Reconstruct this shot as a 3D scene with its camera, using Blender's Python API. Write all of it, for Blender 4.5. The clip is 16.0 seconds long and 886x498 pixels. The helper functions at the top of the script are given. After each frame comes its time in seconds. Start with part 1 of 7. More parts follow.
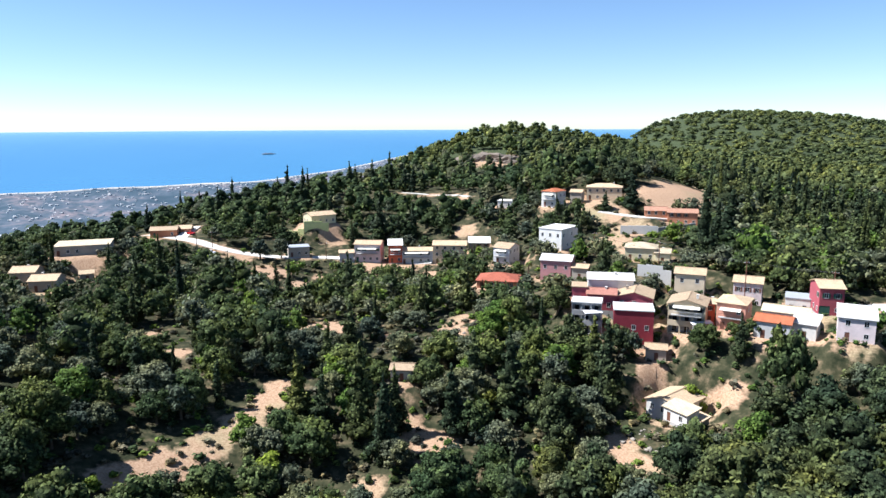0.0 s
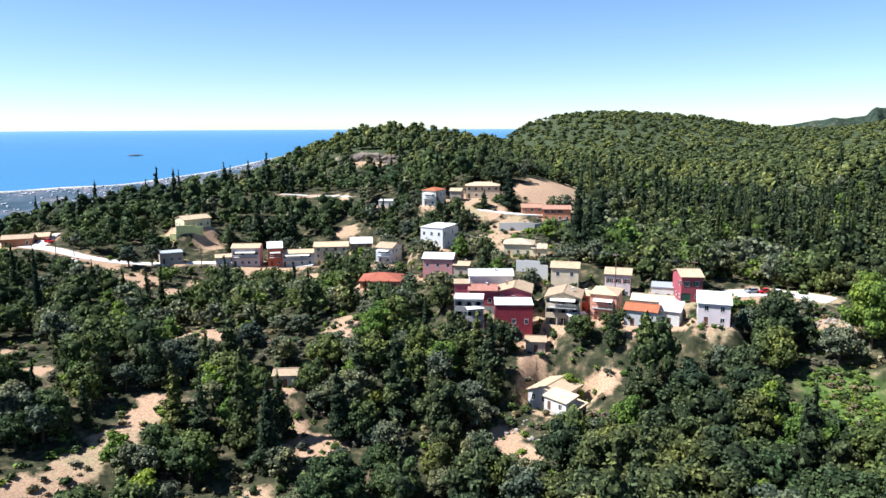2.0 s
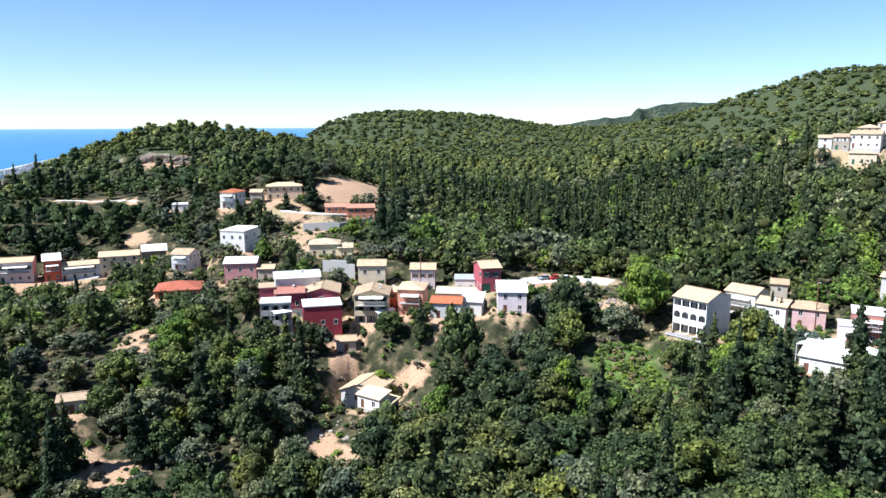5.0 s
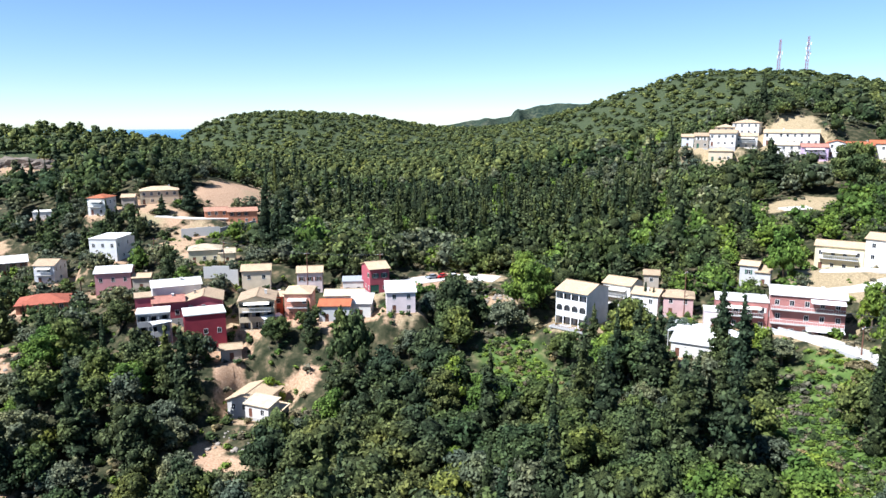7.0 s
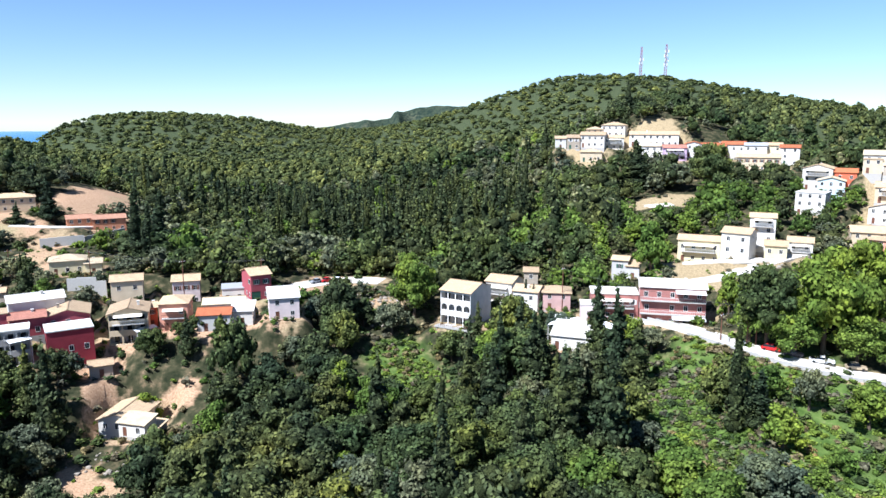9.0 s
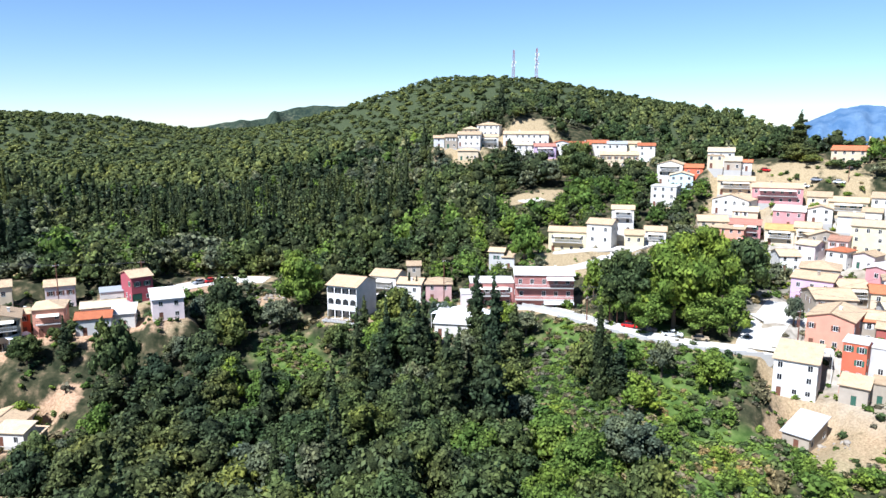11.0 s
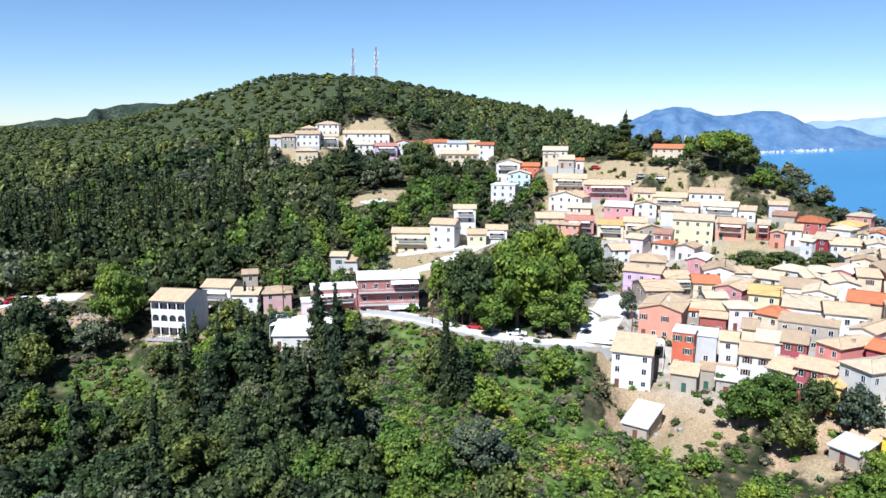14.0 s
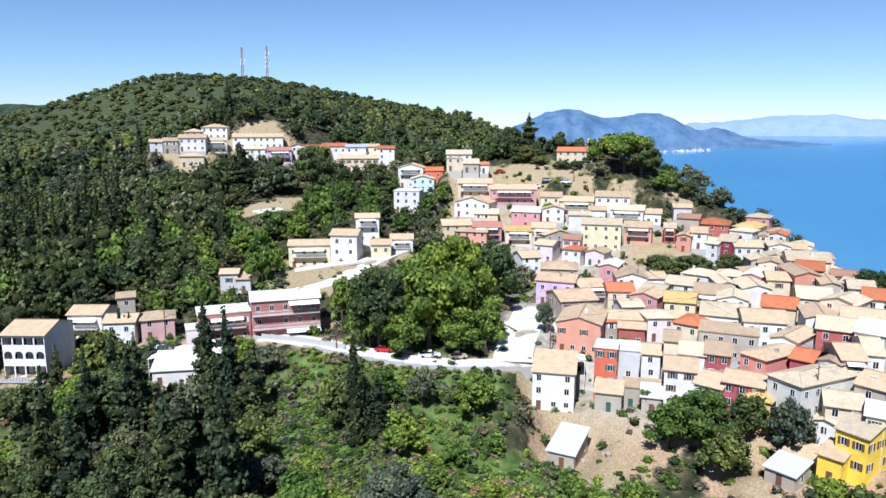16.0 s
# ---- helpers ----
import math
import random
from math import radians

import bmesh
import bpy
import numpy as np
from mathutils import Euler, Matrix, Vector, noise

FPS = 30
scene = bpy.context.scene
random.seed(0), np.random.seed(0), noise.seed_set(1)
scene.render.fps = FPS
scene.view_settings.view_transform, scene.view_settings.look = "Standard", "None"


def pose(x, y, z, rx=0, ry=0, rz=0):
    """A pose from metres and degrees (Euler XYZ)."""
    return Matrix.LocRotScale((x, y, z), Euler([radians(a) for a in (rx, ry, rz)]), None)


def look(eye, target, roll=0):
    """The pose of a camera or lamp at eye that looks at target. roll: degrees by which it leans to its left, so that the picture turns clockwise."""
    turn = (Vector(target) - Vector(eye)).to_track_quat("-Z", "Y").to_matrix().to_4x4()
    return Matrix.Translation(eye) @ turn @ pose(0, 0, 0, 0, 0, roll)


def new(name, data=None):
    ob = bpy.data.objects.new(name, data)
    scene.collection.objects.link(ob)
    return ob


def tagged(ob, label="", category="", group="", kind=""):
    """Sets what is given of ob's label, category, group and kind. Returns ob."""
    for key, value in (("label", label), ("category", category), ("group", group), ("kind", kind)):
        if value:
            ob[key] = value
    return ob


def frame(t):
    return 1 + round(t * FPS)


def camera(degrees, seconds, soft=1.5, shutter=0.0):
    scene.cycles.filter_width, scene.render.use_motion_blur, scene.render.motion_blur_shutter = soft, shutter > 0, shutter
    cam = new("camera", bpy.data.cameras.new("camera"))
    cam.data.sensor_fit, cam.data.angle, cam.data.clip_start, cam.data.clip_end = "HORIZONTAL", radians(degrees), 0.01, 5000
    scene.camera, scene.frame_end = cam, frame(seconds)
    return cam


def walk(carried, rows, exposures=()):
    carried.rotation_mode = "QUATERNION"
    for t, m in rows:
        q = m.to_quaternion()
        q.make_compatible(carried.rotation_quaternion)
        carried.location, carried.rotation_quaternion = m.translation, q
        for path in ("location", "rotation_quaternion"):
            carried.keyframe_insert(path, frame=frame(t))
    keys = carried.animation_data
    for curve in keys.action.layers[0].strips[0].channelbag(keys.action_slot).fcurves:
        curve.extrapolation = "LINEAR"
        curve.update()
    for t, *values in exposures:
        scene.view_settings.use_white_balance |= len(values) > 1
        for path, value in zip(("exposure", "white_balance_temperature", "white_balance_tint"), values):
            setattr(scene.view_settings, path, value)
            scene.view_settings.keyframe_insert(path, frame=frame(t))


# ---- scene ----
cam = camera(63.7, 16.0, soft=1.5)
ROWS = [  # seconds, place, yaw, pitch, roll
    (0.0, 0.00, -0.00, 120.00, 0.91, -10.05, 0.21),
    (0.5, 0.00, -0.12, 120.01, -1.21, -10.06, 0.19),
    (1.0, 0.04, -0.07, 120.06, -3.37, -10.08, 0.20),
    (1.5, 0.08, -0.04, 120.01, -5.74, -10.08, 0.18),
    (2.0, 0.11, 0.03, 119.98, -8.64, -10.09, 0.16),
    (2.5, 0.16, 0.12, 119.96, -11.96, -10.11, 0.19),
    (3.0, 0.09, 0.08, 119.97, -15.31, -10.12, 0.11),
    (5.5, 0.01, 0.20, 120.02, -26.48, -10.19, 0.12),
    (6.0, -0.00, 0.15, 119.96, -28.81, -10.16, 0.17),
    (6.5, 0.00, 0.14, 120.01, -31.16, -10.17, 0.15),
    (7.0, -0.05, 0.17, 120.01, -33.59, -10.17, 0.14),
    (7.5, -0.07, 0.18, 120.04, -35.97, -10.15, 0.12),
    (8.0, -0.11, 0.23, 120.06, -38.32, -10.16, 0.06),
    (8.5, -0.12, 0.29, 120.04, -40.71, -10.16, 0.05),
    (9.0, -0.31, 0.20, 120.06, -43.08, -10.03, 0.04),
    (11.5, -7.11, -6.27, 119.95, -54.78, -10.05, -0.02),
    (12.0, -7.07, -6.60, 119.93, -56.84, -10.04, -0.06),
    (12.5, -6.36, -6.22, 119.85, -58.92, -10.05, -0.11),
    (13.0, -4.79, -5.49, 119.93, -60.97, -10.07, -0.07),
    (13.5, -2.57, -4.10, 119.97, -63.05, -10.07, -0.12),
    (14.0, 0.58, -2.43, 119.93, -65.00, -10.07, -0.16),
    (14.5, 4.32, -0.27, 120.02, -66.94, -10.08, -0.17),
    (15.0, 8.45, 2.01, 120.15, -68.90, -9.90, -0.15),
    (15.5, 11.68, 3.76, 120.24, -71.03, -9.90, -0.12),
    (16.0, 13.97, 4.90, 120.27, -73.24, -9.90, -0.09),
]
EXPOSURES = [(0.0, 1.18, 5800, 10), (5.5, 1.2, 5700, 10), (9.0, 1.16, 5650, 10), (12.5, 0.98, 5600, 10), (16.0, 0.72, 5550, 10)]
walk(cam, [(t, pose(x, y, z, 90 + pitch, roll, yaw)) for t, x, y, z, yaw, pitch, roll in ROWS], EXPOSURES)

# ---- light: clear noon sky, one sun from the left of the first view ----
SUN_AZ, SUN_EL = -90.0, 53.0
world = bpy.data.worlds.new("sky")
scene.world = world
world.use_nodes = True
wn = world.node_tree.nodes
sky = wn.new("ShaderNodeTexSky")
sky.sky_type = "NISHITA"
sky.sun_disc = False
sky.sun_elevation = radians(SUN_EL)
sky.sun_rotation = radians(SUN_AZ)
sky.altitude = 120
sky.air_density = 0.82
sky.dust_density = 0.0
sky.ozone_density = 4.0
wn["Background"].inputs["Strength"].default_value = 0.067
world.node_tree.links.new(sky.outputs[0], wn["Background"].inputs["Color"])
sun = new("sun", bpy.data.lights.new("sun", "SUN"))
sun.data.energy = 5.0
sun.data.angle = radians(0.53)
sun.data.color = (1.0, 0.97, 0.93)
sa, se = radians(SUN_AZ), radians(SUN_EL)
SUNWARD = Vector((math.sin(sa) * math.cos(se), math.cos(sa) * math.cos(se), math.sin(se)))
sun.matrix_world = look(SUNWARD * 400, (0, 0, 0))


# ---- materials ----
class Nodes:
    """A short hand for building one node material."""

    def __init__(self, name):
        self.mat = bpy.data.materials.new(name)
        self.mat.use_nodes = True
        self.tree = self.mat.node_tree
        self.bsdf = self.tree.nodes["Principled BSDF"]
        self.out = self.tree.nodes["Material Output"]

    def add(self, kind, **settings):
        n = self.tree.nodes.new(kind)
        for key, value in settings.items():
            if key in n.inputs:
                n.inputs[key].default_value = value
        return n

    def link(self, a, b):
        self.tree.links.new(a, b)

    def coords(self, kind="Object"):
        return self.tree.nodes.new("ShaderNodeTexCoord").outputs[kind]

    def place(self):
        return self.tree.nodes.new("ShaderNodeNewGeometry").outputs["Position"]

    def noise(self, vector, scale, detail=4.0, rough=0.6):
        n = self.add("ShaderNodeTexNoise", Scale=scale, Detail=detail, Roughness=rough)
        self.link(vector, n.inputs["Vector"])
        return n.outputs["Fac"]

    def ramp(self, fac, stops):
        n = self.tree.nodes.new("ShaderNodeValToRGB")
        e = n.color_ramp.elements
        while len(e) < len(stops):
            e.new(0.5)
        for el, (p, c) in zip(e, stops):
            el.position, el.color = p, (*c, 1) if len(c) == 3 else c
        self.link(fac, n.inputs["Fac"])
        return n.outputs["Color"]

    def mix(self, fac, a, b, blend="MIX"):
        n = self.tree.nodes.new("ShaderNodeMix")
        n.data_type, n.blend_type = "RGBA", blend
        for index, value in ((0, fac), (6, a), (7, b)):
            s = n.inputs[index]
            if isinstance(value, (int, float)):
                s.default_value = value
            elif isinstance(value, tuple):
                s.default_value = (*value, 1) if len(value) == 3 else value
            else:
                self.link(value, s)
        return n.outputs[2]

    def bump(self, height, strength=0.3, distance=0.05):
        n = self.add("ShaderNodeBump", Strength=strength, Distance=distance)
        self.link(height, n.inputs["Height"])
        self.link(n.outputs["Normal"], self.bsdf.inputs["Normal"])

    def finish(self, color, roughness=0.8, metallic=0.0, spec=0.3):
        if isinstance(color, tuple):
            self.bsdf.inputs["Base Color"].default_value = (*color, 1)
        else:
            self.link(color, self.bsdf.inputs["Base Color"])
        self.bsdf.inputs["Roughness"].default_value = roughness
        self.bsdf.inputs["Metallic"].default_value = metallic
        self.bsdf.inputs["Specular IOR Level"].default_value = spec
        return self.mat


def shade(c, k):
    return tuple(min(1.0, v * k) for v in c)


def plaster(name, c):
    m = Nodes(name)
    v = m.coords()
    a = m.noise(v, 0.45, 5)
    b = m.noise(v, 3.5, 5)
    col = m.mix(m.ramp(a, [(0.35, (0, 0, 0)), (0.7, (1, 1, 1))]), shade(c, 0.82), c)
    col = m.mix(m.ramp(b, [(0.52, (0, 0, 0)), (0.8, (0.35, 0.35, 0.35))]), col, shade(c, 0.6))
    info = m.tree.nodes.new("ShaderNodeObjectInfo")
    each = m.ramp(info.outputs["Random"], [(0.0, (0.86, 0.84, 0.8)), (1.0, (1.06, 1.06, 1.06))])
    col = m.mix(1.0, col, each, "MULTIPLY")
    m.bump(m.noise(v, 9.0), 0.25, 0.03)
    return m.finish(col, 0.88)


def tiles(name, c, dark=0.55):
    """Rows of barrel tiles running down the slope, with weathering."""
    m = Nodes(name)
    uv = m.tree.nodes.new("ShaderNodeUVMap").outputs["UV"]
    wave = m.add("ShaderNodeTexWave", Scale=1.5, Distortion=0.6, Detail=1.0)
    m.link(uv, wave.inputs["Vector"])
    v = m.coords()
    brick = m.add("ShaderNodeTexBrick", Scale=2.6)
    brick.inputs["Color1"].default_value = (0.25, 0.25, 0.25, 1)
    brick.inputs["Color2"].default_value = (1, 1, 1, 1)
    brick.inputs["Mortar"].default_value = (0, 0, 0, 1)
    brick.inputs["Mortar Size"].default_value = 0.03
    m.link(uv, brick.inputs["Vector"])
    patch = m.noise(v, 0.7, 5)
    col = m.mix(brick.outputs["Color"], shade(c, 0.72), shade(c, 1.1))
    col = m.mix(m.ramp(patch, [(0.45, (0, 0, 0)), (0.75, (0.7, 0.7, 0.7))]), col, shade(c, dark))
    mottled = m.noise(v, 2.4, 5, 0.7)
    col = m.mix(m.ramp(mottled, [(0.5, (0, 0, 0)), (0.72, (0.55, 0.55, 0.55))]), col, shade(c, 0.5))
    groove = m.ramp(wave.outputs["Fac"], [(0.1, (0.8, 0.78, 0.76)), (0.5, (1, 1, 1))])
    col = m.mix(1.0, col, groove, "MULTIPLY")
    info = m.tree.nodes.new("ShaderNodeObjectInfo")
    each = m.ramp(info.outputs["Random"], [(0.0, (0.8, 0.78, 0.77)), (0.5, (1.05, 1.02, 0.98)), (1.0, (1.16, 1.15, 1.12))])
    col = m.mix(1.0, col, each, "MULTIPLY")
    m.bump(wave.outputs["Fac"], 0.4, 0.05)
    return m.finish(col, 0.85)


def plain(name, c, rough=0.6, metallic=0.0, var=0.8, scale=2.0):
    m = Nodes(name)
    col = m.mix(m.noise(m.coords(), scale, 4), shade(c, var), c)
    return m.finish(col, rough, metallic)


WALLS = {n: plaster("plaster_" + n, c) for n, c in {
    "white": (0.70, 0.67, 0.62), "lightgrey": (0.58, 0.57, 0.56), "cream": (0.66, 0.54, 0.38), "paleyellow": (0.70, 0.62, 0.40),
    "brick": (0.44, 0.19, 0.17), "pink": (0.56, 0.27, 0.27), "salmon": (0.62, 0.29, 0.20), "rose": (0.58, 0.38, 0.36), "rosewhite": (0.70, 0.58, 0.56),
    "lilac": (0.58, 0.42, 0.58), "red": (0.42, 0.12, 0.10), "crimson": (0.27, 0.035, 0.05), "crimsonrose": (0.40, 0.09, 0.11),
    "rosered": (0.60, 0.22, 0.18), "tomato": (0.60, 0.15, 0.08), "terracotta": (0.52, 0.23, 0.13), "stone": (0.42, 0.36, 0.29),
    "grey": (0.40, 0.38, 0.37), "yellow": (0.80, 0.56, 0.06), "ochre": (0.74, 0.48, 0.18), "limeyellow": (0.66, 0.66, 0.28),
    "paleblue": (0.62, 0.74, 0.78)}.items()}
TILES = {n: tiles("tiles_" + n, c) for n, c in {
    "tan": (0.54, 0.40, 0.255), "cream": (0.61, 0.50, 0.345), "orange": (0.52, 0.17, 0.075), "rose": (0.42, 0.19, 0.14),
    "rosetan": (0.46, 0.25, 0.165), "yellowroof": (0.54, 0.37, 0.14), "redroof": (0.40, 0.12, 0.07)}.items()}
TILES["white"] = plain("painted_slab", (0.62, 0.585, 0.53), 0.8, 0, 0.85)
TILES["slate"] = plain("grey_slab", (0.36, 0.37, 0.38), 0.8, 0, 0.7)
TILES["tin"] = plain("sheet_metal", (0.52, 0.51, 0.50), 0.65, 0.0, 0.7)
PANE = plain("dark_window_glass", (0.02, 0.022, 0.026), 0.12, 0, 0.6)
FRAME = plain("painted_window_frame", (0.72, 0.70, 0.66), 0.6)
BROWN = plain("brown_painted_wood", (0.16, 0.07, 0.045), 0.6)
GREEN = plain("green_painted_wood", (0.04, 0.11, 0.075), 0.6)
CONCRETE = plain("grey_concrete", (0.44, 0.42, 0.39), 0.9, 0, 0.7)
AWNING = plain("pale_awning_cloth", (0.78, 0.72, 0.60), 0.9)
CANVAS = plain("white_canvas", (0.82, 0.81, 0.79), 0.9, 0, 0.9)
IRON = plain("dark_iron", (0.06, 0.06, 0.065), 0.5, 0.6)


def ground_material():
    m = Nodes("dry_hillside_earth")
    p = m.place()
    big = m.noise(p, 0.035, 5)
    mid = m.noise(p, 0.35, 5)
    fine = m.noise(p, 2.2, 5)
    bare = m.tree.nodes.new("ShaderNodeAttribute")
    bare.attribute_name = "bare"
    green = m.tree.nodes.new("ShaderNodeAttribute")
    green.attribute_name = "meadow"
    earth = m.ramp(fine, [(0.3, (0.25, 0.148, 0.085)), (0.7, (0.47, 0.315, 0.20))])
    straw = m.ramp(fine, [(0.3, (0.17, 0.14, 0.075)), (0.7, (0.37, 0.30, 0.17))])
    open_soil = m.mix(m.ramp(big, [(0.5, (0, 0, 0)), (0.68, (1, 1, 1))]), earth, straw)
    split = m.tree.nodes.new("ShaderNodeSeparateXYZ")
    m.link(p, split.inputs[0])
    townward = m.add("ShaderNodeMapRange")
    townward.inputs["From Min"].default_value = 120
    townward.inputs["From Max"].default_value = 165
    m.link(split.outputs["X"], townward.inputs["Value"])
    open_soil = m.mix(townward.outputs["Result"], open_soil, m.mix(0.25, straw, earth))
    # undergrowth floor; its near-black tones carry some of the trees' shade
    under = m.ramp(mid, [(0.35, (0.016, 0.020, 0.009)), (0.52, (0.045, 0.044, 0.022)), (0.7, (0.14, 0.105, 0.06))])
    off = m.add("ShaderNodeVectorMath")
    off.operation = "LENGTH"
    m.link(p, off.inputs[0])
    distant = m.add("ShaderNodeMapRange")
    distant.inputs["From Min"].default_value = 430
    distant.inputs["From Max"].default_value = 540
    m.link(off.outputs["Value"], distant.inputs["Value"])
    under = m.mix(distant.outputs["Result"], under, m.ramp(fine, [(0.35, (0.028, 0.040, 0.018)), (0.55, (0.055, 0.068, 0.031)), (0.72, (0.095, 0.098, 0.052))]))
    grass = m.ramp(mid, [(0.35, (0.045, 0.08, 0.016)), (0.58, (0.10, 0.145, 0.036)), (0.74, (0.22, 0.19, 0.09))])
    edge = m.add("ShaderNodeMath")
    edge.operation = "MULTIPLY_ADD"
    m.link(mid, edge.inputs[0])
    edge.inputs[1].default_value = 1.1
    m.link(bare.outputs["Fac"], edge.inputs[2])
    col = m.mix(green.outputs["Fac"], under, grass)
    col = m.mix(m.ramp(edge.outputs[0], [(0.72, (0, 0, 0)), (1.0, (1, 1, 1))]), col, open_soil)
    paved = m.ramp(mid, [(0.35, (0.22, 0.19, 0.15)), (0.65, (0.40, 0.36, 0.30))])
    for cx, cy, reach in ((203, -8, 58), (262, 40, 30)):
        far = m.add("ShaderNodeVectorMath")
        far.operation = "DISTANCE"
        flat = m.add("ShaderNodeVectorMath")
        flat.operation = "MULTIPLY"
        flat.inputs[1].default_value = (1, 1, 0)
        m.link(p, flat.inputs[0])
        m.link(flat.outputs[0], far.inputs[0])
        far.inputs[1].default_value = (cx, cy, 0)
        span = m.add("ShaderNodeMapRange")
        span.inputs["From Min"].default_value = reach
        span.inputs["From Max"].default_value = reach - 14
        m.link(far.outputs["Value"], span.inputs["Value"])
        col = m.mix(span.outputs["Result"], col, paved)
    m.bump(fine, 0.45, 0.3)
    return m.finish(col, 0.95, 0, 0.1)


GROUND = ground_material()


def leaf_material(name, low, high, glow=0.25):
    m = Nodes(name)
    g = m.tree.nodes.new("ShaderNodeNewGeometry")
    info = m.tree.nodes.new("ShaderNodeObjectInfo")
    big = m.noise(g.outputs["Position"], 0.09, 3)
    col = m.mix(m.ramp(g.outputs["Random Per Island"], [(0.0, (0.3, 0.3, 0.3)), (1.0, (1, 1, 1))]), low, high)
    tint = m.ramp(big, [(0.36, (0.62, 0.71, 0.74)), (0.5, (0.98, 0.98, 0.95)), (0.64, (1.38, 1.25, 0.88))])
    col = m.mix(1.0, col, tint, "MULTIPLY")
    stand = m.ramp(m.noise(g.outputs["Position"], 0.017, 3), [(0.36, (0.68, 0.74, 0.78)), (0.64, (1.35, 1.3, 1.15))])
    col = m.mix(1.0, col, stand, "MULTIPLY")
    var = m.ramp(info.outputs["Random"], [(0.0, (0.66, 0.76, 0.8)), (0.7, (1.05, 1.02, 0.97)), (1.0, (1.42, 1.28, 0.92))])
    col = m.mix(1.0, col, var, "MULTIPLY")
    m.finish(col, 0.75, 0, 0.15)
    t = m.tree.nodes.new("ShaderNodeBsdfTranslucent")
    m.link(col, t.inputs["Color"])
    mixer = m.add("ShaderNodeMixShader", Fac=glow)
    m.link(m.bsdf.outputs[0], mixer.inputs[1])
    m.link(t.outputs[0], mixer.inputs[2])
    m.link(mixer.outputs[0], m.out.inputs["Surface"])
    return m.mat


TONES = {  # dark and light leaf colours, and how much light comes through
    "oak": ((0.018, 0.032, 0.011), (0.142, 0.172, 0.062), 0.15),
    "holm": ((0.010, 0.018, 0.008), (0.108, 0.128, 0.056), 0.11),
    "olive": ((0.032, 0.043, 0.026), (0.180, 0.190, 0.122), 0.12),
    "bright": ((0.048, 0.082, 0.014), (0.205, 0.280, 0.056), 0.25),
    "cypress": ((0.007, 0.014, 0.008), (0.064, 0.086, 0.040), 0.06),
    "pine": ((0.008, 0.015, 0.008), (0.088, 0.110, 0.050), 0.08),
    # grey-green of the far ridges, with mild distance haze put into the colour
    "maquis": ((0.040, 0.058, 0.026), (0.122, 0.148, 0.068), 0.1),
    "dry": ((0.09, 0.075, 0.05), (0.22, 0.185, 0.125), 0.1),
}
LEAF = {n: leaf_material(n + "_leaves", *t) for n, t in TONES.items()}


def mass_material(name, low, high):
    """The massed leaves inside a crown: clumps, with the shade in their gaps painted dark."""
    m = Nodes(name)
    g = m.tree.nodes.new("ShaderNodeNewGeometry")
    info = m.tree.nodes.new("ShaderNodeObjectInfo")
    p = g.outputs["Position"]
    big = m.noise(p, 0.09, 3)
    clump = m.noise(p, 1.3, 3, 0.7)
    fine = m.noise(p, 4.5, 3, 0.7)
    # toned below the outer sprays, so shade inside the crown is in the colour
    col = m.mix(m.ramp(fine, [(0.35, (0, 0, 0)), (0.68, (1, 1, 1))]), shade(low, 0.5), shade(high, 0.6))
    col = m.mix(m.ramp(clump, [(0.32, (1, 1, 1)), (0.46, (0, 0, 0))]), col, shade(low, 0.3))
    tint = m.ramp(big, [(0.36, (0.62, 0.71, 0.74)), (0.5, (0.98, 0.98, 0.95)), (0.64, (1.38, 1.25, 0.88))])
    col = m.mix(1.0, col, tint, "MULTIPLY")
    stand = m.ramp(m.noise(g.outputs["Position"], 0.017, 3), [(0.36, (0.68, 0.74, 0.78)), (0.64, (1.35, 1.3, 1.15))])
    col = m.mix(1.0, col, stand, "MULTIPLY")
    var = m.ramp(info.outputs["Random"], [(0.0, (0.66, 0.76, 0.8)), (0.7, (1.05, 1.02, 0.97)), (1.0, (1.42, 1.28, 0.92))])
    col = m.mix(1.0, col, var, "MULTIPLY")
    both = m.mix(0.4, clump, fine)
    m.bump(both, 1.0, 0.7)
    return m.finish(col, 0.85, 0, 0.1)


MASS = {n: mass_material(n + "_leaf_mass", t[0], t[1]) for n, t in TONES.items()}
BARK = plain("bark", (0.13, 0.095, 0.065), 0.9, 0, 0.5, 3.0)


# ---- mesh helpers ----
def mesh_of(name, verts, faces, mats, index=None, smooth=False):
    me = bpy.data.meshes.new(name)
    me.from_pydata([tuple(v) for v in verts], [], faces)
    for mt in mats:
        me.materials.append(mt)
    if index is not None:
        me.polygons.foreach_set("material_index", index)
    if smooth:
        me.polygons.foreach_set("use_smooth", [True] * len(me.polygons))
    me.update()
    return me


def bm_mesh(name, bm, mat, smooth=False):
    me = bpy.data.meshes.new(name)
    bm.to_mesh(me)
    bm.free()
    me.materials.append(mat)
    if smooth:
        me.polygons.foreach_set("use_smooth", [True] * len(me.polygons))
    return me


def put(name, me, parent=None, m=None, label=""):
    """One mesh object under a thing, at the pose m in its parent's space."""
    ob = new(name, me)
    ob.parent = parent
    if m is not None:
        ob.matrix_basis = m
    if label:
        tagged(ob, label)
    return ob


def box(bm, x0, x1, y0, y1, z0, z1, m=None):
    vs = [bm.verts.new((x, y, z)) for z in (z0, z1) for y in (y0, y1) for x in (x0, x1)]
    if m is not None:
        for v in vs:
            v.co = m @ v.co
    for f in ((0, 2, 3, 1), (4, 5, 7, 6), (0, 1, 5, 4), (2, 6, 7, 3), (0, 4, 6, 2), (1, 3, 7, 5)):
        bm.faces.new([vs[i] for i in f])


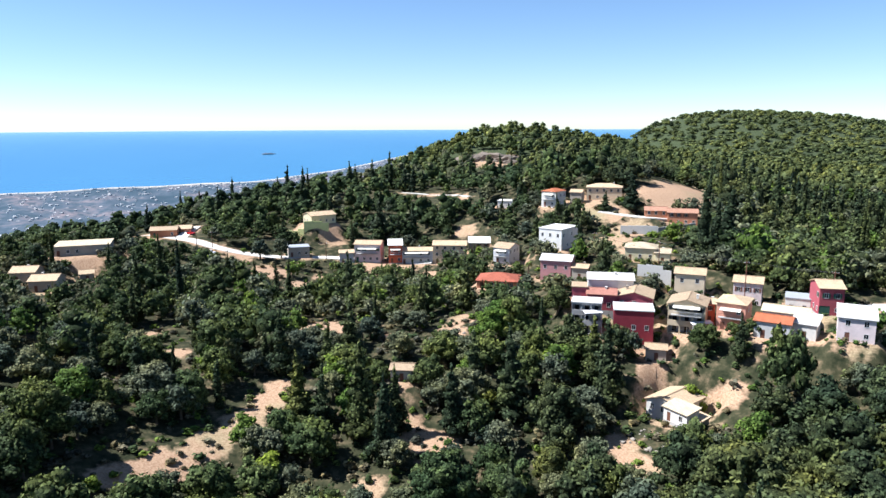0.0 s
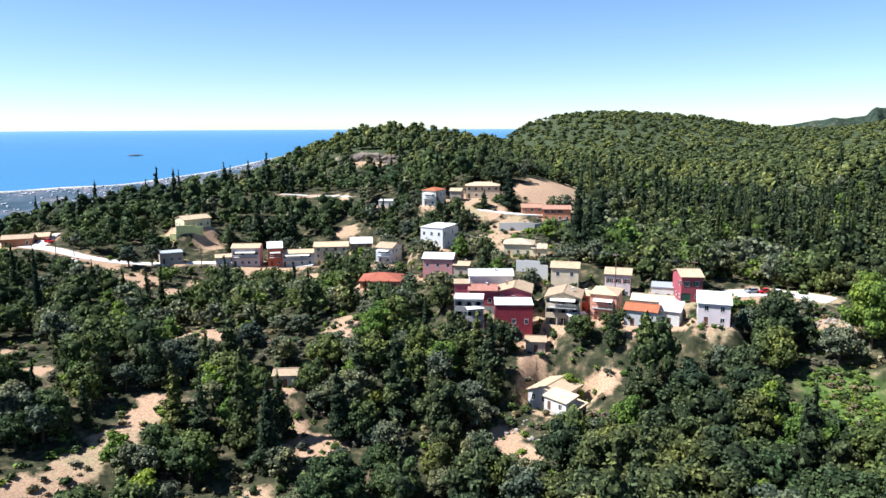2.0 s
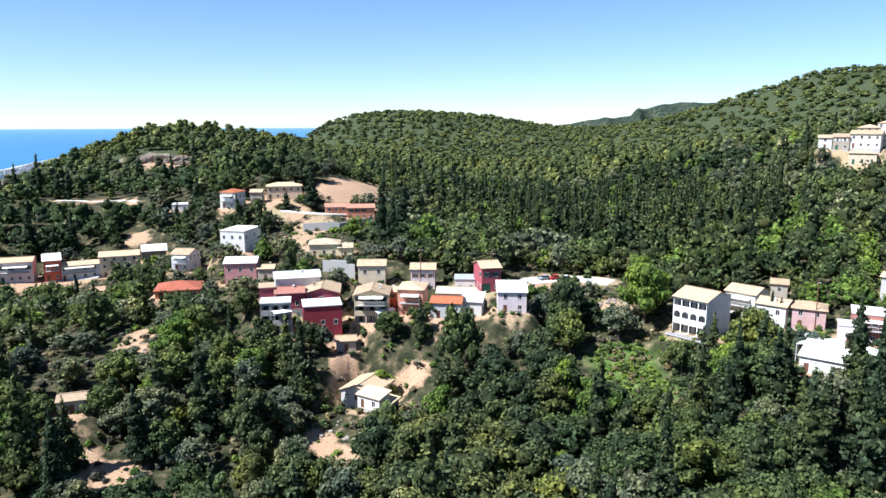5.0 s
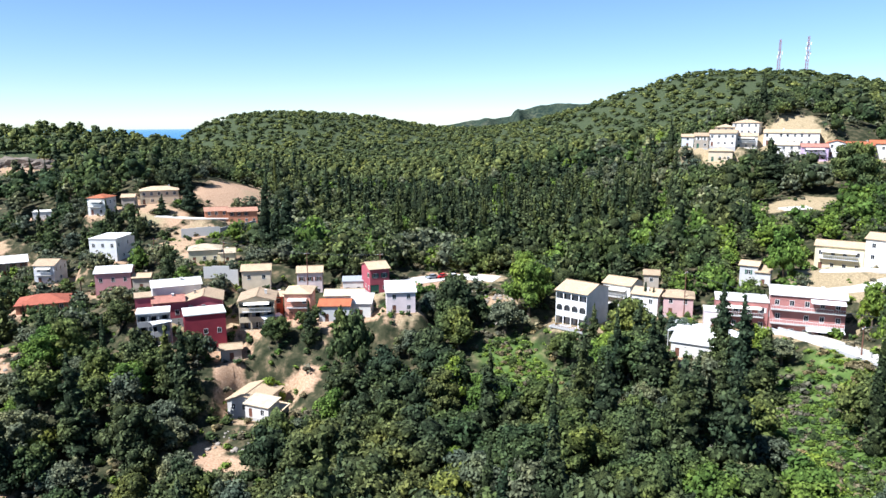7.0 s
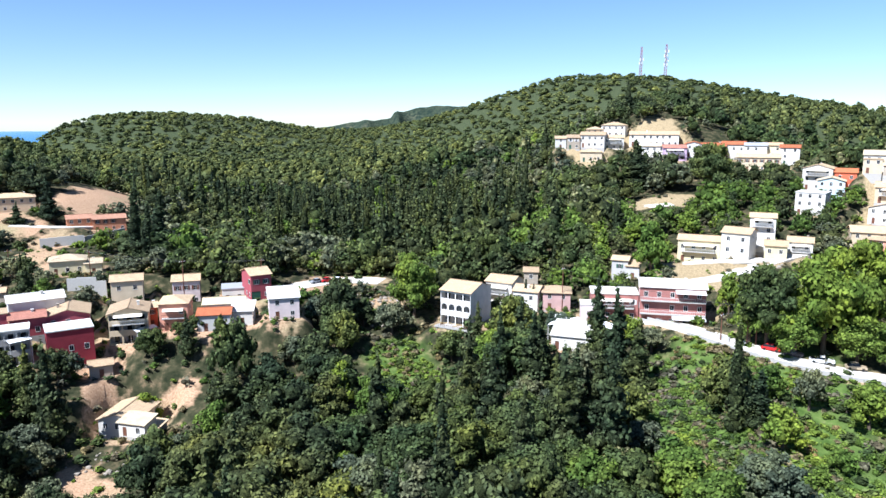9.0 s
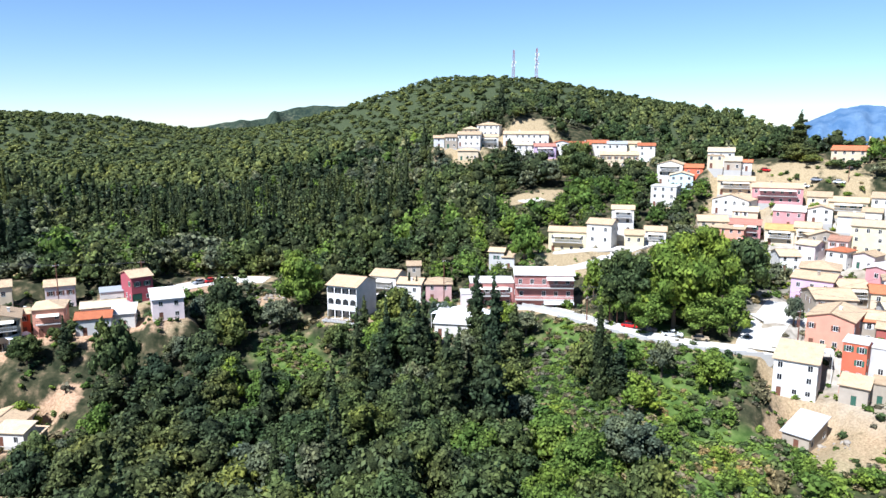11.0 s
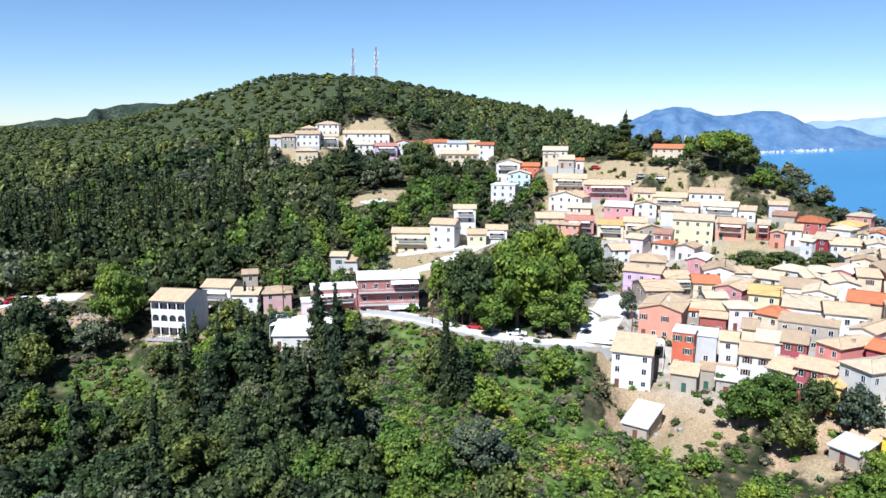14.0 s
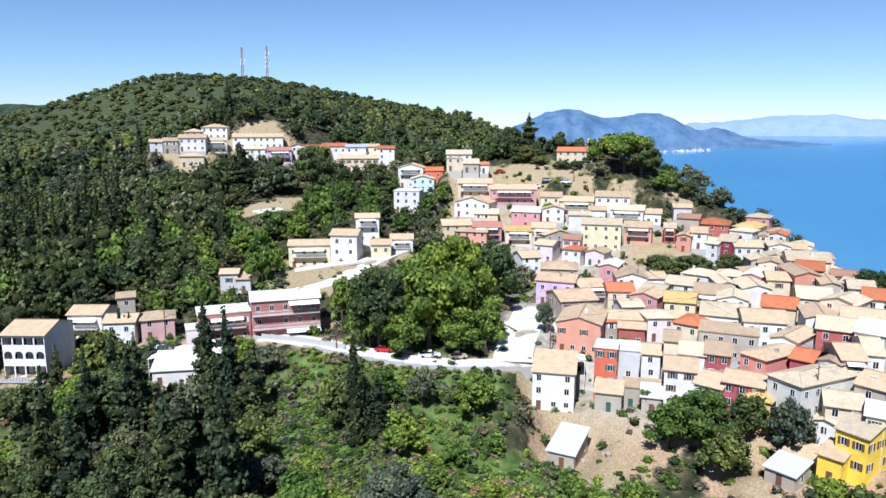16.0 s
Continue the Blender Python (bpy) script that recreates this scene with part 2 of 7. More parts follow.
def boxes(name, mat, *dims):
    bm = bmesh.new()
    for d in dims:
        box(bm, *d)
    return bm_mesh(name, bm, mat)


# ---- the lie of the land ----
HILLS = []


def hill(x, y, radius, height):
    HILLS.append((x, y, radius, height))


hill(314, 40, 56, 19.7)
hill(-143, 229, 70, 26.8)
hill(0, -300, 223, 28.8)
hill(0, 0, 73, -7.8)
hill(124, 240, 61, -5.4)
hill(-394, -69, 330, 54.2)
hill(800, 1386, 330, -71.6)
hill(766, -643, 330, -122.4)
hill(-410, 1128, 330, -53.4)
hill(0, -1200, 330, -133.9)
hill(734, 655, 242, 174.3)
hill(246, -172, 100, -5.3)
hill(1000, 0, 328, -168.7)
hill(247, 708, 186, -29.8)
hill(-752, 274, 330, -50.4)
hill(161, -31, 50, 25.1)
hill(-45, 550, 119, 124.5)
hill(300, -520, 330, -51.2)
hill(656, 256, 169, 184.3)
hill(-250, -433, 330, -8.2)
hill(-7, 148, 54, 13.4)
hill(564, -205, 169, -26.3)
hill(365, 370, 154, 54.5)
hill(-364, 210, 205, 20.5)
hill(185, 115, 51, 30.3)
hill(0, -700, 330, -47.7)
hill(-10, 295, 61, -23.2)
hill(-400, 693, 295, 42.6)
hill(-240, 416, 113, 91.9)
hill(150, -260, 166, 49.8)
hill(317, 211, 55, 93.6)
hill(84, 71, 48, 27.8)
hill(267, -53, 58, 8)
hill(-1000, 0, 330, -106.8)
hill(560, 0, 130, 164.5)
hill(109, 467, 96, 13.6)
hill(153, 1089, 240, -40.2)
hill(414, -73, 89, -68.4)
hill(410, -287, 183, -51.5)
hill(-771, 919, 330, -108.6)
hill(1034, 376, 295, 30.9)
hill(-460, 386, 228, -14.6)
hill(-64, 64, 65, 11.5)
hill(91, 157, 54, 24.6)
hill(227, 32, 51, 20.4)
hill(-91, 146, 53, 17.8)
hill(-70, 797, 174, 94.3)
hill(513, 877, 271, -87.9)
hill(171, 362, 61, -15.1)
hill(-108, 418, 96, 58.5)
hill(42, 233, 53, 19.3)
hill(1072, 900, 325, 44.1)
hill(115, -96, 84, -10.3)
hill(0, -80, 106, 4.8)
hill(205, 191, 69, -37.8)
hill(-184, 322, 74, -25.3)
hill(756, 79, 220, 70.8)
hill(149, 43, 46, 55.8)
hill(259, 130, 59, 32.1)
hill(241, 281, 65, 23.9)
hill(69, -12, 57, -0.8)
hill(67, 320, 57, 10.4)
hill(-80, 0, 92, 2.4)
hill(-84, 294, 72, 19.6)
hill(362, 1352, 330, 30.1)
hill(237, 507, 150, -8)
hill(701, 449, 162, 176.9)
hill(0, 70, 59, 0.5)
hill(94, 613, 163, 38.1)
hill(306, -124, 80, 12.8)
hill(428, 217, 136, 24.3)
hill(-49, 194, 57, 17.3)
hill(368, 596, 201, 65.3)
hill(581, 144, 165, -53.5)
hill(-15, 420, 92, -20.5)
hill(-192, 526, 143, -166.7)
hill(389, -157, 106, 47.5)
hill(851, 1081, 291, 183.5)
hill(334, 137, 61, 25.3)
hill(-270, 322, 115, 10.6)
hill(219, -27, 59, 32.7)
hill(138, 187, 59, 10.7)
hill(0, 1300, 330, -95.5)
hill(263, 75, 47, 9.4)
hill(335, -59, 72, 5.4)
hill(-233, 869, 240, -26)
hill(270, 0, 54, -26.8)
hill(390, 0, 78, 50.1)
hill(1126, 650, 330, -84.7)
hill(134, 100, 54, -26.9)
hill(184, 250, 69, 31.1)
hill(144, 303, 62, -33.3)
hill(241, -97, 71, 16.6)
hill(-92, 222, 52, -19)
hill(47, 181, 51, -8.8)
hill(113, -41, 57, 33.3)
hill(918, 246, 244, -91.4)
hill(235, 869, 202, 38.2)
hill(-38, 103, 50, -18.3)
hill(591, -104, 139, -100.7)
hill(187, 9, 50, -13.9)
hill(63, 112, 62, -21.7)
hill(728, 924, 252, -75.8)
hill(39, 46, 48, 23.2)
hill(263, 200, 59, 48.9)
hill(242, 391, 101, -31.9)
hill(1, 192, 52, 0.3)
hill(220, 87, 53, -8.9)
hill(599, 531, 172, -104.7)
hill(-111, 630, 149, -8.8)
hill(613, 377, 145, -108.5)
hill(18, 490, 90, -20.6)
hill(84, 200, 51, 11.3)
hill(460, 0, 94, -38.4)
hill(153, 140, 49, 14.7)
hill(-108, 186, 51, -12.6)
hill(-150, 371, 68, -3)
hill(20, 266, 55, -8.6)
hill(309, 1004, 210, 193.9)
hill(-129, 313, 61, -2.9)
hill(91, 284, 57, 13.8)
hill(144, 4, 45, -45.9)
hill(301, 105, 53, 8.5)
hill(195, 315, 60, 6.2)
hill(66, 425, 81, -2.9)
hill(-54, 140, 46, -16.7)
hill(0, 900, 219, -78.2)
hill(24, 334, 61, 25.5)
hill(324, -3, 57, 68.4)
hill(265, 39, 42, -19.6)
hill(286, 250, 58, -78.3)
hill(121, 360, 66, 47.8)
hill(66, 24, 44, -8.5)
hill(115, 55, 44, -10)
hill(301, 168, 52, -66.1)
# crests of the ridges, and the gap through which the farther ridge shows
hill(44, 588, 24, 6.0)
hill(108, 580, 24, 4.5)
hill(285, 990, 45, 8.0)
hill(505, 900, 50, 6.0)
hill(725, 570, 38, 8.0)
hill(665, 640, 30, 6.0)
hill(850, 990, 130, -26.0)

PADS = []   # level terraces: x, y, half width, half depth, heading, z, soft edge


def raw_height(x, y):
    out = np.full(x.shape, 20.0)
    for a, b, r, h in HILLS:
        out += h * np.exp(-((x - a) ** 2 + (y - b) ** 2) / (2 * r * r))
    return out


def rough_height(x, y):
    """Hillside with small humps; the far rim sinks below the sea."""
    z = raw_height(x, y)
    z += 0.8 * np.sin(x * 0.11 + 1.3 * np.sin(y * 0.07)) * np.sin(y * 0.13 + np.sin(x * 0.05))
    r = np.hypot(x, y)
    az = np.degrees(np.arctan2(x, y)) % 360
    rim = np.where((az > 84) & (az < 220), 430.0, np.where(az >= 220, 800.0, 1450.0))
    rim = np.where((az > 78) & (az <= 84), 430 + (84 - az) * 130, rim)
    k = np.clip((r - rim) / 260, 0, 1)
    k = k * k * (3 - 2 * k)
    return z * (1 - k) + -260 * k


def land(x, y):
    """Height of the ground, with the terraces cut in."""
    x, y = np.atleast_1d(np.asarray(x, float)), np.atleast_1d(np.asarray(y, float))
    z = rough_height(x, y)
    num, den, most = np.zeros_like(z), np.zeros_like(z), np.zeros_like(z)
    for px, py, hw, hd, head, pz, soft in PADS:
        near = (np.abs(x - px) < hw + hd + soft) & (np.abs(y - py) < hw + hd + soft)
        if not near.any():
            continue
        dx, dy = x[near] - px, y[near] - py
        c, s = math.cos(head), math.sin(head)
        u, v = np.abs(dx * c + dy * s) - hw, np.abs(-dx * s + dy * c) - hd
        dist = np.hypot(np.maximum(u, 0), np.maximum(v, 0))
        w = np.clip(1 - dist / soft, 0, 1)
        w = w * w * (3 - 2 * w)
        w8 = w ** 8
        num[near] += w8 * pz
        den[near] += w8
        most[near] = np.maximum(most[near], w)
    k = den > 1e-9
    z[k] = z[k] * (1 - most[k]) + most[k] * num[k] / den[k]
    return z


def land1(x, y):
    return float(land(x, y)[0])


# ---- houses ----
WINDOWS = {}


def window_meshes(w, h, kind):
    key = (w, h, kind)
    if key not in WINDOWS:
        t = 0.07
        fr = boxes("window_frame", FRAME, (-w / 2 - 0.08, w / 2 + 0.08, -0.05, 0.1, -0.09, 0.0), (-w / 2 - 0.08, w / 2 + 0.08, -0.04, 0.1, h, h + 0.09),
                   (-w / 2 - 0.08, -w / 2, -0.04, 0.1, 0, h), (w / 2, w / 2 + 0.08, -0.04, 0.1, 0, h), (-t / 2, t / 2, 0.06, 0.1, 0, h))
        pane = boxes("pane", PANE, (-w / 2, w / 2, 0.1, 0.13, 0, h))
        sh = None
        if kind in ("brown", "green", "white"):
            mat = {"brown": BROWN, "green": GREEN, "white": FRAME}[kind]
            s = w / 2
            sh = [boxes("shutter", mat, (x0, x0 + s, -0.09, -0.045, 0.0, h)) for x0 in (-w / 2 - s - 0.06, w / 2 + 0.06)]
        WINDOWS[key] = (fr, pane, sh)
    return WINDOWS[key]


DOORS = {}


def door_mesh(w, h, mat):
    key = (w, h, mat.name)
    if key not in DOORS:
        DOORS[key] = boxes("door", mat, (-w / 2, w / 2, 0.08, 0.14, 0, h), (-w / 2 + 0.1, -0.04, 0.05, 0.08, 0.2, h - 0.2), (0.04, w / 2 - 0.1, 0.05, 0.08, 0.2, h - 0.2))
    return DOORS[key]


def facade(verts, faces, m, w, z0, z1, openings):
    """A wall from -w/2 to w/2 in the plane y = 0 of m, facing -y, with recessed openings."""
    us = sorted({-w / 2, w / 2, *(v for o in openings for v in (o[0], o[2]))})
    vs = sorted({z0, z1, *(v for o in openings for v in (o[1], o[3]))})

    def quad(*ps):
        n = len(verts)
        verts.extend(m @ Vector(p) for p in ps)
        faces.append((n, n + 1, n + 2, n + 3))

    for a, b in zip(us, us[1:]):
        for c, d in zip(vs, vs[1:]):
            mu, mv = (a + b) / 2, (c + d) / 2
            if not any(o[0] < mu < o[2] and o[1] < mv < o[3] for o in openings):
                quad((a, 0, c), (b, 0, c), (b, 0, d), (a, 0, d))
    r = 0.16
    for a, c, b, d in openings:
        quad((a, 0, c), (a, r, c), (b, r, c), (b, 0, c))
        quad((a, 0, d), (b, 0, d), (b, r, d), (a, r, d))
        quad((a, 0, c), (a, 0, d), (a, r, d), (a, r, c))
        quad((b, 0, c), (b, r, c), (b, r, d), (b, 0, d))


def slab(verts, faces, uvs, quad, thick):
    """A roof plane with thickness; quad: eave left, eave right, ridge right, ridge left."""
    n = len(verts)
    q = [Vector(p) for p in quad]
    up = (q[1] - q[0]).cross(q[-1] - q[0]).normalized() * thick
    k = len(q)
    verts.extend(q)
    verts.extend(p + up for p in q)
    e = (q[1] - q[0]).normalized()
    s = up.normalized().cross(e)
    flat = [((p - q[0]).dot(e), (p - q[0]).dot(s)) for p in q]
    faces.append(tuple(n + k + i for i in range(k)))
    uvs.append(flat)
    faces.append(tuple(n + i for i in reversed(range(k))))
    uvs.append(flat[::-1])
    for i in range(k):
        j = (i + 1) % k
        faces.append((n + i, n + j, n + k + j, n + k + i))
        uvs.append([flat[i], flat[j], flat[j], flat[i]])


def roof_mesh(kind, w, d, h, mat):
    verts, faces, uvs = [], [], []
    o, t = 0.4, 0.16
    W, D = w / 2 + o, d / 2 + o
    if kind == "side":
        rise = 0.29 * d / 2
        e = h - 0.29 * o
        slab(verts, faces, uvs, [(-W, -D, e), (W, -D, e), (W, 0, h + rise), (-W, 0, h + rise)], t)
        slab(verts, faces, uvs, [(W, D, e), (-W, D, e), (-W, 0, h + rise), (W, 0, h + rise)], t)
    elif kind == "gable":
        rise = 0.29 * w / 2
        e = h - 0.29 * o
        slab(verts, faces, uvs, [(-W, D, e), (-W, -D, e), (0, -D, h + rise), (0, D, h + rise)], t)
        slab(verts, faces, uvs, [(W, -D, e), (W, D, e), (0, D, h + rise), (0, -D, h + rise)], t)
    elif kind == "hip":
        m = min(W, D)
        rise = 0.31 * m
        a, b = W - m, D - m
        if W >= D:
            slab(verts, faces, uvs, [(-W, -D, h), (W, -D, h), (a, 0, h + rise), (-a, 0, h + rise)], t)
            slab(verts, faces, uvs, [(W, D, h), (-W, D, h), (-a, 0, h + rise), (a, 0, h + rise)], t)
            slab(verts, faces, uvs, [(W, -D, h), (W, D, h), (a, 0, h + rise)], t)
            slab(verts, faces, uvs, [(-W, D, h), (-W, -D, h), (-a, 0, h + rise)], t)
        else:
            slab(verts, faces, uvs, [(-W, D, h), (-W, -D, h), (0, -b, h + rise), (0, b, h + rise)], t)
            slab(verts, faces, uvs, [(W, -D, h), (W, D, h), (0, b, h + rise), (0, -b, h + rise)], t)
            slab(verts, faces, uvs, [(-W, -D, h), (W, -D, h), (0, -b, h + rise)], t)
            slab(verts, faces, uvs, [(W, D, h), (-W, D, h), (0, b, h + rise)], t)
    elif kind == "shed":
        slab(verts, faces, uvs, [(-W, -D, h - 0.05), (W, -D, h - 0.05), (W, D, h + 0.22 * d), (-W, D, h + 0.22 * d)], t)
    else:
        slab(verts, faces, uvs, [(-W + 0.2, -D + 0.2, h), (W - 0.2, -D + 0.2, h), (W - 0.2, D - 0.2, h + 0.02), (-W + 0.2, D - 0.2, h + 0.02)], 0.25)
    me = mesh_of("roof", verts, faces, [mat])
    layer = me.uv_layers.new(name="UVMap")
    layer.data.foreach_set("uv", [c for f in uvs for p in f for c in p])
    return me


TONE = {"white": "whitewashed", "lightgrey": "pale grey", "cream": "cream", "paleyellow": "pale yellow", "pink": "pink", "brick": "brick-pink", "salmon": "salmon", "rose": "dusty rose",
        "rosewhite": "pinkish white", "lilac": "lilac", "red": "dark red", "crimson": "crimson", "crimsonrose": "deep rose-red", "rosered": "coral pink", "tomato": "orange-red",
        "terracotta": "terracotta", "stone": "bare stone", "grey": "grey rendered", "yellow": "bright yellow", "ochre": "ochre", "limeyellow": "lime yellow", "paleblue": "pale blue"}
ROOFTONE = {"tan": "weathered tan tile roof", "cream": "bleached cream tile roof", "orange": "bright orange tile roof", "rose": "faded rose tile roof", "rosetan": "pinkish tile roof",
            "yellowroof": "yellowish tile roof", "redroof": "rust-red tile roof", "white": "white slab roof", "slate": "grey slab roof", "tin": "sheet-metal roof"}
HOUSES = []


def loggia(top, verts, faces, w, d, h, storeys, wall, arches=True):
    """The open front of a house: bays on every floor over white parapets, the middle floor's with round arches."""
    m = pose(0, -d / 2, 0)
    step, bays = h / storeys, 4 if arches else 3
    gap = w / bays
    holes, spandrel = [], bmesh.new()
    for s in range(storeys):
        for b in range(bays):
            u = -w / 2 + gap * (b + 0.5)
            arched = arches and s == storeys - 2
            hw = gap * (0.38 if arched else 0.44)
            z0, z1 = s * step + (0.95 if s else 0.05), s * step + step * (0.84 if arched else 0.8)
            holes.append((u - hw, z0, u + hw, z1))
            put("loggia_back", boxes("loggia_back", WALLS["grey"], (u - gap / 2, u + gap / 2, 2.2, 2.3, s * step, s * step + step - 0.2)), top, m)
            put("loggia_door", boxes("loggia_door", PANE, (u - 0.55, u + 0.55, 2.14, 2.196, s * step + 0.1, s * step + 2.2)), top, m)
            if arched:
                for side in (-1, 1):
                    arc = [(side * hw * math.cos(k * math.pi / 16), z1 - hw + hw * math.sin(k * math.pi / 16)) for k in range(9)]
                    for y in (0.0, 0.16):
                        fan = [spandrel.verts.new(m @ Vector((u + side * hw, y, z1)))] + [spandrel.verts.new(m @ Vector((u + a, y, c))) for a, c in arc]
                        spandrel.faces.new(fan)
        put("loggia_floor", boxes("loggia_floor", CONCRETE, (-w / 2 + 0.02, w / 2 - 0.02, 0.17, 2.3, s * step - 0.2, s * step - 0.003)), top, m)
    facade(verts, faces, m, w, 0.0, h, holes)
    put("arch", bm_mesh("arch", spandrel, WALLS[wall]), top)
    if not arches:
        return
    deck = put("terrace_slab", boxes("terrace_slab", CONCRETE, (-w / 2 - 0.5, w / 2 + 0.5, -d / 2 - 2.5, -d / 2 - 0.004, -0.4, -0.02)), top)
    rail = bmesh.new()
    y = -d / 2 - 2.42
    for z in (0.45, 0.95):
        box(rail, -w / 2 - 0.45, w / 2 + 0.45, y - 0.03, y + 0.03, z, z + 0.06)
    for i in range(17):
        u = -w / 2 - 0.42 + (w + 0.84) * i / 16
        box(rail, u - 0.03, u + 0.03, y - 0.025, y + 0.025, -0.02, 0.95)
    put("railing", bm_mesh("railing", rail, BROWN), deck)
    for side in (-1, 1):
        for dy in (0.4, 2.1):
            put("terrace_post", boxes("terrace_post", CONCRETE, (side * w / 2 - 0.15, side * w / 2 + 0.15, -d / 2 - dy - 0.15, -d / 2 - dy + 0.15, -4.5, -0.403)), deck)


PLANS = []


def house(x, y, z, head, w, d, h, *more):
    """Puts a house on the plan and levels its terrace; it is raised when all terraces are known."""
    HOUSES.append((x, y, z, head, w, d, h))
    PADS.append((x, y, w / 2 + 0.7, d / 2 + 1.2, radians(head), z, 6.0))
    PLANS.append((x, y, z, head, w, d, h, *more))


def raise_house(x, y, z, head, w, d, h, roof, wall, tile, *extras):
    """One house with its base centre at x, y, z; it fronts its own -y, turned by head degrees."""
    rnd = random.Random(int(x * 7 + y * 13 + w * 31))
    storeys = max(1, round(h / 3.1))
    if storeys > 1 and w > 6 and roof in ("side", "hip") and not extras and rnd.random() < 0.22:
        extras = ("balcony",)
    sort = "shed" if (h < 3.3 or tile == "tin") else "house"
    top = new("house" if sort == "house" else "outbuilding")
    top.matrix_basis = pose(x, y, z, 0, 0, head)
    size = {1: "low", 2: "two-storey", 3: "three-storey"}.get(storeys, "tall")
    tagged(top, f"{TONE[wall]} {size} {sort} with {ROOFTONE[tile]}", sort, "houses of the hill village")
    step = h / storeys
    shut = "brown" if "shutters" in extras else rnd.choice(["none"] * 9 + ["brown", "green", "white"])
    verts, faces = [], []
    sides = [(pose(0, -d / 2, 0), w, 1.0), (pose(w / 2, 0, 0, 0, 0, 90), d, 0.5), (pose(-w / 2, 0, 0, 0, 0, -90), d, 0.5), (pose(0, d / 2, 0, 0, 0, 180), w, 0.0)]
    door_done = False
    if "open" in extras:
        loggia(top, verts, faces, w, d, h, storeys, wall, False)
        sides = sides[1:]
    if "arches" in extras:
        loggia(top, verts, faces, w, d, h, storeys, wall)
        sides = [(m, length, 0.0) for m, length, chance in sides[1:]]
    if "crimson" in extras:
        sides[0] = (sides[0][0], w, 0.35)
    for m, length, chance in sides:
        cols = max(1, int(length / (2.1 if "shutters" in extras or "tower" in extras else 2.8)))
        gap = length / cols
        openings = []
        for s in range(storeys):
            for c in range(cols):
                u = -length / 2 + gap * (c + 0.5) + rnd.uniform(-0.15, 0.15)
                if rnd.random() > chance * 0.9:
                    continue
                base = s * step
                if s == 0 and not door_done and chance == 1.0 and gap > 1.4:
                    door_done = True
                    garage = "garage" in extras
                    dw, dh = (2.6, 2.4) if garage else (1.0, min(2.1, step - 0.3))
                    mat = GREEN if garage else (BROWN if shut in ("none", "brown") else GREEN)
                    openings.append((u - dw / 2, base, u + dw / 2, base + dh))
                    put("door", door_mesh(round(dw, 2), round(dh, 2), mat), top, m @ pose(u, 0, base))
                    continue
                ww = 0.9 if gap > 1.6 else 0.6
                wh = 1.25 if s or storeys == 1 else 1.05
                wh = min(wh, step - 1.1) if step > 1.7 else 0.5
                b = base + min(0.95, step - wh - 0.3)
                openings.append((u - ww / 2, b, u + ww / 2, b + wh))
                kind = shut if (gap > 2.2 and s) else "none"
                fr, pane, sh = window_meshes(ww, round(wh, 2), kind)
                win = put("window", fr, top, m @ pose(u, 0, b))
                put("pane", pane, win)
                for q in sh or ():
                    put("shutter", q, win)
        facade(verts, faces, m, length, 0.0, h, openings)
    n = len(verts)
    if roof == "side":
        r = 0.29 * d / 2
        verts += [Vector((-w / 2, -d / 2, h)), Vector((-w / 2, d / 2, h)), Vector((-w / 2, 0, h + r)), Vector((w / 2, -d / 2, h)), Vector((w / 2, d / 2, h)), Vector((w / 2, 0, h + r))]
        faces += [(n, n + 2, n + 1), (n + 3, n + 4, n + 5)]
    elif roof == "gable":
        r = 0.29 * w / 2
        verts += [Vector((-w / 2, -d / 2, h)), Vector((w / 2, -d / 2, h)), Vector((0, -d / 2, h + r)), Vector((-w / 2, d / 2, h)), Vector((w / 2, d / 2, h)), Vector((0, d / 2, h + r))]
        faces += [(n, n + 1, n + 2), (n + 4, n + 3, n + 5)]
    elif roof == "shed":
        r = 0.22 * d
        for sx in (-1, 1):
            k = len(verts)
            verts += [Vector((sx * w / 2, -d / 2, h)), Vector((sx * w / 2, d / 2, h)), Vector((sx * w / 2, d / 2, h + r))]
            faces.append((k, k + 1, k + 2) if sx > 0 else (k, k + 2, k + 1))
        k = len(verts)
        verts += [Vector((w / 2, d / 2, h)), Vector((-w / 2, d / 2, h)), Vector((-w / 2, d / 2, h + r)), Vector((w / 2, d / 2, h + r))]
        faces.append((k, k + 1, k + 2, k + 3))
    put("wall", mesh_of("wall", verts, faces, [WALLS[wall]]), top)
    put("roof", roof_mesh(roof, w, d, h, TILES[tile]), top)
    if roof == "side":
        zr = h + 0.29 * d / 2 + 0.17
        put("ridge", boxes("ridge", TILES[tile], (-w / 2 - 0.38, w / 2 + 0.38, -0.16, 0.16, zr - 0.1, zr + 0.07)), top)
    elif roof == "gable":
        zr = h + 0.29 * w / 2 + 0.17
        put("ridge", boxes("ridge", TILES[tile], (-0.16, 0.16, -d / 2 - 0.38, d / 2 + 0.38, zr - 0.1, zr + 0.07)), top)
    c, n = math.cos(radians(head)), math.sin(radians(head))
    corners = land([x + u * c - v * n for u in (-w / 2, 0, w / 2) for v in (-d / 2, d / 2)], [y + u * n + v * c for u in (-w / 2, 0, w / 2) for v in (-d / 2, d / 2)])
    deep = max(0.3, min(4.5, z - float(corners.min()) + 0.8))
    put("plinth", boxes("plinth", CONCRETE if deep > 1.2 else WALLS[wall], (-w / 2 - 0.02, w / 2 + 0.02, -d / 2 - 0.02, d / 2 + 0.02, -deep, -0.002)), top)
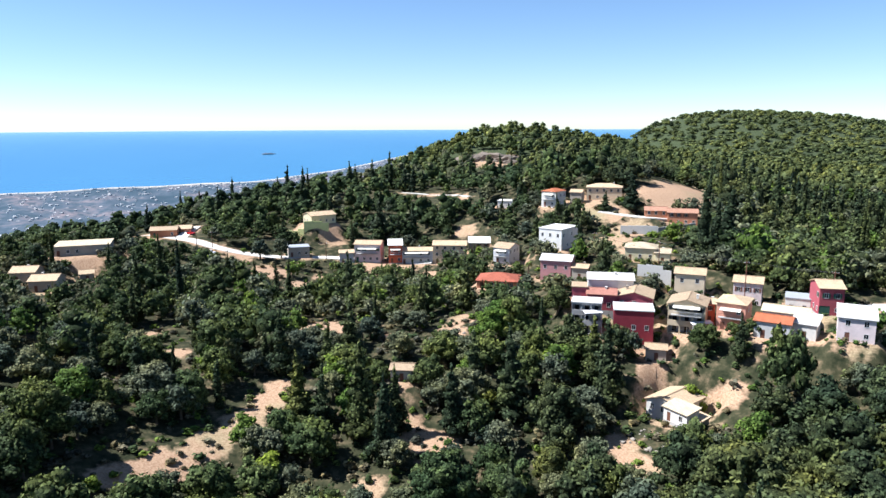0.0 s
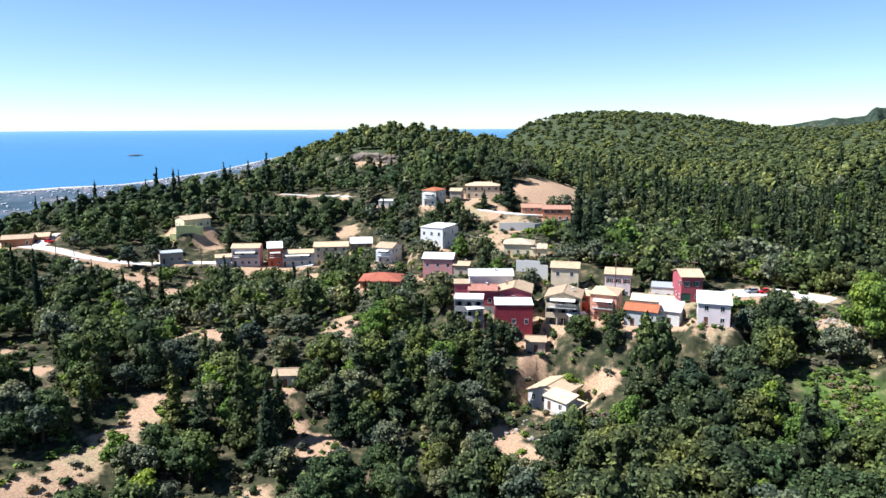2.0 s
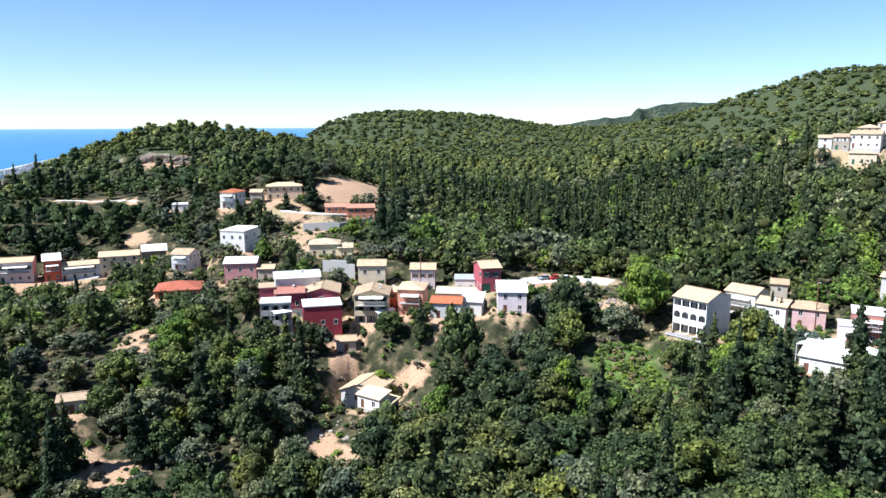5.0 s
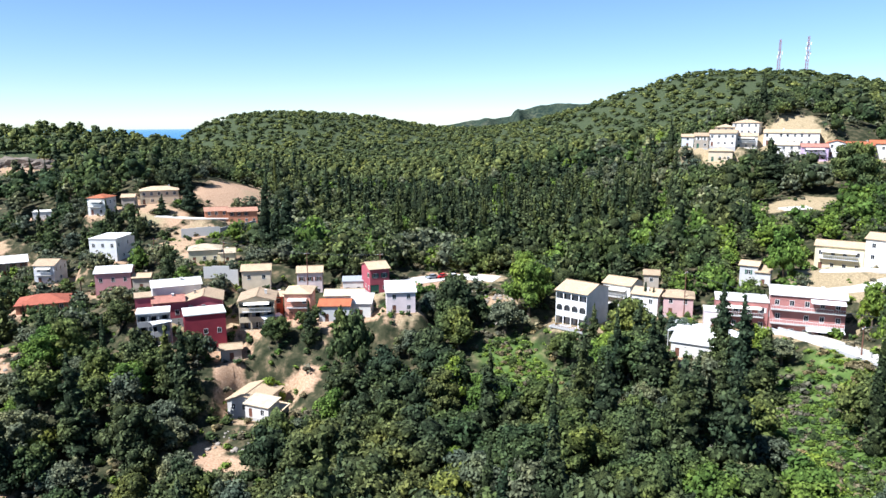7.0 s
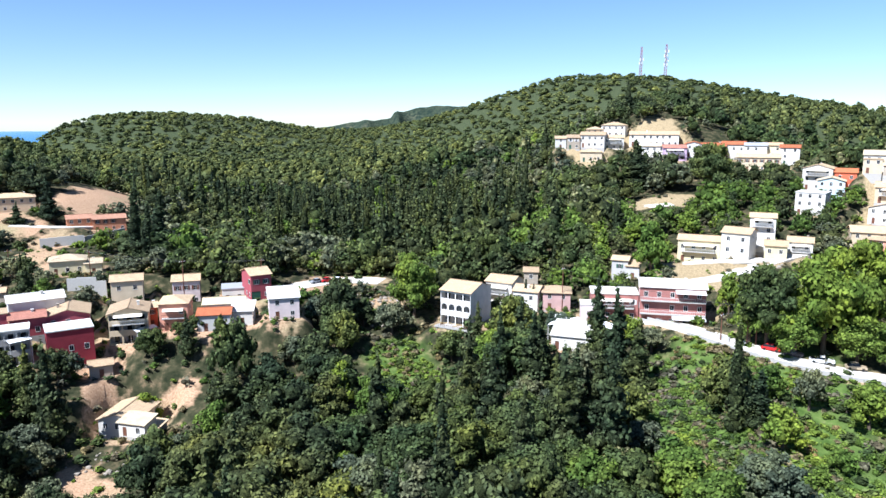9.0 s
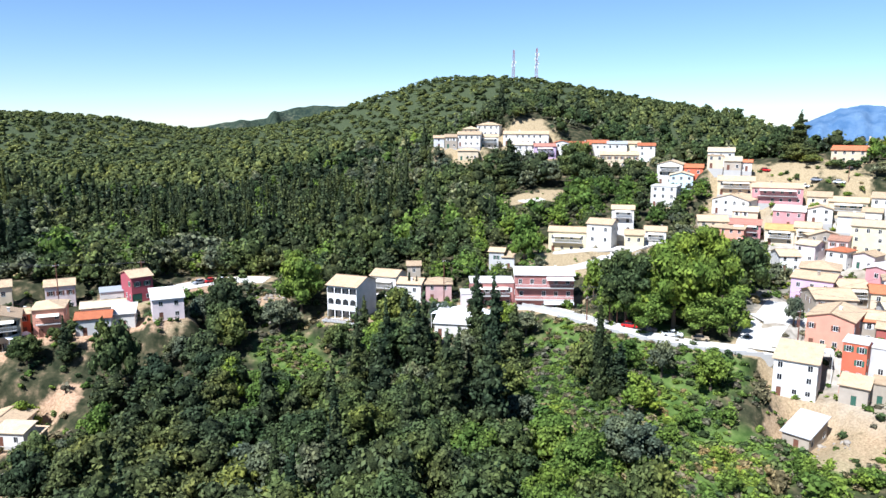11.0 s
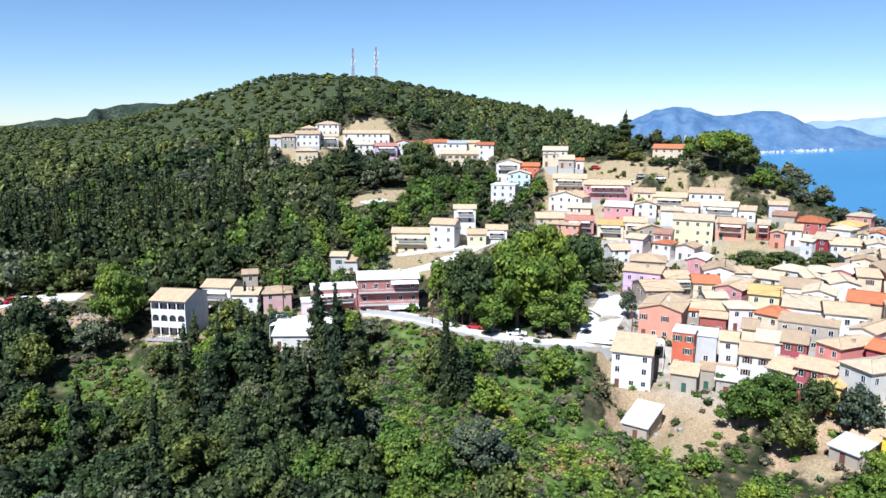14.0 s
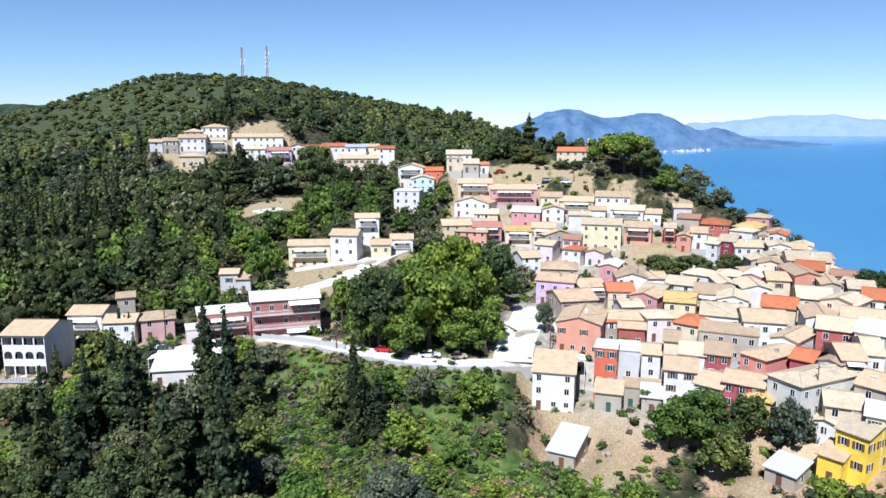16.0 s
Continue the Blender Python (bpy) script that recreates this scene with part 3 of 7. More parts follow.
    if roof in ("side", "gable", "hip") and rnd.random() < 0.45 and sort == "house":
        cx, cy = rnd.uniform(-0.3, 0.3) * w, rnd.uniform(-0.25, 0.25) * d
        zt = h + 0.29 * min(w, d) / 2 + 0.5
        put("chimney", boxes("chimney", WALLS["white" if rnd.random() < 0.6 else "stone"], (cx - 0.3, cx + 0.3, cy - 0.3, cy + 0.3, h - 0.2, zt), (cx - 0.38, cx + 0.38, cy - 0.38, cy + 0.38, zt, zt + 0.1)), top)
    floors = [max(0.3, (storeys - 1) * step)] if "balcony" in extras else ([step, 2 * step] if "restaurant" in extras else [])
    for bz in floors:
        bw = w * (0.8 if "balcony" in extras else 0.98)
        bal = put("balcony", boxes("balcony", CONCRETE, (-bw / 2, bw / 2, -d / 2 - 1.3, -d / 2 - 0.003, bz - 0.15, bz)), top)
        n = max(4, int(bw / 0.5))
        rail = bmesh.new()
        box(rail, -bw / 2, bw / 2, -d / 2 - 1.28, -d / 2 - 1.22, bz + 0.95, bz + 1.02)
        for i in range(n + 1):
            u = -bw / 2 + 0.03 + (bw - 0.06) * i / n
            box(rail, u - 0.025, u + 0.025, -d / 2 - 1.275, -d / 2 - 1.225, bz, bz + 0.95)
        put("railing", bm_mesh("railing", rail, BROWN if wall in ("pink", "salmon", "red") else FRAME), bal)
        if "balcony" in extras:
            put("awning", boxes_tilted(bw * 0.9, 1.5, AWNING), top, pose(0, -d / 2 - 0.02, bz + 2.35))
    if "church" in extras:
        bell = bmesh.new()
        for dims in ((w / 2 - 0.35, w / 2 + 0.35, -1.3, -0.5, h - 1, h + 4.2), (w / 2 - 0.35, w / 2 + 0.35, 0.5, 1.3, h - 1, h + 4.2), (w / 2 - 0.35, w / 2 + 0.35, -1.3, 1.3, h + 4.2, h + 4.8), (w / 2 - 0.3, w / 2 + 0.3, -0.6, 0.6, h + 4.8, h + 5.4)):
            box(bell, *dims)
        tower = put("bell_gable", bm_mesh("bell_gable", bell, WALLS[wall]), top)
        cone = bmesh.new()
        bmesh.ops.create_cone(cone, cap_ends=True, segments=12, radius1=0.4, radius2=0.12, depth=0.7, matrix=Matrix.Translation((w / 2, 0, h + 3.6)))
        put("bell", bm_mesh("bell", cone, IRON), tower)
    if "restaurant" in extras:
        put("awning", boxes_tilted(w * 0.45, 2.6, CANVAS), top, pose(w * 0.26, -d / 2 - 0.02, 2 * step + 2.9), "long white awning")
        put("awning", boxes_tilted(w * 0.5, 3.6, CANVAS), top, pose(w * 0.24, -d / 2 - 0.02, step - 0.2), "long white awning")
    return top


def boxes_tilted(w, reach, mat):
    verts, faces, uvs = [], [], []
    slab(verts, faces, uvs, [(-w / 2, -reach, -0.45), (w / 2, -reach, -0.45), (w / 2, 0, 0), (-w / 2, 0, 0)], 0.05)
    return mesh_of("awning", verts, faces, [mat])


house(319.3, 39.6, 104.4, 271, 12.4, 10.8, 5, "side", "cream", "orange", "church")
house(304.4, 85.3, 102.2, 285, 10.2, 10.8, 6, "side", "white", "cream")
house(291.0, 83.6, 102.0, 286, 6.0, 6, 5, "flat", "cream", "tan")
house(290.4, 76.6, 101.6, 285, 6.3, 7.2, 3.5, "shed", "stone", "cream")
house(293.0, 71.9, 101.2, 284, 3.8, 6, 3.5, "side", "white", "orange")
house(287.0, 58.8, 90.0, 286, 17.4, 10.8, 6, "side", "pink", "tan", "balcony")
house(284.9, 43.5, 87.7, 278, 7.7, 9.6, 6, "side", "cream", "tan")
house(283.5, 33.8, 86.5, 276, 12.0, 9.6, 6, "side", "cream", "tan", "balcony")
house(287.7, 20.8, 88.2, 273, 12.2, 10.8, 6, "side", "white", "tan")
house(280.0, 14.8, 84.3, 267, 11.5, 9.6, 6, "side", "white", "cream")
house(280.8, 6.1, 85.2, 270, 5.8, 8.4, 4, "side", "white", "tan")
house(287.6, 74.0, 92.3, 284, 13.2, 10.8, 5.5, "side", "cream", "tan")
house(277.3, 70.9, 86.0, 264, 13.6, 10.8, 5.5, "gable", "white", "tan")
house(275.2, 50.6, 82.9, 270, 10.5, 9.6, 6, "side", "pink", "white")
house(272.6, 65.9, 82.9, 283, 8.7, 9.6, 5, "side", "cream", "cream")
house(263.4, 75.3, 79.1, 294, 10.3, 10.8, 5.5, "side", "cream", "tan")
house(265.5, 63.8, 79.0, 283, 10.5, 9.6, 5, "side", "pink", "rose", "balcony")
house(261.8, 67.9, 77.7, 272, 11.4, 9.6, 5, "side", "salmon", "tan")
house(265.1, 51.9, 77.7, 281, 9.3, 9.6, 5.5, "side", "cream", "yellowroof")
house(267.5, 43.4, 78.4, 279, 8.0, 9.6, 6, "side", "cream", "tan", "balcony")
house(264.8, 39.3, 77.1, 302, 10.8, 9.6, 5.5, "gable", "stone", "tan")
house(267.4, 23.1, 77.5, 274, 13.4, 10.8, 9, "side", "paleyellow", "cream")
house(270.7, 10.7, 79.6, 271, 9.1, 9.6, 6, "side", "salmon", "tan", "balcony")
house(270.5, 0.1, 80.2, 269, 3.7, 8.4, 5.5, "side", "red", "cream", "balcony")
house(266.6, -5.3, 78.4, 258, 4.6, 9.6, 5.5, "gable", "salmon", "tan")
house(268.1, -9.3, 79.4, 267, 5.1, 9.6, 5.5, "side", "white", "tan")
house(281.2, -14.6, 81.2, 261, 11.1, 12, 5, "hip", "red", "orange")
house(283.8, -27.1, 80.3, 249, 8.5, 12, 5, "hip", "cream", "yellowroof")
house(267.6, -13.5, 73.6, 241, 8.5, 9.6, 8, "side", "lightgrey", "cream")
house(268.1, -19.3, 74.5, 253, 5.3, 10.8, 8, "side", "crimson", "cream")
house(265.5, -23.7, 75.4, 278, 8.5, 10.8, 6, "side", "white", "tan")
house(270.6, -29.9, 79.2, 262, 2.6, 6, 5, "gable", "cream", "tan")
house(221.1, -32.7, 74.8, 279, 6.5, 13.2, 7, "gable", "salmon", "tan")
house(228.8, -36.6, 75.7, 259, 6.8, 10.8, 6, "side", "salmon", "orange")
house(237.8, -37.1, 76.6, 269, 11.0, 12, 6, "side", "cream", "cream")
house(212.4, -37.8, 74.8, 268, 4.2, 10.8, 6.5, "gable", "stone", "tan")
house(223.1, -22.5, 73.7, 248, 5.1, 10.8, 6.5, "gable", "pink", "white")
house(213.4, -20.3, 72.9, 277, 7.1, 10.8, 6, "gable", "white", "cream")
house(219.4, -26.8, 74.1, 271, 5.5, 9.6, 6, "side", "cream", "tan")
house(215.9, -13.1, 72.5, 280, 4.3, 9.6, 6.5, "gable", "lightgrey", "cream")
house(210.5, -10.4, 71.4, 266, 8.9, 10.8, 6, "side", "cream", "tan")
house(220.8, -3.1, 72.0, 258, 7.3, 9.6, 5, "side", "white", "cream")
house(200.5, -45.3, 74.8, 255, 4.5, 10.8, 6, "side", "white", "orange")
house(203.9, -32.9, 73.4, 266, 7.5, 12, 6, "side", "cream", "cream")
house(204.7, -2.2, 70.0, 268, 7.5, 10.8, 6, "side", "paleyellow", "yellowroof")
house(243.6, 45.1, 72.9, 300, 6.2, 9.6, 5, "side", "white", "tan")
house(232.8, 32.8, 71.4, 277, 10.8, 10.8, 5.5, "hip", "stone", "tan")
house(216.0, 30.9, 69.8, 266, 10.8, 9.6, 7, "side", "lilac", "tan")
house(216.3, 23.0, 70.2, 300, 7.7, 9.6, 5.5, "side", "stone", "tan")
house(205.0, 25.9, 68.5, 298, 10.1, 12, 6, "side", "stone", "tan")
house(232.4, 17.1, 71.8, 263, 5.3, 9.6, 7, "gable", "pink", "white")
house(212.5, 13.8, 69.9, 282, 7.1, 9.6, 6, "side", "cream", "orange")
house(224.7, 11.4, 71.4, 280, 8.5, 9.6, 6, "gable", "white", "tan")
house(183.8, 20.7, 67.2, 268, 10.1, 13.2, 7.5, "gable", "salmon", "tan", "shutters")
house(190.7, 17.3, 67.7, 289, 7.4, 10.8, 5.5, "side", "stone", "orange")
house(191.8, 12.1, 68.1, 277, 11.0, 8.4, 5.5, "side", "stone", "tan")
house(186.9, 9.1, 68.0, 271, 6.1, 6, 4.5, "side", "red", "tan")
house(192.4, -11.3, 70.0, 265, 9.0, 12, 6.5, "side", "white", "cream")
house(185.6, -19.3, 70.9, 272, 8.9, 10.8, 6.5, "side", "white", "tan")
house(198.2, -24.8, 71.9, 261, 7.6, 10.8, 6, "side", "cream", "orange")
house(186.0, -4.9, 69.1, 247, 6.3, 9.6, 6, "hip", "cream", "orange")
house(186.7, -31.2, 72.4, 268, 6.8, 10.8, 6.5, "gable", "white", "tan")
house(178.3, -33.0, 72.6, 257, 7.1, 10.8, 6, "side", "red", "cream")
house(184.5, -39.5, 73.5, 255, 8.1, 10.8, 6, "side", "stone", "tan")
house(172.2, -38.7, 73.0, 245, 5.3, 10.8, 7, "side", "white", "white")
house(173.1, -24.0, 70.1, 240, 5.4, 10.8, 7, "gable", "white", "tan")
house(178.2, -11.8, 69.9, 264, 12.1, 9, 6, "flat", "stone", "tan")
house(172.6, 0.2, 66.8, 268, 3.1, 8.4, 8, "side", "cream", "tan")
house(168.0, -3.9, 65.8, 267, 4.9, 9.6, 8, "side", "white", "cream")
house(167.6, -9.0, 66.4, 265, 4.8, 9.6, 8, "side", "crimsonrose", "tan", "shutters")
house(164.4, -19.1, 66.6, 228, 5.7, 13.2, 9, "hip", "rosered", "tan")
house(164.2, -25.2, 68.5, 244, 4.0, 8.4, 7, "side", "crimsonrose", "orange")
house(162.1, -1.5, 64.1, 268, 6.1, 9.6, 8, "side", "white", "tan")
house(156.1, -8.1, 64.0, 245, 5.2, 9.6, 7.5, "side", "white", "tan")
house(154.8, -13.2, 64.8, 255, 7.0, 8.4, 8, "side", "crimsonrose", "tan", "shutters")
house(153.5, -24.8, 65.7, 222, 7.1, 16.8, 9.5, "hip", "white", "cream")
house(161.4, -30.9, 68.6, 232, 4.1, 10.8, 8, "gable", "grey", "tan")
house(162.1, -31.1, 69.5, 276, 4.3, 10.8, 8, "side", "grey", "tan", "balcony")
house(165.4, -35.8, 71.0, 269, 3.0, 12, 7, "side", "white", "cream")
house(151.4, -15.6, 65.0, 247, 5.0, 7, 6, "hip", "ochre", "yellowroof")
house(154.0, -35.5, 68.9, 235, 5.0, 10, 6, "side", "stone", "tan")
house(147.9, -28.0, 67.5, 264, 5.9, 9, 5.5, "side", "cream", "cream")
house(141.6, -31.7, 68.1, 254, 2.7, 8, 6, "side", "cream", "white")
house(148.1, -27.0, 60.5, 242, 3.5, 10, 9.5, "gable", "white", "cream")
house(139.6, -30.3, 61.6, 229, 5.1, 10, 10, "side", "yellow", "cream", "shutters")
house(136.7, -25.2, 63.1, 237, 3.7, 5, 4.5, "shed", "yellow", "tan")
house(141.7, -21.4, 61.1, 244, 5.4, 5, 3.5, "shed", "stone", "tan")
house(135.1, -17.9, 62.2, 235, 5.0, 5, 2.6, "shed", "stone", "tin")
house(160.2, 23.9, 61.3, 274, 8.6, 9, 8.3, "shed", "white", "tan", "whitehouse")
house(164.7, 13.5, 62.5, 269, 4.6, 6, 11.5, "flat", "tomato", "white", "tower")
house(158.3, 12.4, 62.4, 270, 5.3, 5, 4, "shed", "stone", "tan")
house(169.4, 9.1, 62.6, 272, 4.4, 7, 10, "flat", "lightgrey", "white")
house(173.0, 4.4, 62.8, 270, 3.9, 8, 8.5, "side", "white", "tan")
house(177.4, 0.5, 61.1, 268, 3.6, 7, 9, "side", "cream", "tan", "shutters")
house(162.9, 6.2, 62.1, 271, 7.2, 6, 4.5, "flat", "stone", "tan")
house(145.5, 19.0, 56.2, 259, 5.2, 9, 3, "shed", "stone", "tin")
house(158.5, 3.9, 62.9, 270, 3.8, 5, 3.5, "shed", "stone", "white")
house(287.2, 222.0, 107.4, 308, 5.3, 8, 5, "side", "lightgrey", "tan")
house(287.4, 214.4, 107.4, 307, 6.1, 9, 5.5, "side", "stone", "tan")
house(293.5, 206.9, 108.3, 298, 11.5, 10, 5.9, "side", "white", "tan")
house(303.2, 213.2, 111.7, 306, 8.7, 9, 5, "hip", "cream", "tan")
house(317.0, 210.8, 113.2, 294, 11.9, 9, 5.5, "hip", "white", "tan")
house(303.3, 201.8, 107.0, 304, 9.5, 8, 5.9, "side", "white", "tan", "balcony")
house(319.8, 189.7, 108.8, 301, 23.1, 11, 5.5, "side", "white", "tan")
house(304.7, 182.1, 103.6, 301, 12.5, 9, 5.5, "hip", "white", "cream")
house(304.8, 170.1, 102.8, 305, 10.2, 9, 5.9, "side", "lilac", "rose", "balcony")
house(314.6, 165.8, 104.5, 298, 7.2, 10, 5.9, "gable", "white", "orange")
house(321.8, 159.5, 103.9, 297, 10.5, 9, 5.5, "side", "rose", "orange")
house(284.0, 201.4, 101.9, 306, 10.1, 8, 4.5, "hip", "cream", "tan")
house(329.2, 153.4, 103.1, 295, 10.2, 9, 7, "side", "white", "orange")
house(329.0, 142.9, 103.8, 294, 9.3, 8, 6, "side", "white", "slate")
house(337.3, 138.8, 103.8, 293, 8.1, 8, 6, "side", "paleyellow", "tan")
house(332.6, 129.1, 101.1, 291, 8.0, 8, 8, "side", "white", "orange")
house(317.1, 136.2, 99.1, 293, 17.9, 9, 6, "side", "cream", "tan")
house(301.4, 105.1, 94.0, 281, 10.6, 9, 8.5, "gable", "white", "tan", "balcony")
house(302.5, 95.8, 91.3, 287, 7.5, 9, 10, "side", "tomato", "orange")
house(291.5, 97.1, 90.6, 288, 9.2, 9, 8, "gable", "paleblue", "cream")
house(270.7, 95.8, 87.6, 278, 9.7, 9, 8, "flat", "white", "white")
house(227.3, 94.8, 79.8, 293, 7.4, 7, 11, "side", "white", "tan")
house(214.4, 96.3, 77.1, 281, 8.2, 9, 10, "side", "white", "tan")
house(211.8, 107.6, 76.8, 293, 12.6, 8, 7, "side", "paleyellow", "tan", "balcony")
house(223.8, 88.8, 76.5, 292, 6.3, 8, 6.5, "side", "paleyellow", "tan")
house(235.6, 86.0, 77.1, 290, 7.2, 8, 6, "side", "white", "tan")
house(186.2, 119.6, 72.3, 294, 4.8, 6, 6.8, "side", "lightgrey", "tan")
house(186.9, 115.8, 73.5, 298, 3.8, 5, 4, "shed", "lightgrey", "tan")
house(135.7, 136.3, 65.8, 286, 9.3, 12, 9.5, "side", "white", "tan", "arches")
house(157.7, 141.9, 66.3, 289, 8.4, 9, 7, "side", "white", "tan")
house(154.0, 129.1, 66.7, 295, 7.1, 8, 6.5, "side", "white", "tan")
house(169.0, 141.0, 68.7, 310, 4.3, 6, 6, "side", "stone", "tan")
house(158.3, 122.5, 68.2, 308, 7.6, 8, 5, "hip", "rose", "tan")
house(137.8, 101.4, 66.1, 297, 9.0, 8, 3.5, "shed", "white", "white")
house(47.6, 185.1, 62.4, 349, 10.1, 8, 9, "flat", "crimson", "white", "crimson")
house(51.1, 197.1, 65.9, 342, 9.7, 11, 6.5, "gable", "crimsonrose", "tan")
house(35.8, 187.8, 64.1, 346, 7.7, 6, 8.5, "flat", "grey", "white", "open")
house(62.5, 185.9, 65.0, 336, 9.3, 10, 8.0, "gable", "cream", "tan", "open", "balcony")
house(69.3, 188.9, 66.6, 340, 2.6, 6, 5.5, "side", "tomato", "tan")
house(72.9, 181.5, 67.2, 328, 7.0, 9, 7, "hip", "salmon", "tan", "balcony")
house(70.2, 208.7, 69.1, 338, 8.3, 8, 7, "side", "cream", "tan")
house(84.0, 200.2, 68.4, 334, 7.4, 8, 7, "side", "rosewhite", "tan", "shutters")
house(45.8, 206.1, 70.6, 351, 12.8, 8, 4.5, "side", "white", "white")
house(41.4, 196.3, 68.5, 348, 7.8, 7, 4.5, "side", "crimsonrose", "rose")
house(35.6, 199.0, 69.8, 350, 4.1, 6, 4.5, "flat", "crimsonrose", "tan")
house(64.1, 242.3, 73.7, 342, 10.2, 9, 4.2, "hip", "paleyellow", "cream")
house(70.5, 238.5, 73.2, 341, 4.8, 7, 3.6, "side", "paleyellow", "cream")
house(78.4, 170.2, 68.1, 327, 8.0, 7, 4.2, "side", "lightgrey", "orange")
house(84.5, 177.3, 68.8, 330, 10.5, 7, 4, "side", "white", "cream")
house(85.8, 169.5, 68.1, 325, 5.4, 6, 3.8, "shed", "white", "white")
house(93.2, 161.5, 70.2, 333, 7.6, 7, 5.5, "shed", "rosewhite", "white")
house(92.8, 188.9, 69.7, 334, 6.0, 7, 3.8, "flat", "white", "slate")
house(96.3, 181.3, 71.4, 348, 5.7, 9, 7, "side", "crimsonrose", "tan", "garage")
house(39.0, 265.1, 73.8, 324, 9.3, 13, 7.5, "flat", "white", "white")
house(35.3, 240.0, 66.7, 342, 10.2, 9, 7.5, "side", "pink", "white", "dormers")
house(42.5, 235.3, 68.3, 340, 5.1, 6, 4, "side", "stone", "tan")
house(19.6, 265.5, 68.0, 330, 6.5, 9, 6, "side", "lightgrey", "tan")
house(42.7, 307.2, 84.4, 324, 6.8, 9, 6.5, "hip", "white", "orange", "balcony")
house(53.8, 313.0, 85.5, 340, 4.9, 7, 4.5, "side", "stone", "tan")
house(67.0, 319.7, 86.0, 348, 15.1, 9, 5.5, "hip", "cream", "tan")
house(82.7, 292.7, 79.5, 347, 8.7, 8, 5, "side", "terracotta", "rosetan")
house(92.0, 287.8, 79.2, 345, 11.4, 8, 5, "side", "terracotta", "rosetan")
house(24.5, 337.7, 80.3, 346, 6.9, 7, 3.2, "flat", "white", "white")
house(-36.7, 301.6, 61.7, 355, 11.2, 8, 7.5, "side", "rosewhite", "tan")
house(-25.3, 299.4, 61.6, 5, 5.8, 7, 7.5, "shed", "tomato", "white", "balcony")
house(-16.3, 300.0, 61.1, 3, 13.7, 7, 5.5, "side", "lightgrey", "tan")
house(-2.0, 300.4, 61.1, 357, 13.9, 9, 8, "side", "cream", "tan")
house(10.7, 305.3, 64.1, 358, 9.0, 7, 5, "shed", "stone", "white")
house(14.7, 232.9, 66.5, 349, 13.1, 11, 2.4, "hip", "terracotta", "redroof")
house(-46.2, 299.4, 61.3, 9, 6.0, 6, 4.5, "side", "lightgrey", "tan")
house(-62.8, 328.1, 74.3, 36, 12.2, 9, 4, "side", "paleyellow", "tan")
house(-66.6, 298.1, 64.4, 18, 8.7, 7, 4, "flat", "stone", "slate")
house(-129.5, 313.2, 70.4, 13, 11.1, 8, 3.2, "side", "terracotta", "tan")
house(-123.5, 321.0, 69.9, 11, 6.5, 8, 3.2, "side", "terracotta", "tan")
house(-140.1, 263.9, 72.2, 20, 18.9, 14, 3.4, "flat", "stone", "cream")
house(51.7, 159.3, 50.1, 312, 8.6, 10.5, 6.3, "gable", "white", "tan", "farmhouse")
house(51.8, 177.1, 60.1, 344, 5.1, 5, 3, "side", "stone", "tan")
house(-12.8, 168.0, 57.8, 355, 5.3, 5, 3, "side", "stone", "tan")
house(-144.2, 233.2, 68.2, 12, 7.7, 9, 3.4, "side", "stone", "tan")
house(-133.3, 225.8, 66.8, 11, 8.2, 9, 3.6, "side", "stone", "tan")
house(-130.5, 245.5, 65.4, 28, 4.4, 6, 2.8, "side", "stone", "tan")
house(167.2, 92.0, 68.4, 304, 16.2, 9, 10.2, "side", "brick", "white", "restaurant")
house(160.0, 104.8, 68.8, 308, 12.1, 8, 7, "flat", "brick", "white", "balcony")
house(151.1, 106.2, 69.8, 310, 4.5, 5, 4, "flat", "rosewhite", "white")
house(50.6, 151.3, 53.9, 302, 6.5, 4, 3, "shed", "white", "cream")
house(53.3, 150.4, 52.4, 301, 4.6, 4, 2.6, "shed", "stone", "tan")
house(252.3, -39.9, 74.3, 259, 7.4, 8.2, 4.5, "gable", "lightgrey", "rosetan")
house(279.3, -35.7, 77.7, 253, 5.8, 7.4, 5.8, "gable", "lightgrey", "orange")
house(255.4, 40.0, 74.4, 258, 6.3, 8.1, 5.8, "side", "rosewhite", "cream")
house(202.9, -14.8, 72.6, 264, 7.2, 9, 5.2, "gable", "white", "cream")
house(289.1, -45.3, 72.9, 260, 6.4, 8.3, 5.8, "gable", "white", "cream")
house(253.9, -31.4, 75.8, 261, 6.8, 8.3, 4.5, "gable", "white", "cream")
house(231.6, -23.0, 74.7, 283, 7.7, 7.9, 4.5, "hip", "rosewhite", "tan")
house(272.1, -47.1, 72.2, 279, 7.1, 8.7, 5.2, "side", "cream", "rosetan")
house(233.5, 5.3, 71.0, 290, 6.7, 8.6, 4.5, "side", "white", "tan")
house(270.2, -39.3, 75.4, 268, 6.7, 9, 5.2, "side", "rosewhite", "tan")
house(229.8, -45.6, 74.1, 257, 6.3, 7.7, 5.8, "side", "white", "rosetan")
house(209.1, -44.3, 75.3, 264, 5.6, 9, 5.8, "side", "white", "cream")
house(244.6, -44.1, 73.6, 250, 6.9, 8.1, 4.5, "gable", "pink", "cream")
house(274.0, 31.5, 82.6, 276, 7.5, 7, 5.8, "side", "lightgrey", "cream")
house(244.9, -25.6, 75.4, 282, 6.9, 7.3, 5.2, "gable", "stone", "cream")
house(278.8, 25.6, 85.4, 274, 5.9, 7.4, 4.5, "side", "white", "tan")
house(232.3, -8.3, 73.0, 247, 7.7, 8.2, 4.5, "hip", "white", "cream")
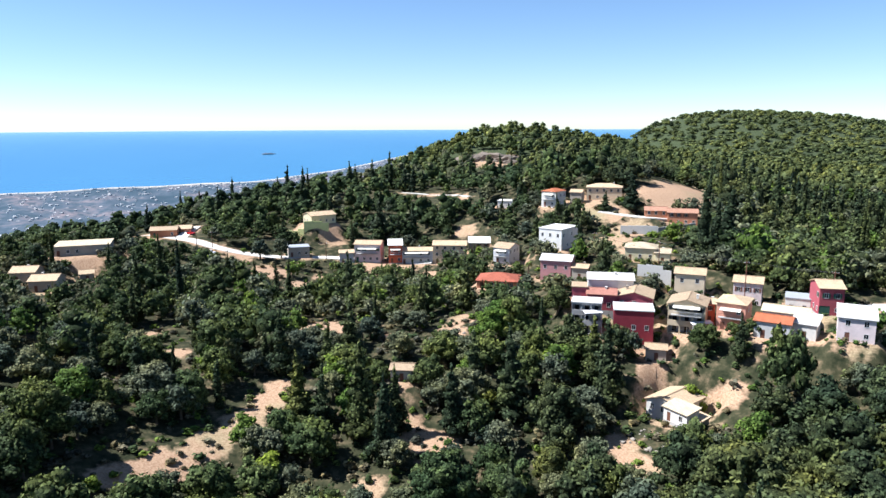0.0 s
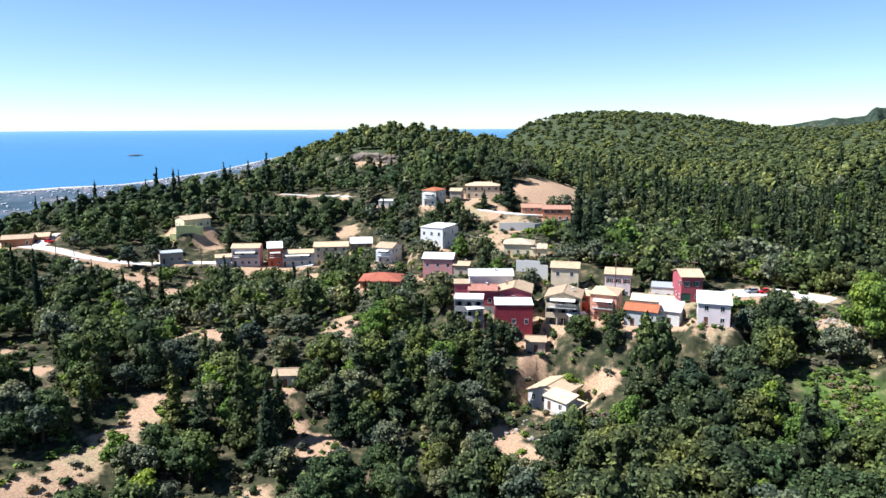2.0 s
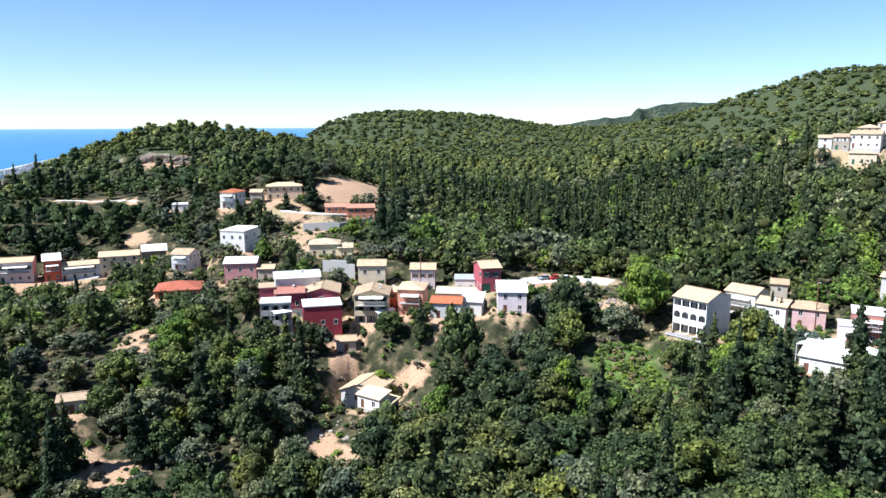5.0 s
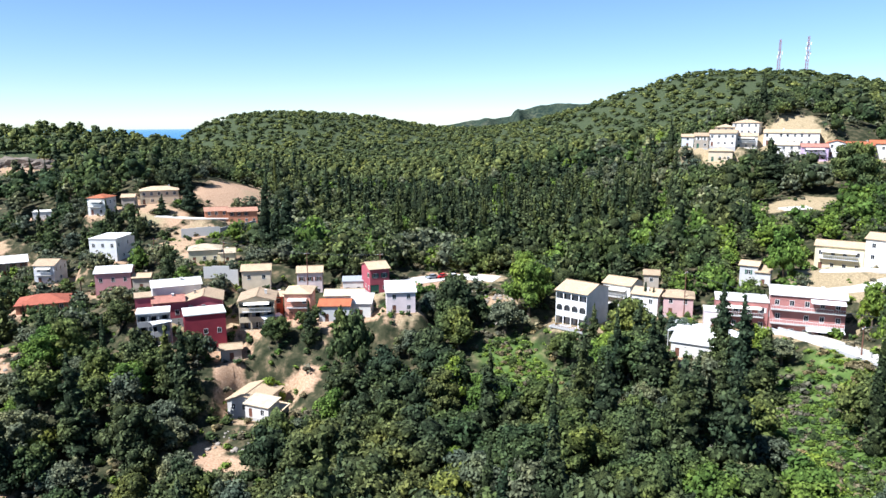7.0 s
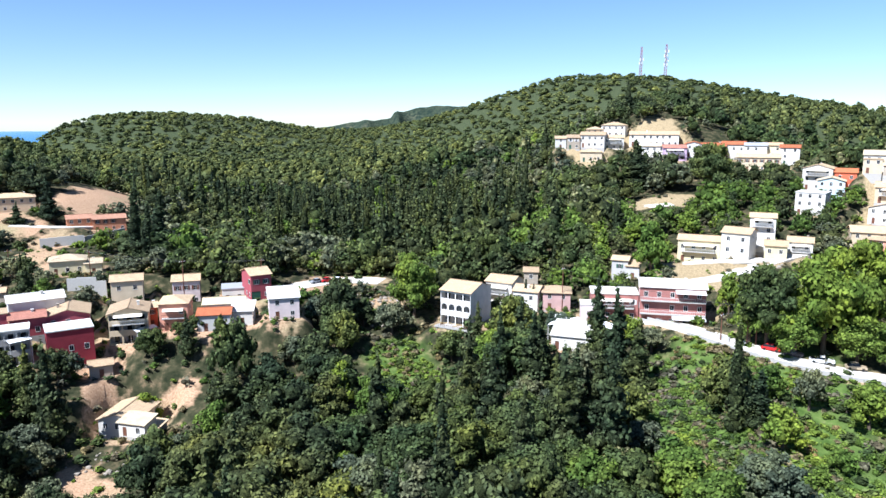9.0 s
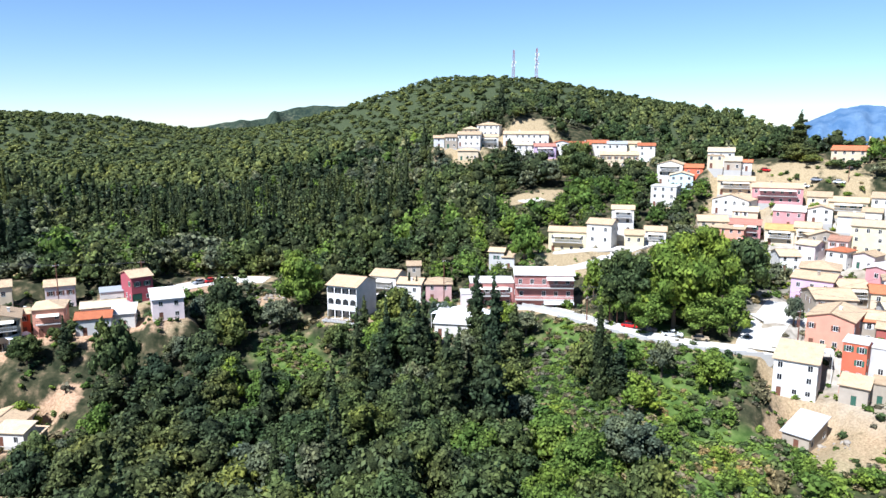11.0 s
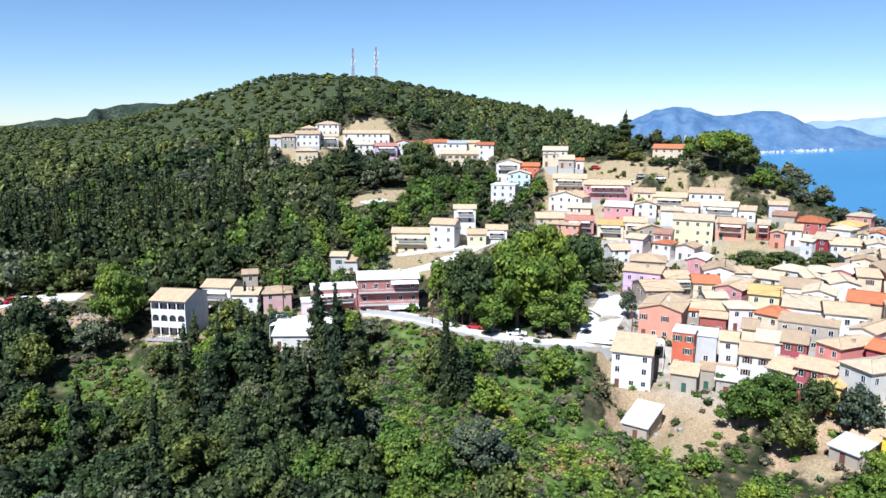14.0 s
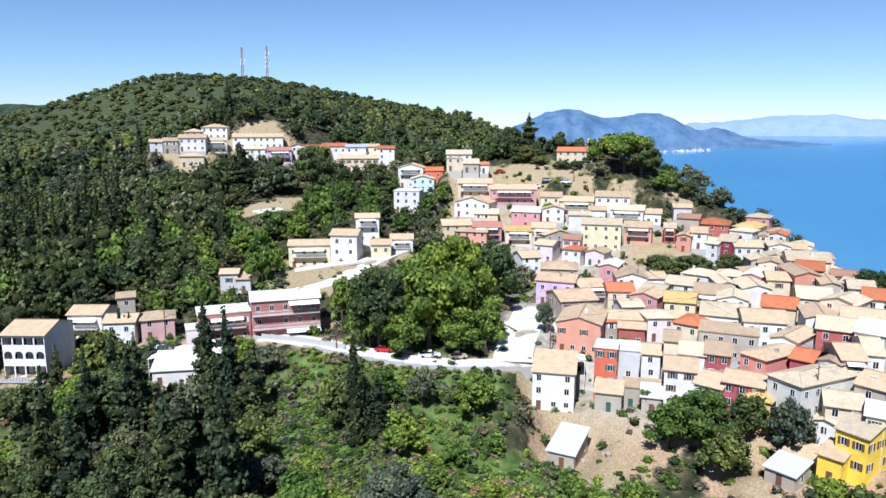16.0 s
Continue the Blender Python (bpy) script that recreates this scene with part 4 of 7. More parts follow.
house(263.6, -33.5, 76.4, 269, 6.5, 8.7, 5.8, "gable", "white", "cream")
house(255.7, 22.9, 73.9, 254, 6.5, 7.2, 4.5, "gable", "rosewhite", "tan")
house(190.5, 3.4, 68.9, 289, 6.9, 7.2, 5.8, "hip", "rosewhite", "cream")
house(294.4, -31.2, 81.6, 255, 7.7, 7.9, 5.8, "hip", "pink", "cream")
house(218.8, -46.5, 74.7, 236, 6.7, 7, 5.2, "side", "white", "cream")
house(226.5, -15.7, 73.7, 256, 6.4, 8.3, 5.2, "hip", "pink", "cream")
house(215.9, 3.8, 70.4, 250, 6.3, 8.3, 5.2, "side", "lightgrey", "cream")
house(282.6, -3.7, 86.9, 276, 6.1, 7.2, 4.5, "side", "lightgrey", "tan")
house(203.1, 10.7, 69.4, 292, 5.6, 7.5, 4.5, "side", "white", "cream")
house(262.8, -42.6, 73.9, 267, 5.7, 7.6, 5.8, "hip", "white", "cream")
house(207.8, 5.7, 70.0, 250, 7.3, 7.6, 5.8, "gable", "pink", "tan")
house(193.5, -37.8, 75.0, 237, 7.8, 8.1, 5.8, "gable", "cream", "cream")
house(274.1, -24.3, 80.4, 244, 7.7, 7.2, 4.5, "hip", "lightgrey", "cream")
house(276.6, -6.6, 83.9, 259, 6.9, 7.6, 4.5, "side", "stone", "rosetan")
house(254.1, 30.6, 73.3, 256, 6.3, 7, 5.8, "hip", "white", "orange")
house(246.9, -34.3, 75.1, 252, 6.3, 7.9, 5.8, "hip", "pink", "tan")
house(289.6, -37.1, 77.9, 261, 6.8, 7.4, 5.2, "hip", "cream", "tan")
house(279.9, -47.2, 72.1, 239, 7.9, 7.9, 4.5, "side", "rosewhite", "tan")
house(276.8, 42.0, 84.9, 286, 7.9, 8.2, 5.2, "gable", "white", "tan")
house(238.0, -27.9, 75.1, 262, 6.5, 7.1, 5.8, "gable", "cream", "tan")
house(260.8, 32.0, 75.9, 268, 5.7, 8.2, 5.8, "side", "rosewhite", "rosetan")


# ---- ground sheet, sea, coast and far mountains ----
def polar(az, r):
    a = radians(az)
    return r * math.sin(a), r * math.cos(a)


def ring_sheet(name, azs, radii, height, mat, smooth=True):
    az, r = np.meshgrid(np.radians(azs), radii, indexing="ij")
    x, y = r * np.sin(az), r * np.cos(az)
    z = height(x, y)
    na, nr = x.shape
    verts = np.stack([x, y, z], -1).reshape(-1, 3)
    i = np.arange(na - 1)[:, None] * nr + np.arange(nr - 1)[None]
    quads = np.stack([i, i + 1, i + nr + 1, i + nr], -1).reshape(-1, 4)
    me = bpy.data.meshes.new(name)
    me.vertices.add(len(verts))
    me.vertices.foreach_set("co", verts.ravel())
    me.loops.add(quads.size)
    me.loops.foreach_set("vertex_index", quads.ravel().astype(np.int32))
    me.polygons.add(len(quads))
    me.polygons.foreach_set("loop_start", np.arange(0, quads.size, 4, dtype=np.int32))
    me.polygons.foreach_set("use_smooth", np.full(len(quads), smooth))
    me.materials.append(mat)
    me.update(calc_edges=True)
    me.validate()
    return new(name, me)


# ---- roads: each is a line of places with a width; the ground is levelled along it ----
ROADS = []
ROADS.append(([(161.2, 93.6), (157.7, 79.2), (155.3, 68.2), (155.1, 55.8), (157.8, 45.1), (162.3, 36.7), (166.7, 31.0), (169.7, 26.3)], 7, "pale concrete village road"))
ROADS.append(([(165.0, 34.0), (172.9, 35.4), (188.2, 35.5), (203.4, 36.2)], 9, "sunlit concrete village square"))
ROADS.append(([(-145.4, 328.2), (-119.4, 304.4), (-100.5, 293.3), (-86.1, 292.6), (-67.8, 295.3), (-49.8, 301.9), (-30.1, 300.5), (-9.3, 295.9)], 6, "pale concrete hillside road"))
ROADS.append(([(-119.4, 304.4), (-120.9, 319.9), (-121.9, 330.2)], 5, "pale concrete branch road"))
ROADS.append(([(60.5, 297.1), (76.3, 288.3), (98.0, 289.0)], 5, "pale gravel lane above the houses"))
ROADS.append(([(113.6, 189.8), (127.6, 191.6), (138.3, 187.7), (141.6, 181.5)], 9, "pale gravel parking place"))
ROADS.append(([(249.9, 151.7), (254.5, 148.0), (258.1, 143.7)], 9, "pale concrete yard in the wood"))
ROADS.append(([(186.6, 95.7), (194.9, 90.2), (210.1, 87.9), (224.8, 86.2), (235.2, 84.1)], 6, "pale lane climbing between white houses"))
ROADS.append(([(198.9, 106.6), (206.7, 95.6), (216.3, 88.6)], 5, "pale terrace before white houses"))
ROADS.append(([(190.5, 27.8), (189.5, 34.2), (184.6, 39.0)], 8, "sunlit concrete forecourt"))
ROADS.append(([(-30.8, 417.9), (-19.3, 414.6), (-4.4, 402.0), (7.9, 377.9)], 3, "dusty track on the slope"))
LANES = []
for line, width, label in ROADS:
    dense = []
    for (ax, ay), (bx, by) in zip(line, line[1:]):
        n = max(1, int(math.hypot(bx - ax, by - ay) / 3))
        dense += [(ax + (bx - ax) * i / n, ay + (by - ay) * i / n) for i in range(n)]
    dense.append(line[-1])
    q = np.array(dense)
    for _ in range(3):
        q[1:-1] = (q[:-2] + 2 * q[1:-1] + q[2:]) / 4
    z = rough_height(q[:, 0], q[:, 1])
    for _ in range(8):
        z[1:-1] = (z[:-2] + 2 * z[1:-1] + z[2:]) / 4
    LANES.append((q, z, width, label))
    for i in range(len(q) - 1):
        ax, ay, bx, by = *q[i], *q[i + 1]
        PADS.append(((ax + bx) / 2, (ay + by) / 2, math.hypot(bx - ax, by - ay) / 2, width / 2 + 0.8, math.atan2(by - ay, bx - ax), (z[i] + z[i + 1]) / 2, 5.0))

for plan in PLANS:
    raise_house(*plan)

# ---- open ground where no tree stands, and green overgrown slopes ----
CLEAR, MEADOWS = [], []


def clearing(x, y, r):
    CLEAR.append((x, y, r))


def meadow(x, y, r):
    MEADOWS.append((x, y, r))


meadow(135, 72, 13)
meadow(127, 63, 14)
meadow(120, 54, 14)
meadow(151, 64, 9)
meadow(151, 55, 12)
meadow(152, 74, 7)
meadow(122, 55, 10)
meadow(104, 52, 10)
meadow(140, 55, 9)
meadow(133, 44, 10)
meadow(105, 40, 9)
meadow(150, 40, 8)
meadow(115, 28, 9)
meadow(125, 27, 9)
meadow(134, 13, 8)
meadow(109, 128, 9)
meadow(113, 139, 8)
meadow(101, 113, 8)
clearing(-59, 137, 5.4)
clearing(-63, 132, 4.8)
clearing(-54, 146, 4.8)
clearing(-49, 154, 4.8)
clearing(-45, 162, 4.2)
clearing(-44, 168, 3.6)
clearing(-11, 154, 4.8)
clearing(-6, 148, 3.6)
clearing(-1, 196, 4.2)
clearing(2, 204, 3.6)
clearing(-18, 194, 3)
clearing(-53, 280, 3.6)
clearing(-88, 198, 3)
clearing(-136, 255, 4.8)
clearing(-68, 130, 3.6)
clearing(23, 513, 10)
clearing(8, 506, 8)
clearing(39, 503, 8)
clearing(18, 498, 9)
clearing(34, 490, 8)
clearing(32, 497, 6)
clearing(-17, 402, 4.8)
clearing(5, 376, 4.2)
clearing(-55, 320, 5.4)
clearing(-64, 324, 4.2)
clearing(97, 318, 16)
clearing(114, 338, 18)
clearing(159, 432, 18)
clearing(173, 432, 14)
clearing(185, 472, 14)
clearing(49, 168, 4)
clearing(62, 158, 5)
clearing(37, 137, 5)
clearing(36, 144, 3.5)
clearing(59, 265, 7)
clearing(70, 277, 8)
clearing(58, 309, 9)
clearing(64, 295, 8)
clearing(68, 244, 6)
clearing(62, 251, 6)
clearing(130, 189, 9)
clearing(138, 187, 8)
clearing(129, 163, 5)
clearing(120, 187, 7)
clearing(268, 146, 7)
clearing(257, 151, 7)
clearing(191, 105, 8)
clearing(196, 97, 7)
clearing(154, 4, 9)
clearing(146, 14, 9)
clearing(141, 11, 8)
clearing(147, 7, 8)
clearing(139, -15, 9)
clearing(144, -23, 8)
clearing(146, -11, 6)
clearing(299, 34, 5)
clearing(297, 18, 5)
clearing(297, -3, 5)
clearing(287, 61, 12)
clearing(270, 40, 12)
clearing(271, 24, 14)
clearing(272, 9, 14)
clearing(270, -10, 14)
clearing(273, -28, 14)
clearing(273, -43, 14)
clearing(268, -52, 12)
clearing(219, -50, 12)
clearing(251, 30, 12)
clearing(248, 15, 14)
clearing(235, 1, 14)
clearing(225, -13, 14)
clearing(216, -26, 14)
clearing(200, -35, 14)
clearing(184, -41, 12)
clearing(205, 20, 12)
clearing(198, 6, 12)
clearing(190, -7, 12)
clearing(180, -17, 12)
clearing(170, -27, 12)
clearing(160, -35, 12)
clearing(167, 10, 8)
clearing(155, 19, 8)
clearing(144, -29, 10)
clearing(308, 41, 7)
clearing(302, 57, 10)
clearing(302, 76, 10)
clearing(325, 162, 6)
clearing(311, 178, 6)
clearing(345, 147, 6)
clearing(423, 151, 7)
clearing(460, 137, 6)
clearing(295, 186, 4)
clearing(297, 211, 5)
clearing(205, 102, 9)
clearing(216, 92, 9)
clearing(227, 85, 9)
clearing(193, 91, 8)
for q, z, width, label in LANES:
    for px, py in q[::2]:
        clearing(px, py, width / 2 + 1.0)

# dry terraces and banks on the slopes round the first houses
dry = random.Random(3)
for _ in range(11):
    clearing(*polar(dry.uniform(-19, 9), dry.uniform(205, 330)), dry.uniform(3.5, 7.5))
for _ in range(4):
    clearing(*polar(dry.uniform(-30, 6), dry.uniform(110, 200)), dry.uniform(2.5, 4.5))
AZS = np.concatenate([np.arange(-46, 118, 0.6), np.arange(118, 314.5, 4.0)])
RADII = np.concatenate([[0.5, 20, 40, 60, 75], np.arange(85, 360, 2.6), np.geomspace(363, 1950, 60)])
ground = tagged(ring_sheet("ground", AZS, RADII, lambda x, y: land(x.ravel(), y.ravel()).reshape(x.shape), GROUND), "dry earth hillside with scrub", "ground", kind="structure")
co = np.empty(len(ground.data.vertices) * 3)
ground.data.vertices.foreach_get("co", co)
co = co.reshape(-1, 3)
for name, spots in (("bare", CLEAR + [(h[0], h[1], max(h[4], h[5]) * 0.6 + 1.5) for h in HOUSES]), ("meadow", MEADOWS)):
    value = np.zeros(len(co))
    for x, y, r in spots:
        value = np.maximum(value, np.clip(1.35 - np.hypot(co[:, 0] - x, co[:, 1] - y) / r, 0, 0.5))
    ground.data.attributes.new(name, "FLOAT", "POINT").data.foreach_set("value", value * (1.2 if name == "bare" else 2.0))


def sea_drop(r):
    """The far sea rises to the horizon's line as the earth's curve would show it."""
    return 0.55 + 14.5 * np.clip((4850 - r) / 3950, 0, 1.2) ** 2.2


def sea_height(x, y):
    r = np.hypot(x, y)
    return 120 - r * np.tan(np.radians(sea_drop(r)))


def sea_material():
    m = Nodes("sea_water")
    p = m.place()
    ripple = m.noise(p, 0.02, 5)
    wide = m.noise(p, 0.0016, 3)
    col = m.mix(wide, (0.042, 0.158, 0.285), (0.062, 0.20, 0.335))
    m.bump(ripple, 0.15, 1.0)
    return m.finish(col, 0.17, 0, 0.5)


tagged(ring_sheet("water", np.arange(-180, 180.1, 2.0), np.concatenate([np.arange(250, 1500, 60), np.arange(1500, 4851, 90)]), sea_height, sea_material()), "calm blue open sea", "sea", kind="structure")


def shore_line(az):
    return 2616 + 3.8 * (az + 32.8) + 8 * np.sin(az * 0.9) + 2.6 * np.clip(az + 18, 0, 40) ** 2


def coast_height(x, y):
    r, az = np.hypot(x, y), np.degrees(np.arctan2(x, y))
    shore = shore_line(az)
    inland = np.clip((shore - r) / 30, -4, 1)
    hump = 3 * np.sin(x * 0.02) * np.sin(y * 0.017) + 2 * np.sin(x * 0.047 + y * 0.03)
    return sea_height(x, y) + 4 * inland + np.where(inland > 0.99, np.clip((shore - r) / 150, 0, 1) * (6 + hump), 0)


def coast_material():
    m = Nodes("hazy_coastal_plain")
    p = m.place()
    spots = m.tree.nodes.new("ShaderNodeTexVoronoi")
    spots.inputs["Scale"].default_value = 0.035
    m.link(p, spots.inputs["Vector"])
    patch = m.noise(p, 0.008, 6)
    fine = m.noise(p, 0.06, 5)
    # blue-grey ramp: fields and woods with distance haze painted into their colour
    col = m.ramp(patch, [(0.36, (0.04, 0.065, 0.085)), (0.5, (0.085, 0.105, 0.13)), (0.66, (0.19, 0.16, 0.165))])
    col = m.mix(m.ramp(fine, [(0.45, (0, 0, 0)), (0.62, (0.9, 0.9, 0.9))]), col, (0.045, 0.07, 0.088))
    white = m.add("ShaderNodeMath")
    white.operation = "LESS_THAN"
    white.inputs[1].default_value = 0.16
    m.link(spots.outputs["Distance"], white.inputs[0])
    some = m.add("ShaderNodeMath")
    some.operation = "MULTIPLY"
    m.link(white.outputs[0], some.inputs[0])
    m.link(m.ramp(patch, [(0.48, (0, 0, 0)), (0.56, (0.8, 0.8, 0.8))]), some.inputs[1])
    col = m.mix(some.outputs[0], col, (0.5, 0.47, 0.45))
    sand = m.tree.nodes.new("ShaderNodeAttribute")
    sand.attribute_name = "beach"
    col = m.mix(sand.outputs["Fac"], col, m.ramp(fine, [(0.4, (0.36, 0.31, 0.25)), (0.6, (0.6, 0.54, 0.46))]))
    return m.finish(col, 0.95, 0, 0.05)


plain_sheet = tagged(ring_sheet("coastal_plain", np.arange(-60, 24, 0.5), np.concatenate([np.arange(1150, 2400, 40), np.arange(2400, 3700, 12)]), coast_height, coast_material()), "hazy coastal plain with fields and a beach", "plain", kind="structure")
co = np.empty(len(plain_sheet.data.vertices) * 3)
plain_sheet.data.vertices.foreach_get("co", co)
co = co.reshape(-1, 3)
inland = shore_line(np.degrees(np.arctan2(co[:, 0], co[:, 1]))) - np.hypot(co[:, 0], co[:, 1])
plain_sheet.data.attributes.new("beach", "FLOAT", "POINT").data.foreach_set("value", np.clip((70 - inland) / 45, 0, 0.85))


def islet(az, r, length, height):
    """A low rocky mound in the open sea, standing in for a far ship."""
    x, y = polar(az, r)
    z = float(sea_height(np.array([x]), np.array([y]))[0])
    bm = bmesh.new()
    bmesh.ops.create_icosphere(bm, subdivisions=3, radius=1.0)
    for v in bm.verts:
        k = 1 + 0.35 * noise.noise(v.co * 2.3)
        v.co = Vector((v.co.x * length / 2 * k, v.co.y * length / 5 * k, v.co.z * height * (0.75 + 0.6 * noise.noise(v.co * 1.7 + Vector((5, 1, 2))))))
    ob = new("islet", bm_mesh("islet", bm, far_material("dark_sea_mound", (0.06, 0.08, 0.11), (0.1, 0.12, 0.15)), True))
    ob.matrix_basis = pose(x, y, z, 0, 0, -az)
    return tagged(ob, "low dark mound in the open sea, standing in for a ship", "islet")




def far_material(name, low, high):
    m = Nodes(name)
    p = m.place()
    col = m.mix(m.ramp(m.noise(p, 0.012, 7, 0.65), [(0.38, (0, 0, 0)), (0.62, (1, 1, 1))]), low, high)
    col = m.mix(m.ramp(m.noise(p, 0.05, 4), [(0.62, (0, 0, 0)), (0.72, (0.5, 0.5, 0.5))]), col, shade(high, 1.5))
    m.bump(m.noise(p, 0.02, 5), 0.8, 12.0)
    return m.finish(col, 1.0, 0, 0.0)


def wooded_material():
    """Far maquis in haze-greyed greens: rounded crowns with painted dark gaps, greyer clearings."""
    m = Nodes("far_wooded_slope")
    p = m.place()
    crowns = m.tree.nodes.new("ShaderNodeTexVoronoi")
    crowns.inputs["Scale"].default_value = 0.13
    m.link(p, crowns.inputs["Vector"])
    col = m.ramp(m.noise(p, 0.02, 6), [(0.35, (0.036, 0.050, 0.033)), (0.55, (0.055, 0.068, 0.044)), (0.7, (0.095, 0.095, 0.062))])
    # shade between the crowns, put in as a darker green
    col = m.mix(m.ramp(crowns.outputs["Distance"], [(0.3, (0, 0, 0)), (0.75, (1, 1, 1))]), col, (0.022, 0.034, 0.026))
    m.bump(m.noise(p, 0.1, 4), 1.0, 6.0)
    return m.finish(col, 1.0, 0, 0.0)


WOODED = wooded_material()
islet(-14.6, 3320, 62, 6)
# distance haze is mixed into these base colours, paler for the farther range
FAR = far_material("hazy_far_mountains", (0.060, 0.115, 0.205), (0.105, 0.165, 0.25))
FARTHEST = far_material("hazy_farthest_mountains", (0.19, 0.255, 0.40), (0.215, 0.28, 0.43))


def mountain(name, az0, az1, near, away, mat, crest, depth=420, label="blue hazy mountain ridge across the bay"):
    """A far ridge across the bay; crest(az) is its height in degrees over the eye's level, near(az) the distance of its foot."""
    n, rows = 150, 12
    verts, faces = [], []
    for i in range(n + 1):
        az = az0 + (az1 - az0) * i / n
        edge = min(1.0, min(i, n - i) / 10)
        for j in range(rows + 1):
            s = j / rows
            rr = near + away * (az - az0) + depth * s
            x, y = polar(az, rr)
            foot = float(sea_height(np.array([x]), np.array([y]))[0]) - 2
            rough = 0.10 * noise.noise(Vector((az * 1.1, 2.0, 0.3))) + 0.05 * noise.noise(Vector((az * 4.0, 7.0, 0.3)))
            topz = 120 + rr * math.tan(radians(crest(az) + rough))
            k = math.sin(s * math.pi / 2) ** 1.1
            wob = 0.22 * noise.noise(Vector((az * 0.9, s * 3.0, 1.3))) * math.sin(s * math.pi)
            verts.append((x, y, foot + max(0.0, topz - foot) * edge * max(0, k + wob)))
    for i in range(n):
        for j in range(rows):
            a = i * (rows + 1) + j
            faces.append((a, a + 1, a + rows + 2, a + rows + 1))
    ob = new(name, mesh_of(name, verts, faces, [mat], smooth=True))
    return tagged(ob, label, "mountain", kind="structure")


def skyline(*places):
    """A crest line through places given as azimuth and height in degrees."""
    az, el = zip(*places)
    return lambda a: float(np.interp(a, az, el))


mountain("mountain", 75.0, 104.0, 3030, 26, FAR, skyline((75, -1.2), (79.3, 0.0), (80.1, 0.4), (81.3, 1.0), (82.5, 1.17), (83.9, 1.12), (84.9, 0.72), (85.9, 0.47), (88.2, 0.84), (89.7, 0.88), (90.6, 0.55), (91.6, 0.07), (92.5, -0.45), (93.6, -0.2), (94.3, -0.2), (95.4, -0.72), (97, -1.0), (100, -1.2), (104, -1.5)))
mountain("mountain", 24.0, 62.0, 1900, 0, WOODED, skyline((24, -2.0), (31, -0.9), (34.2, -0.25), (36.2, 0.02), (38.7, 0.32), (40.6, 1.05), (42.1, 1.32), (44.8, 1.25), (48, 0.9), (55, 0.0), (62, -2)), 350, "wooded ridge behind the summit hill")
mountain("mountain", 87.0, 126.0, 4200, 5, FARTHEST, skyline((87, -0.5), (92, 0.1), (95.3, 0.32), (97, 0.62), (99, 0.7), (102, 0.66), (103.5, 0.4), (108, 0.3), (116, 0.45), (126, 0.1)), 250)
# pale villages along the far shore
rf = random.Random(12)
bm = bmesh.new()
for _ in range(130):
    az = rf.choice([rf.uniform(87.5, 93.5), rf.gauss(92.3, 0.7), rf.gauss(89.2, 0.5)])
    rr = 3030 + 26 * (az - 75) + rf.uniform(2, 26) + (rf.uniform(20, 120) if rf.random() < 0.25 else 0)
    x, y = polar(az, rr)
    z = float(sea_height(np.array([x]), np.array([y]))[0])
    w = rf.uniform(2, 6)
    box(bm, -w, w, -3, 3, -3, rf.uniform(3, 7) + max(0, rr - 3036 - 26 * (az - 75)) * 0.16, pose(x, y, z, 0, 0, -az))
tagged(new("shore_village", bm_mesh("shore_village", bm, WALLS["lightgrey"])), "far pale houses along the foot of the mountain", "village", kind="stuff")


# ---- trees ----
def ball(level):
    bm = bmesh.new()
    bmesh.ops.create_icosphere(bm, subdivisions=level, radius=1.0)
    bm.verts.index_update()
    v, f = np.array([v.co[:] for v in bm.verts]), np.array([[v.index for v in f.verts] for f in bm.faces])
    bm.free()
    return v, f


BALLS = {1: ball(1), 2: ball(2)}


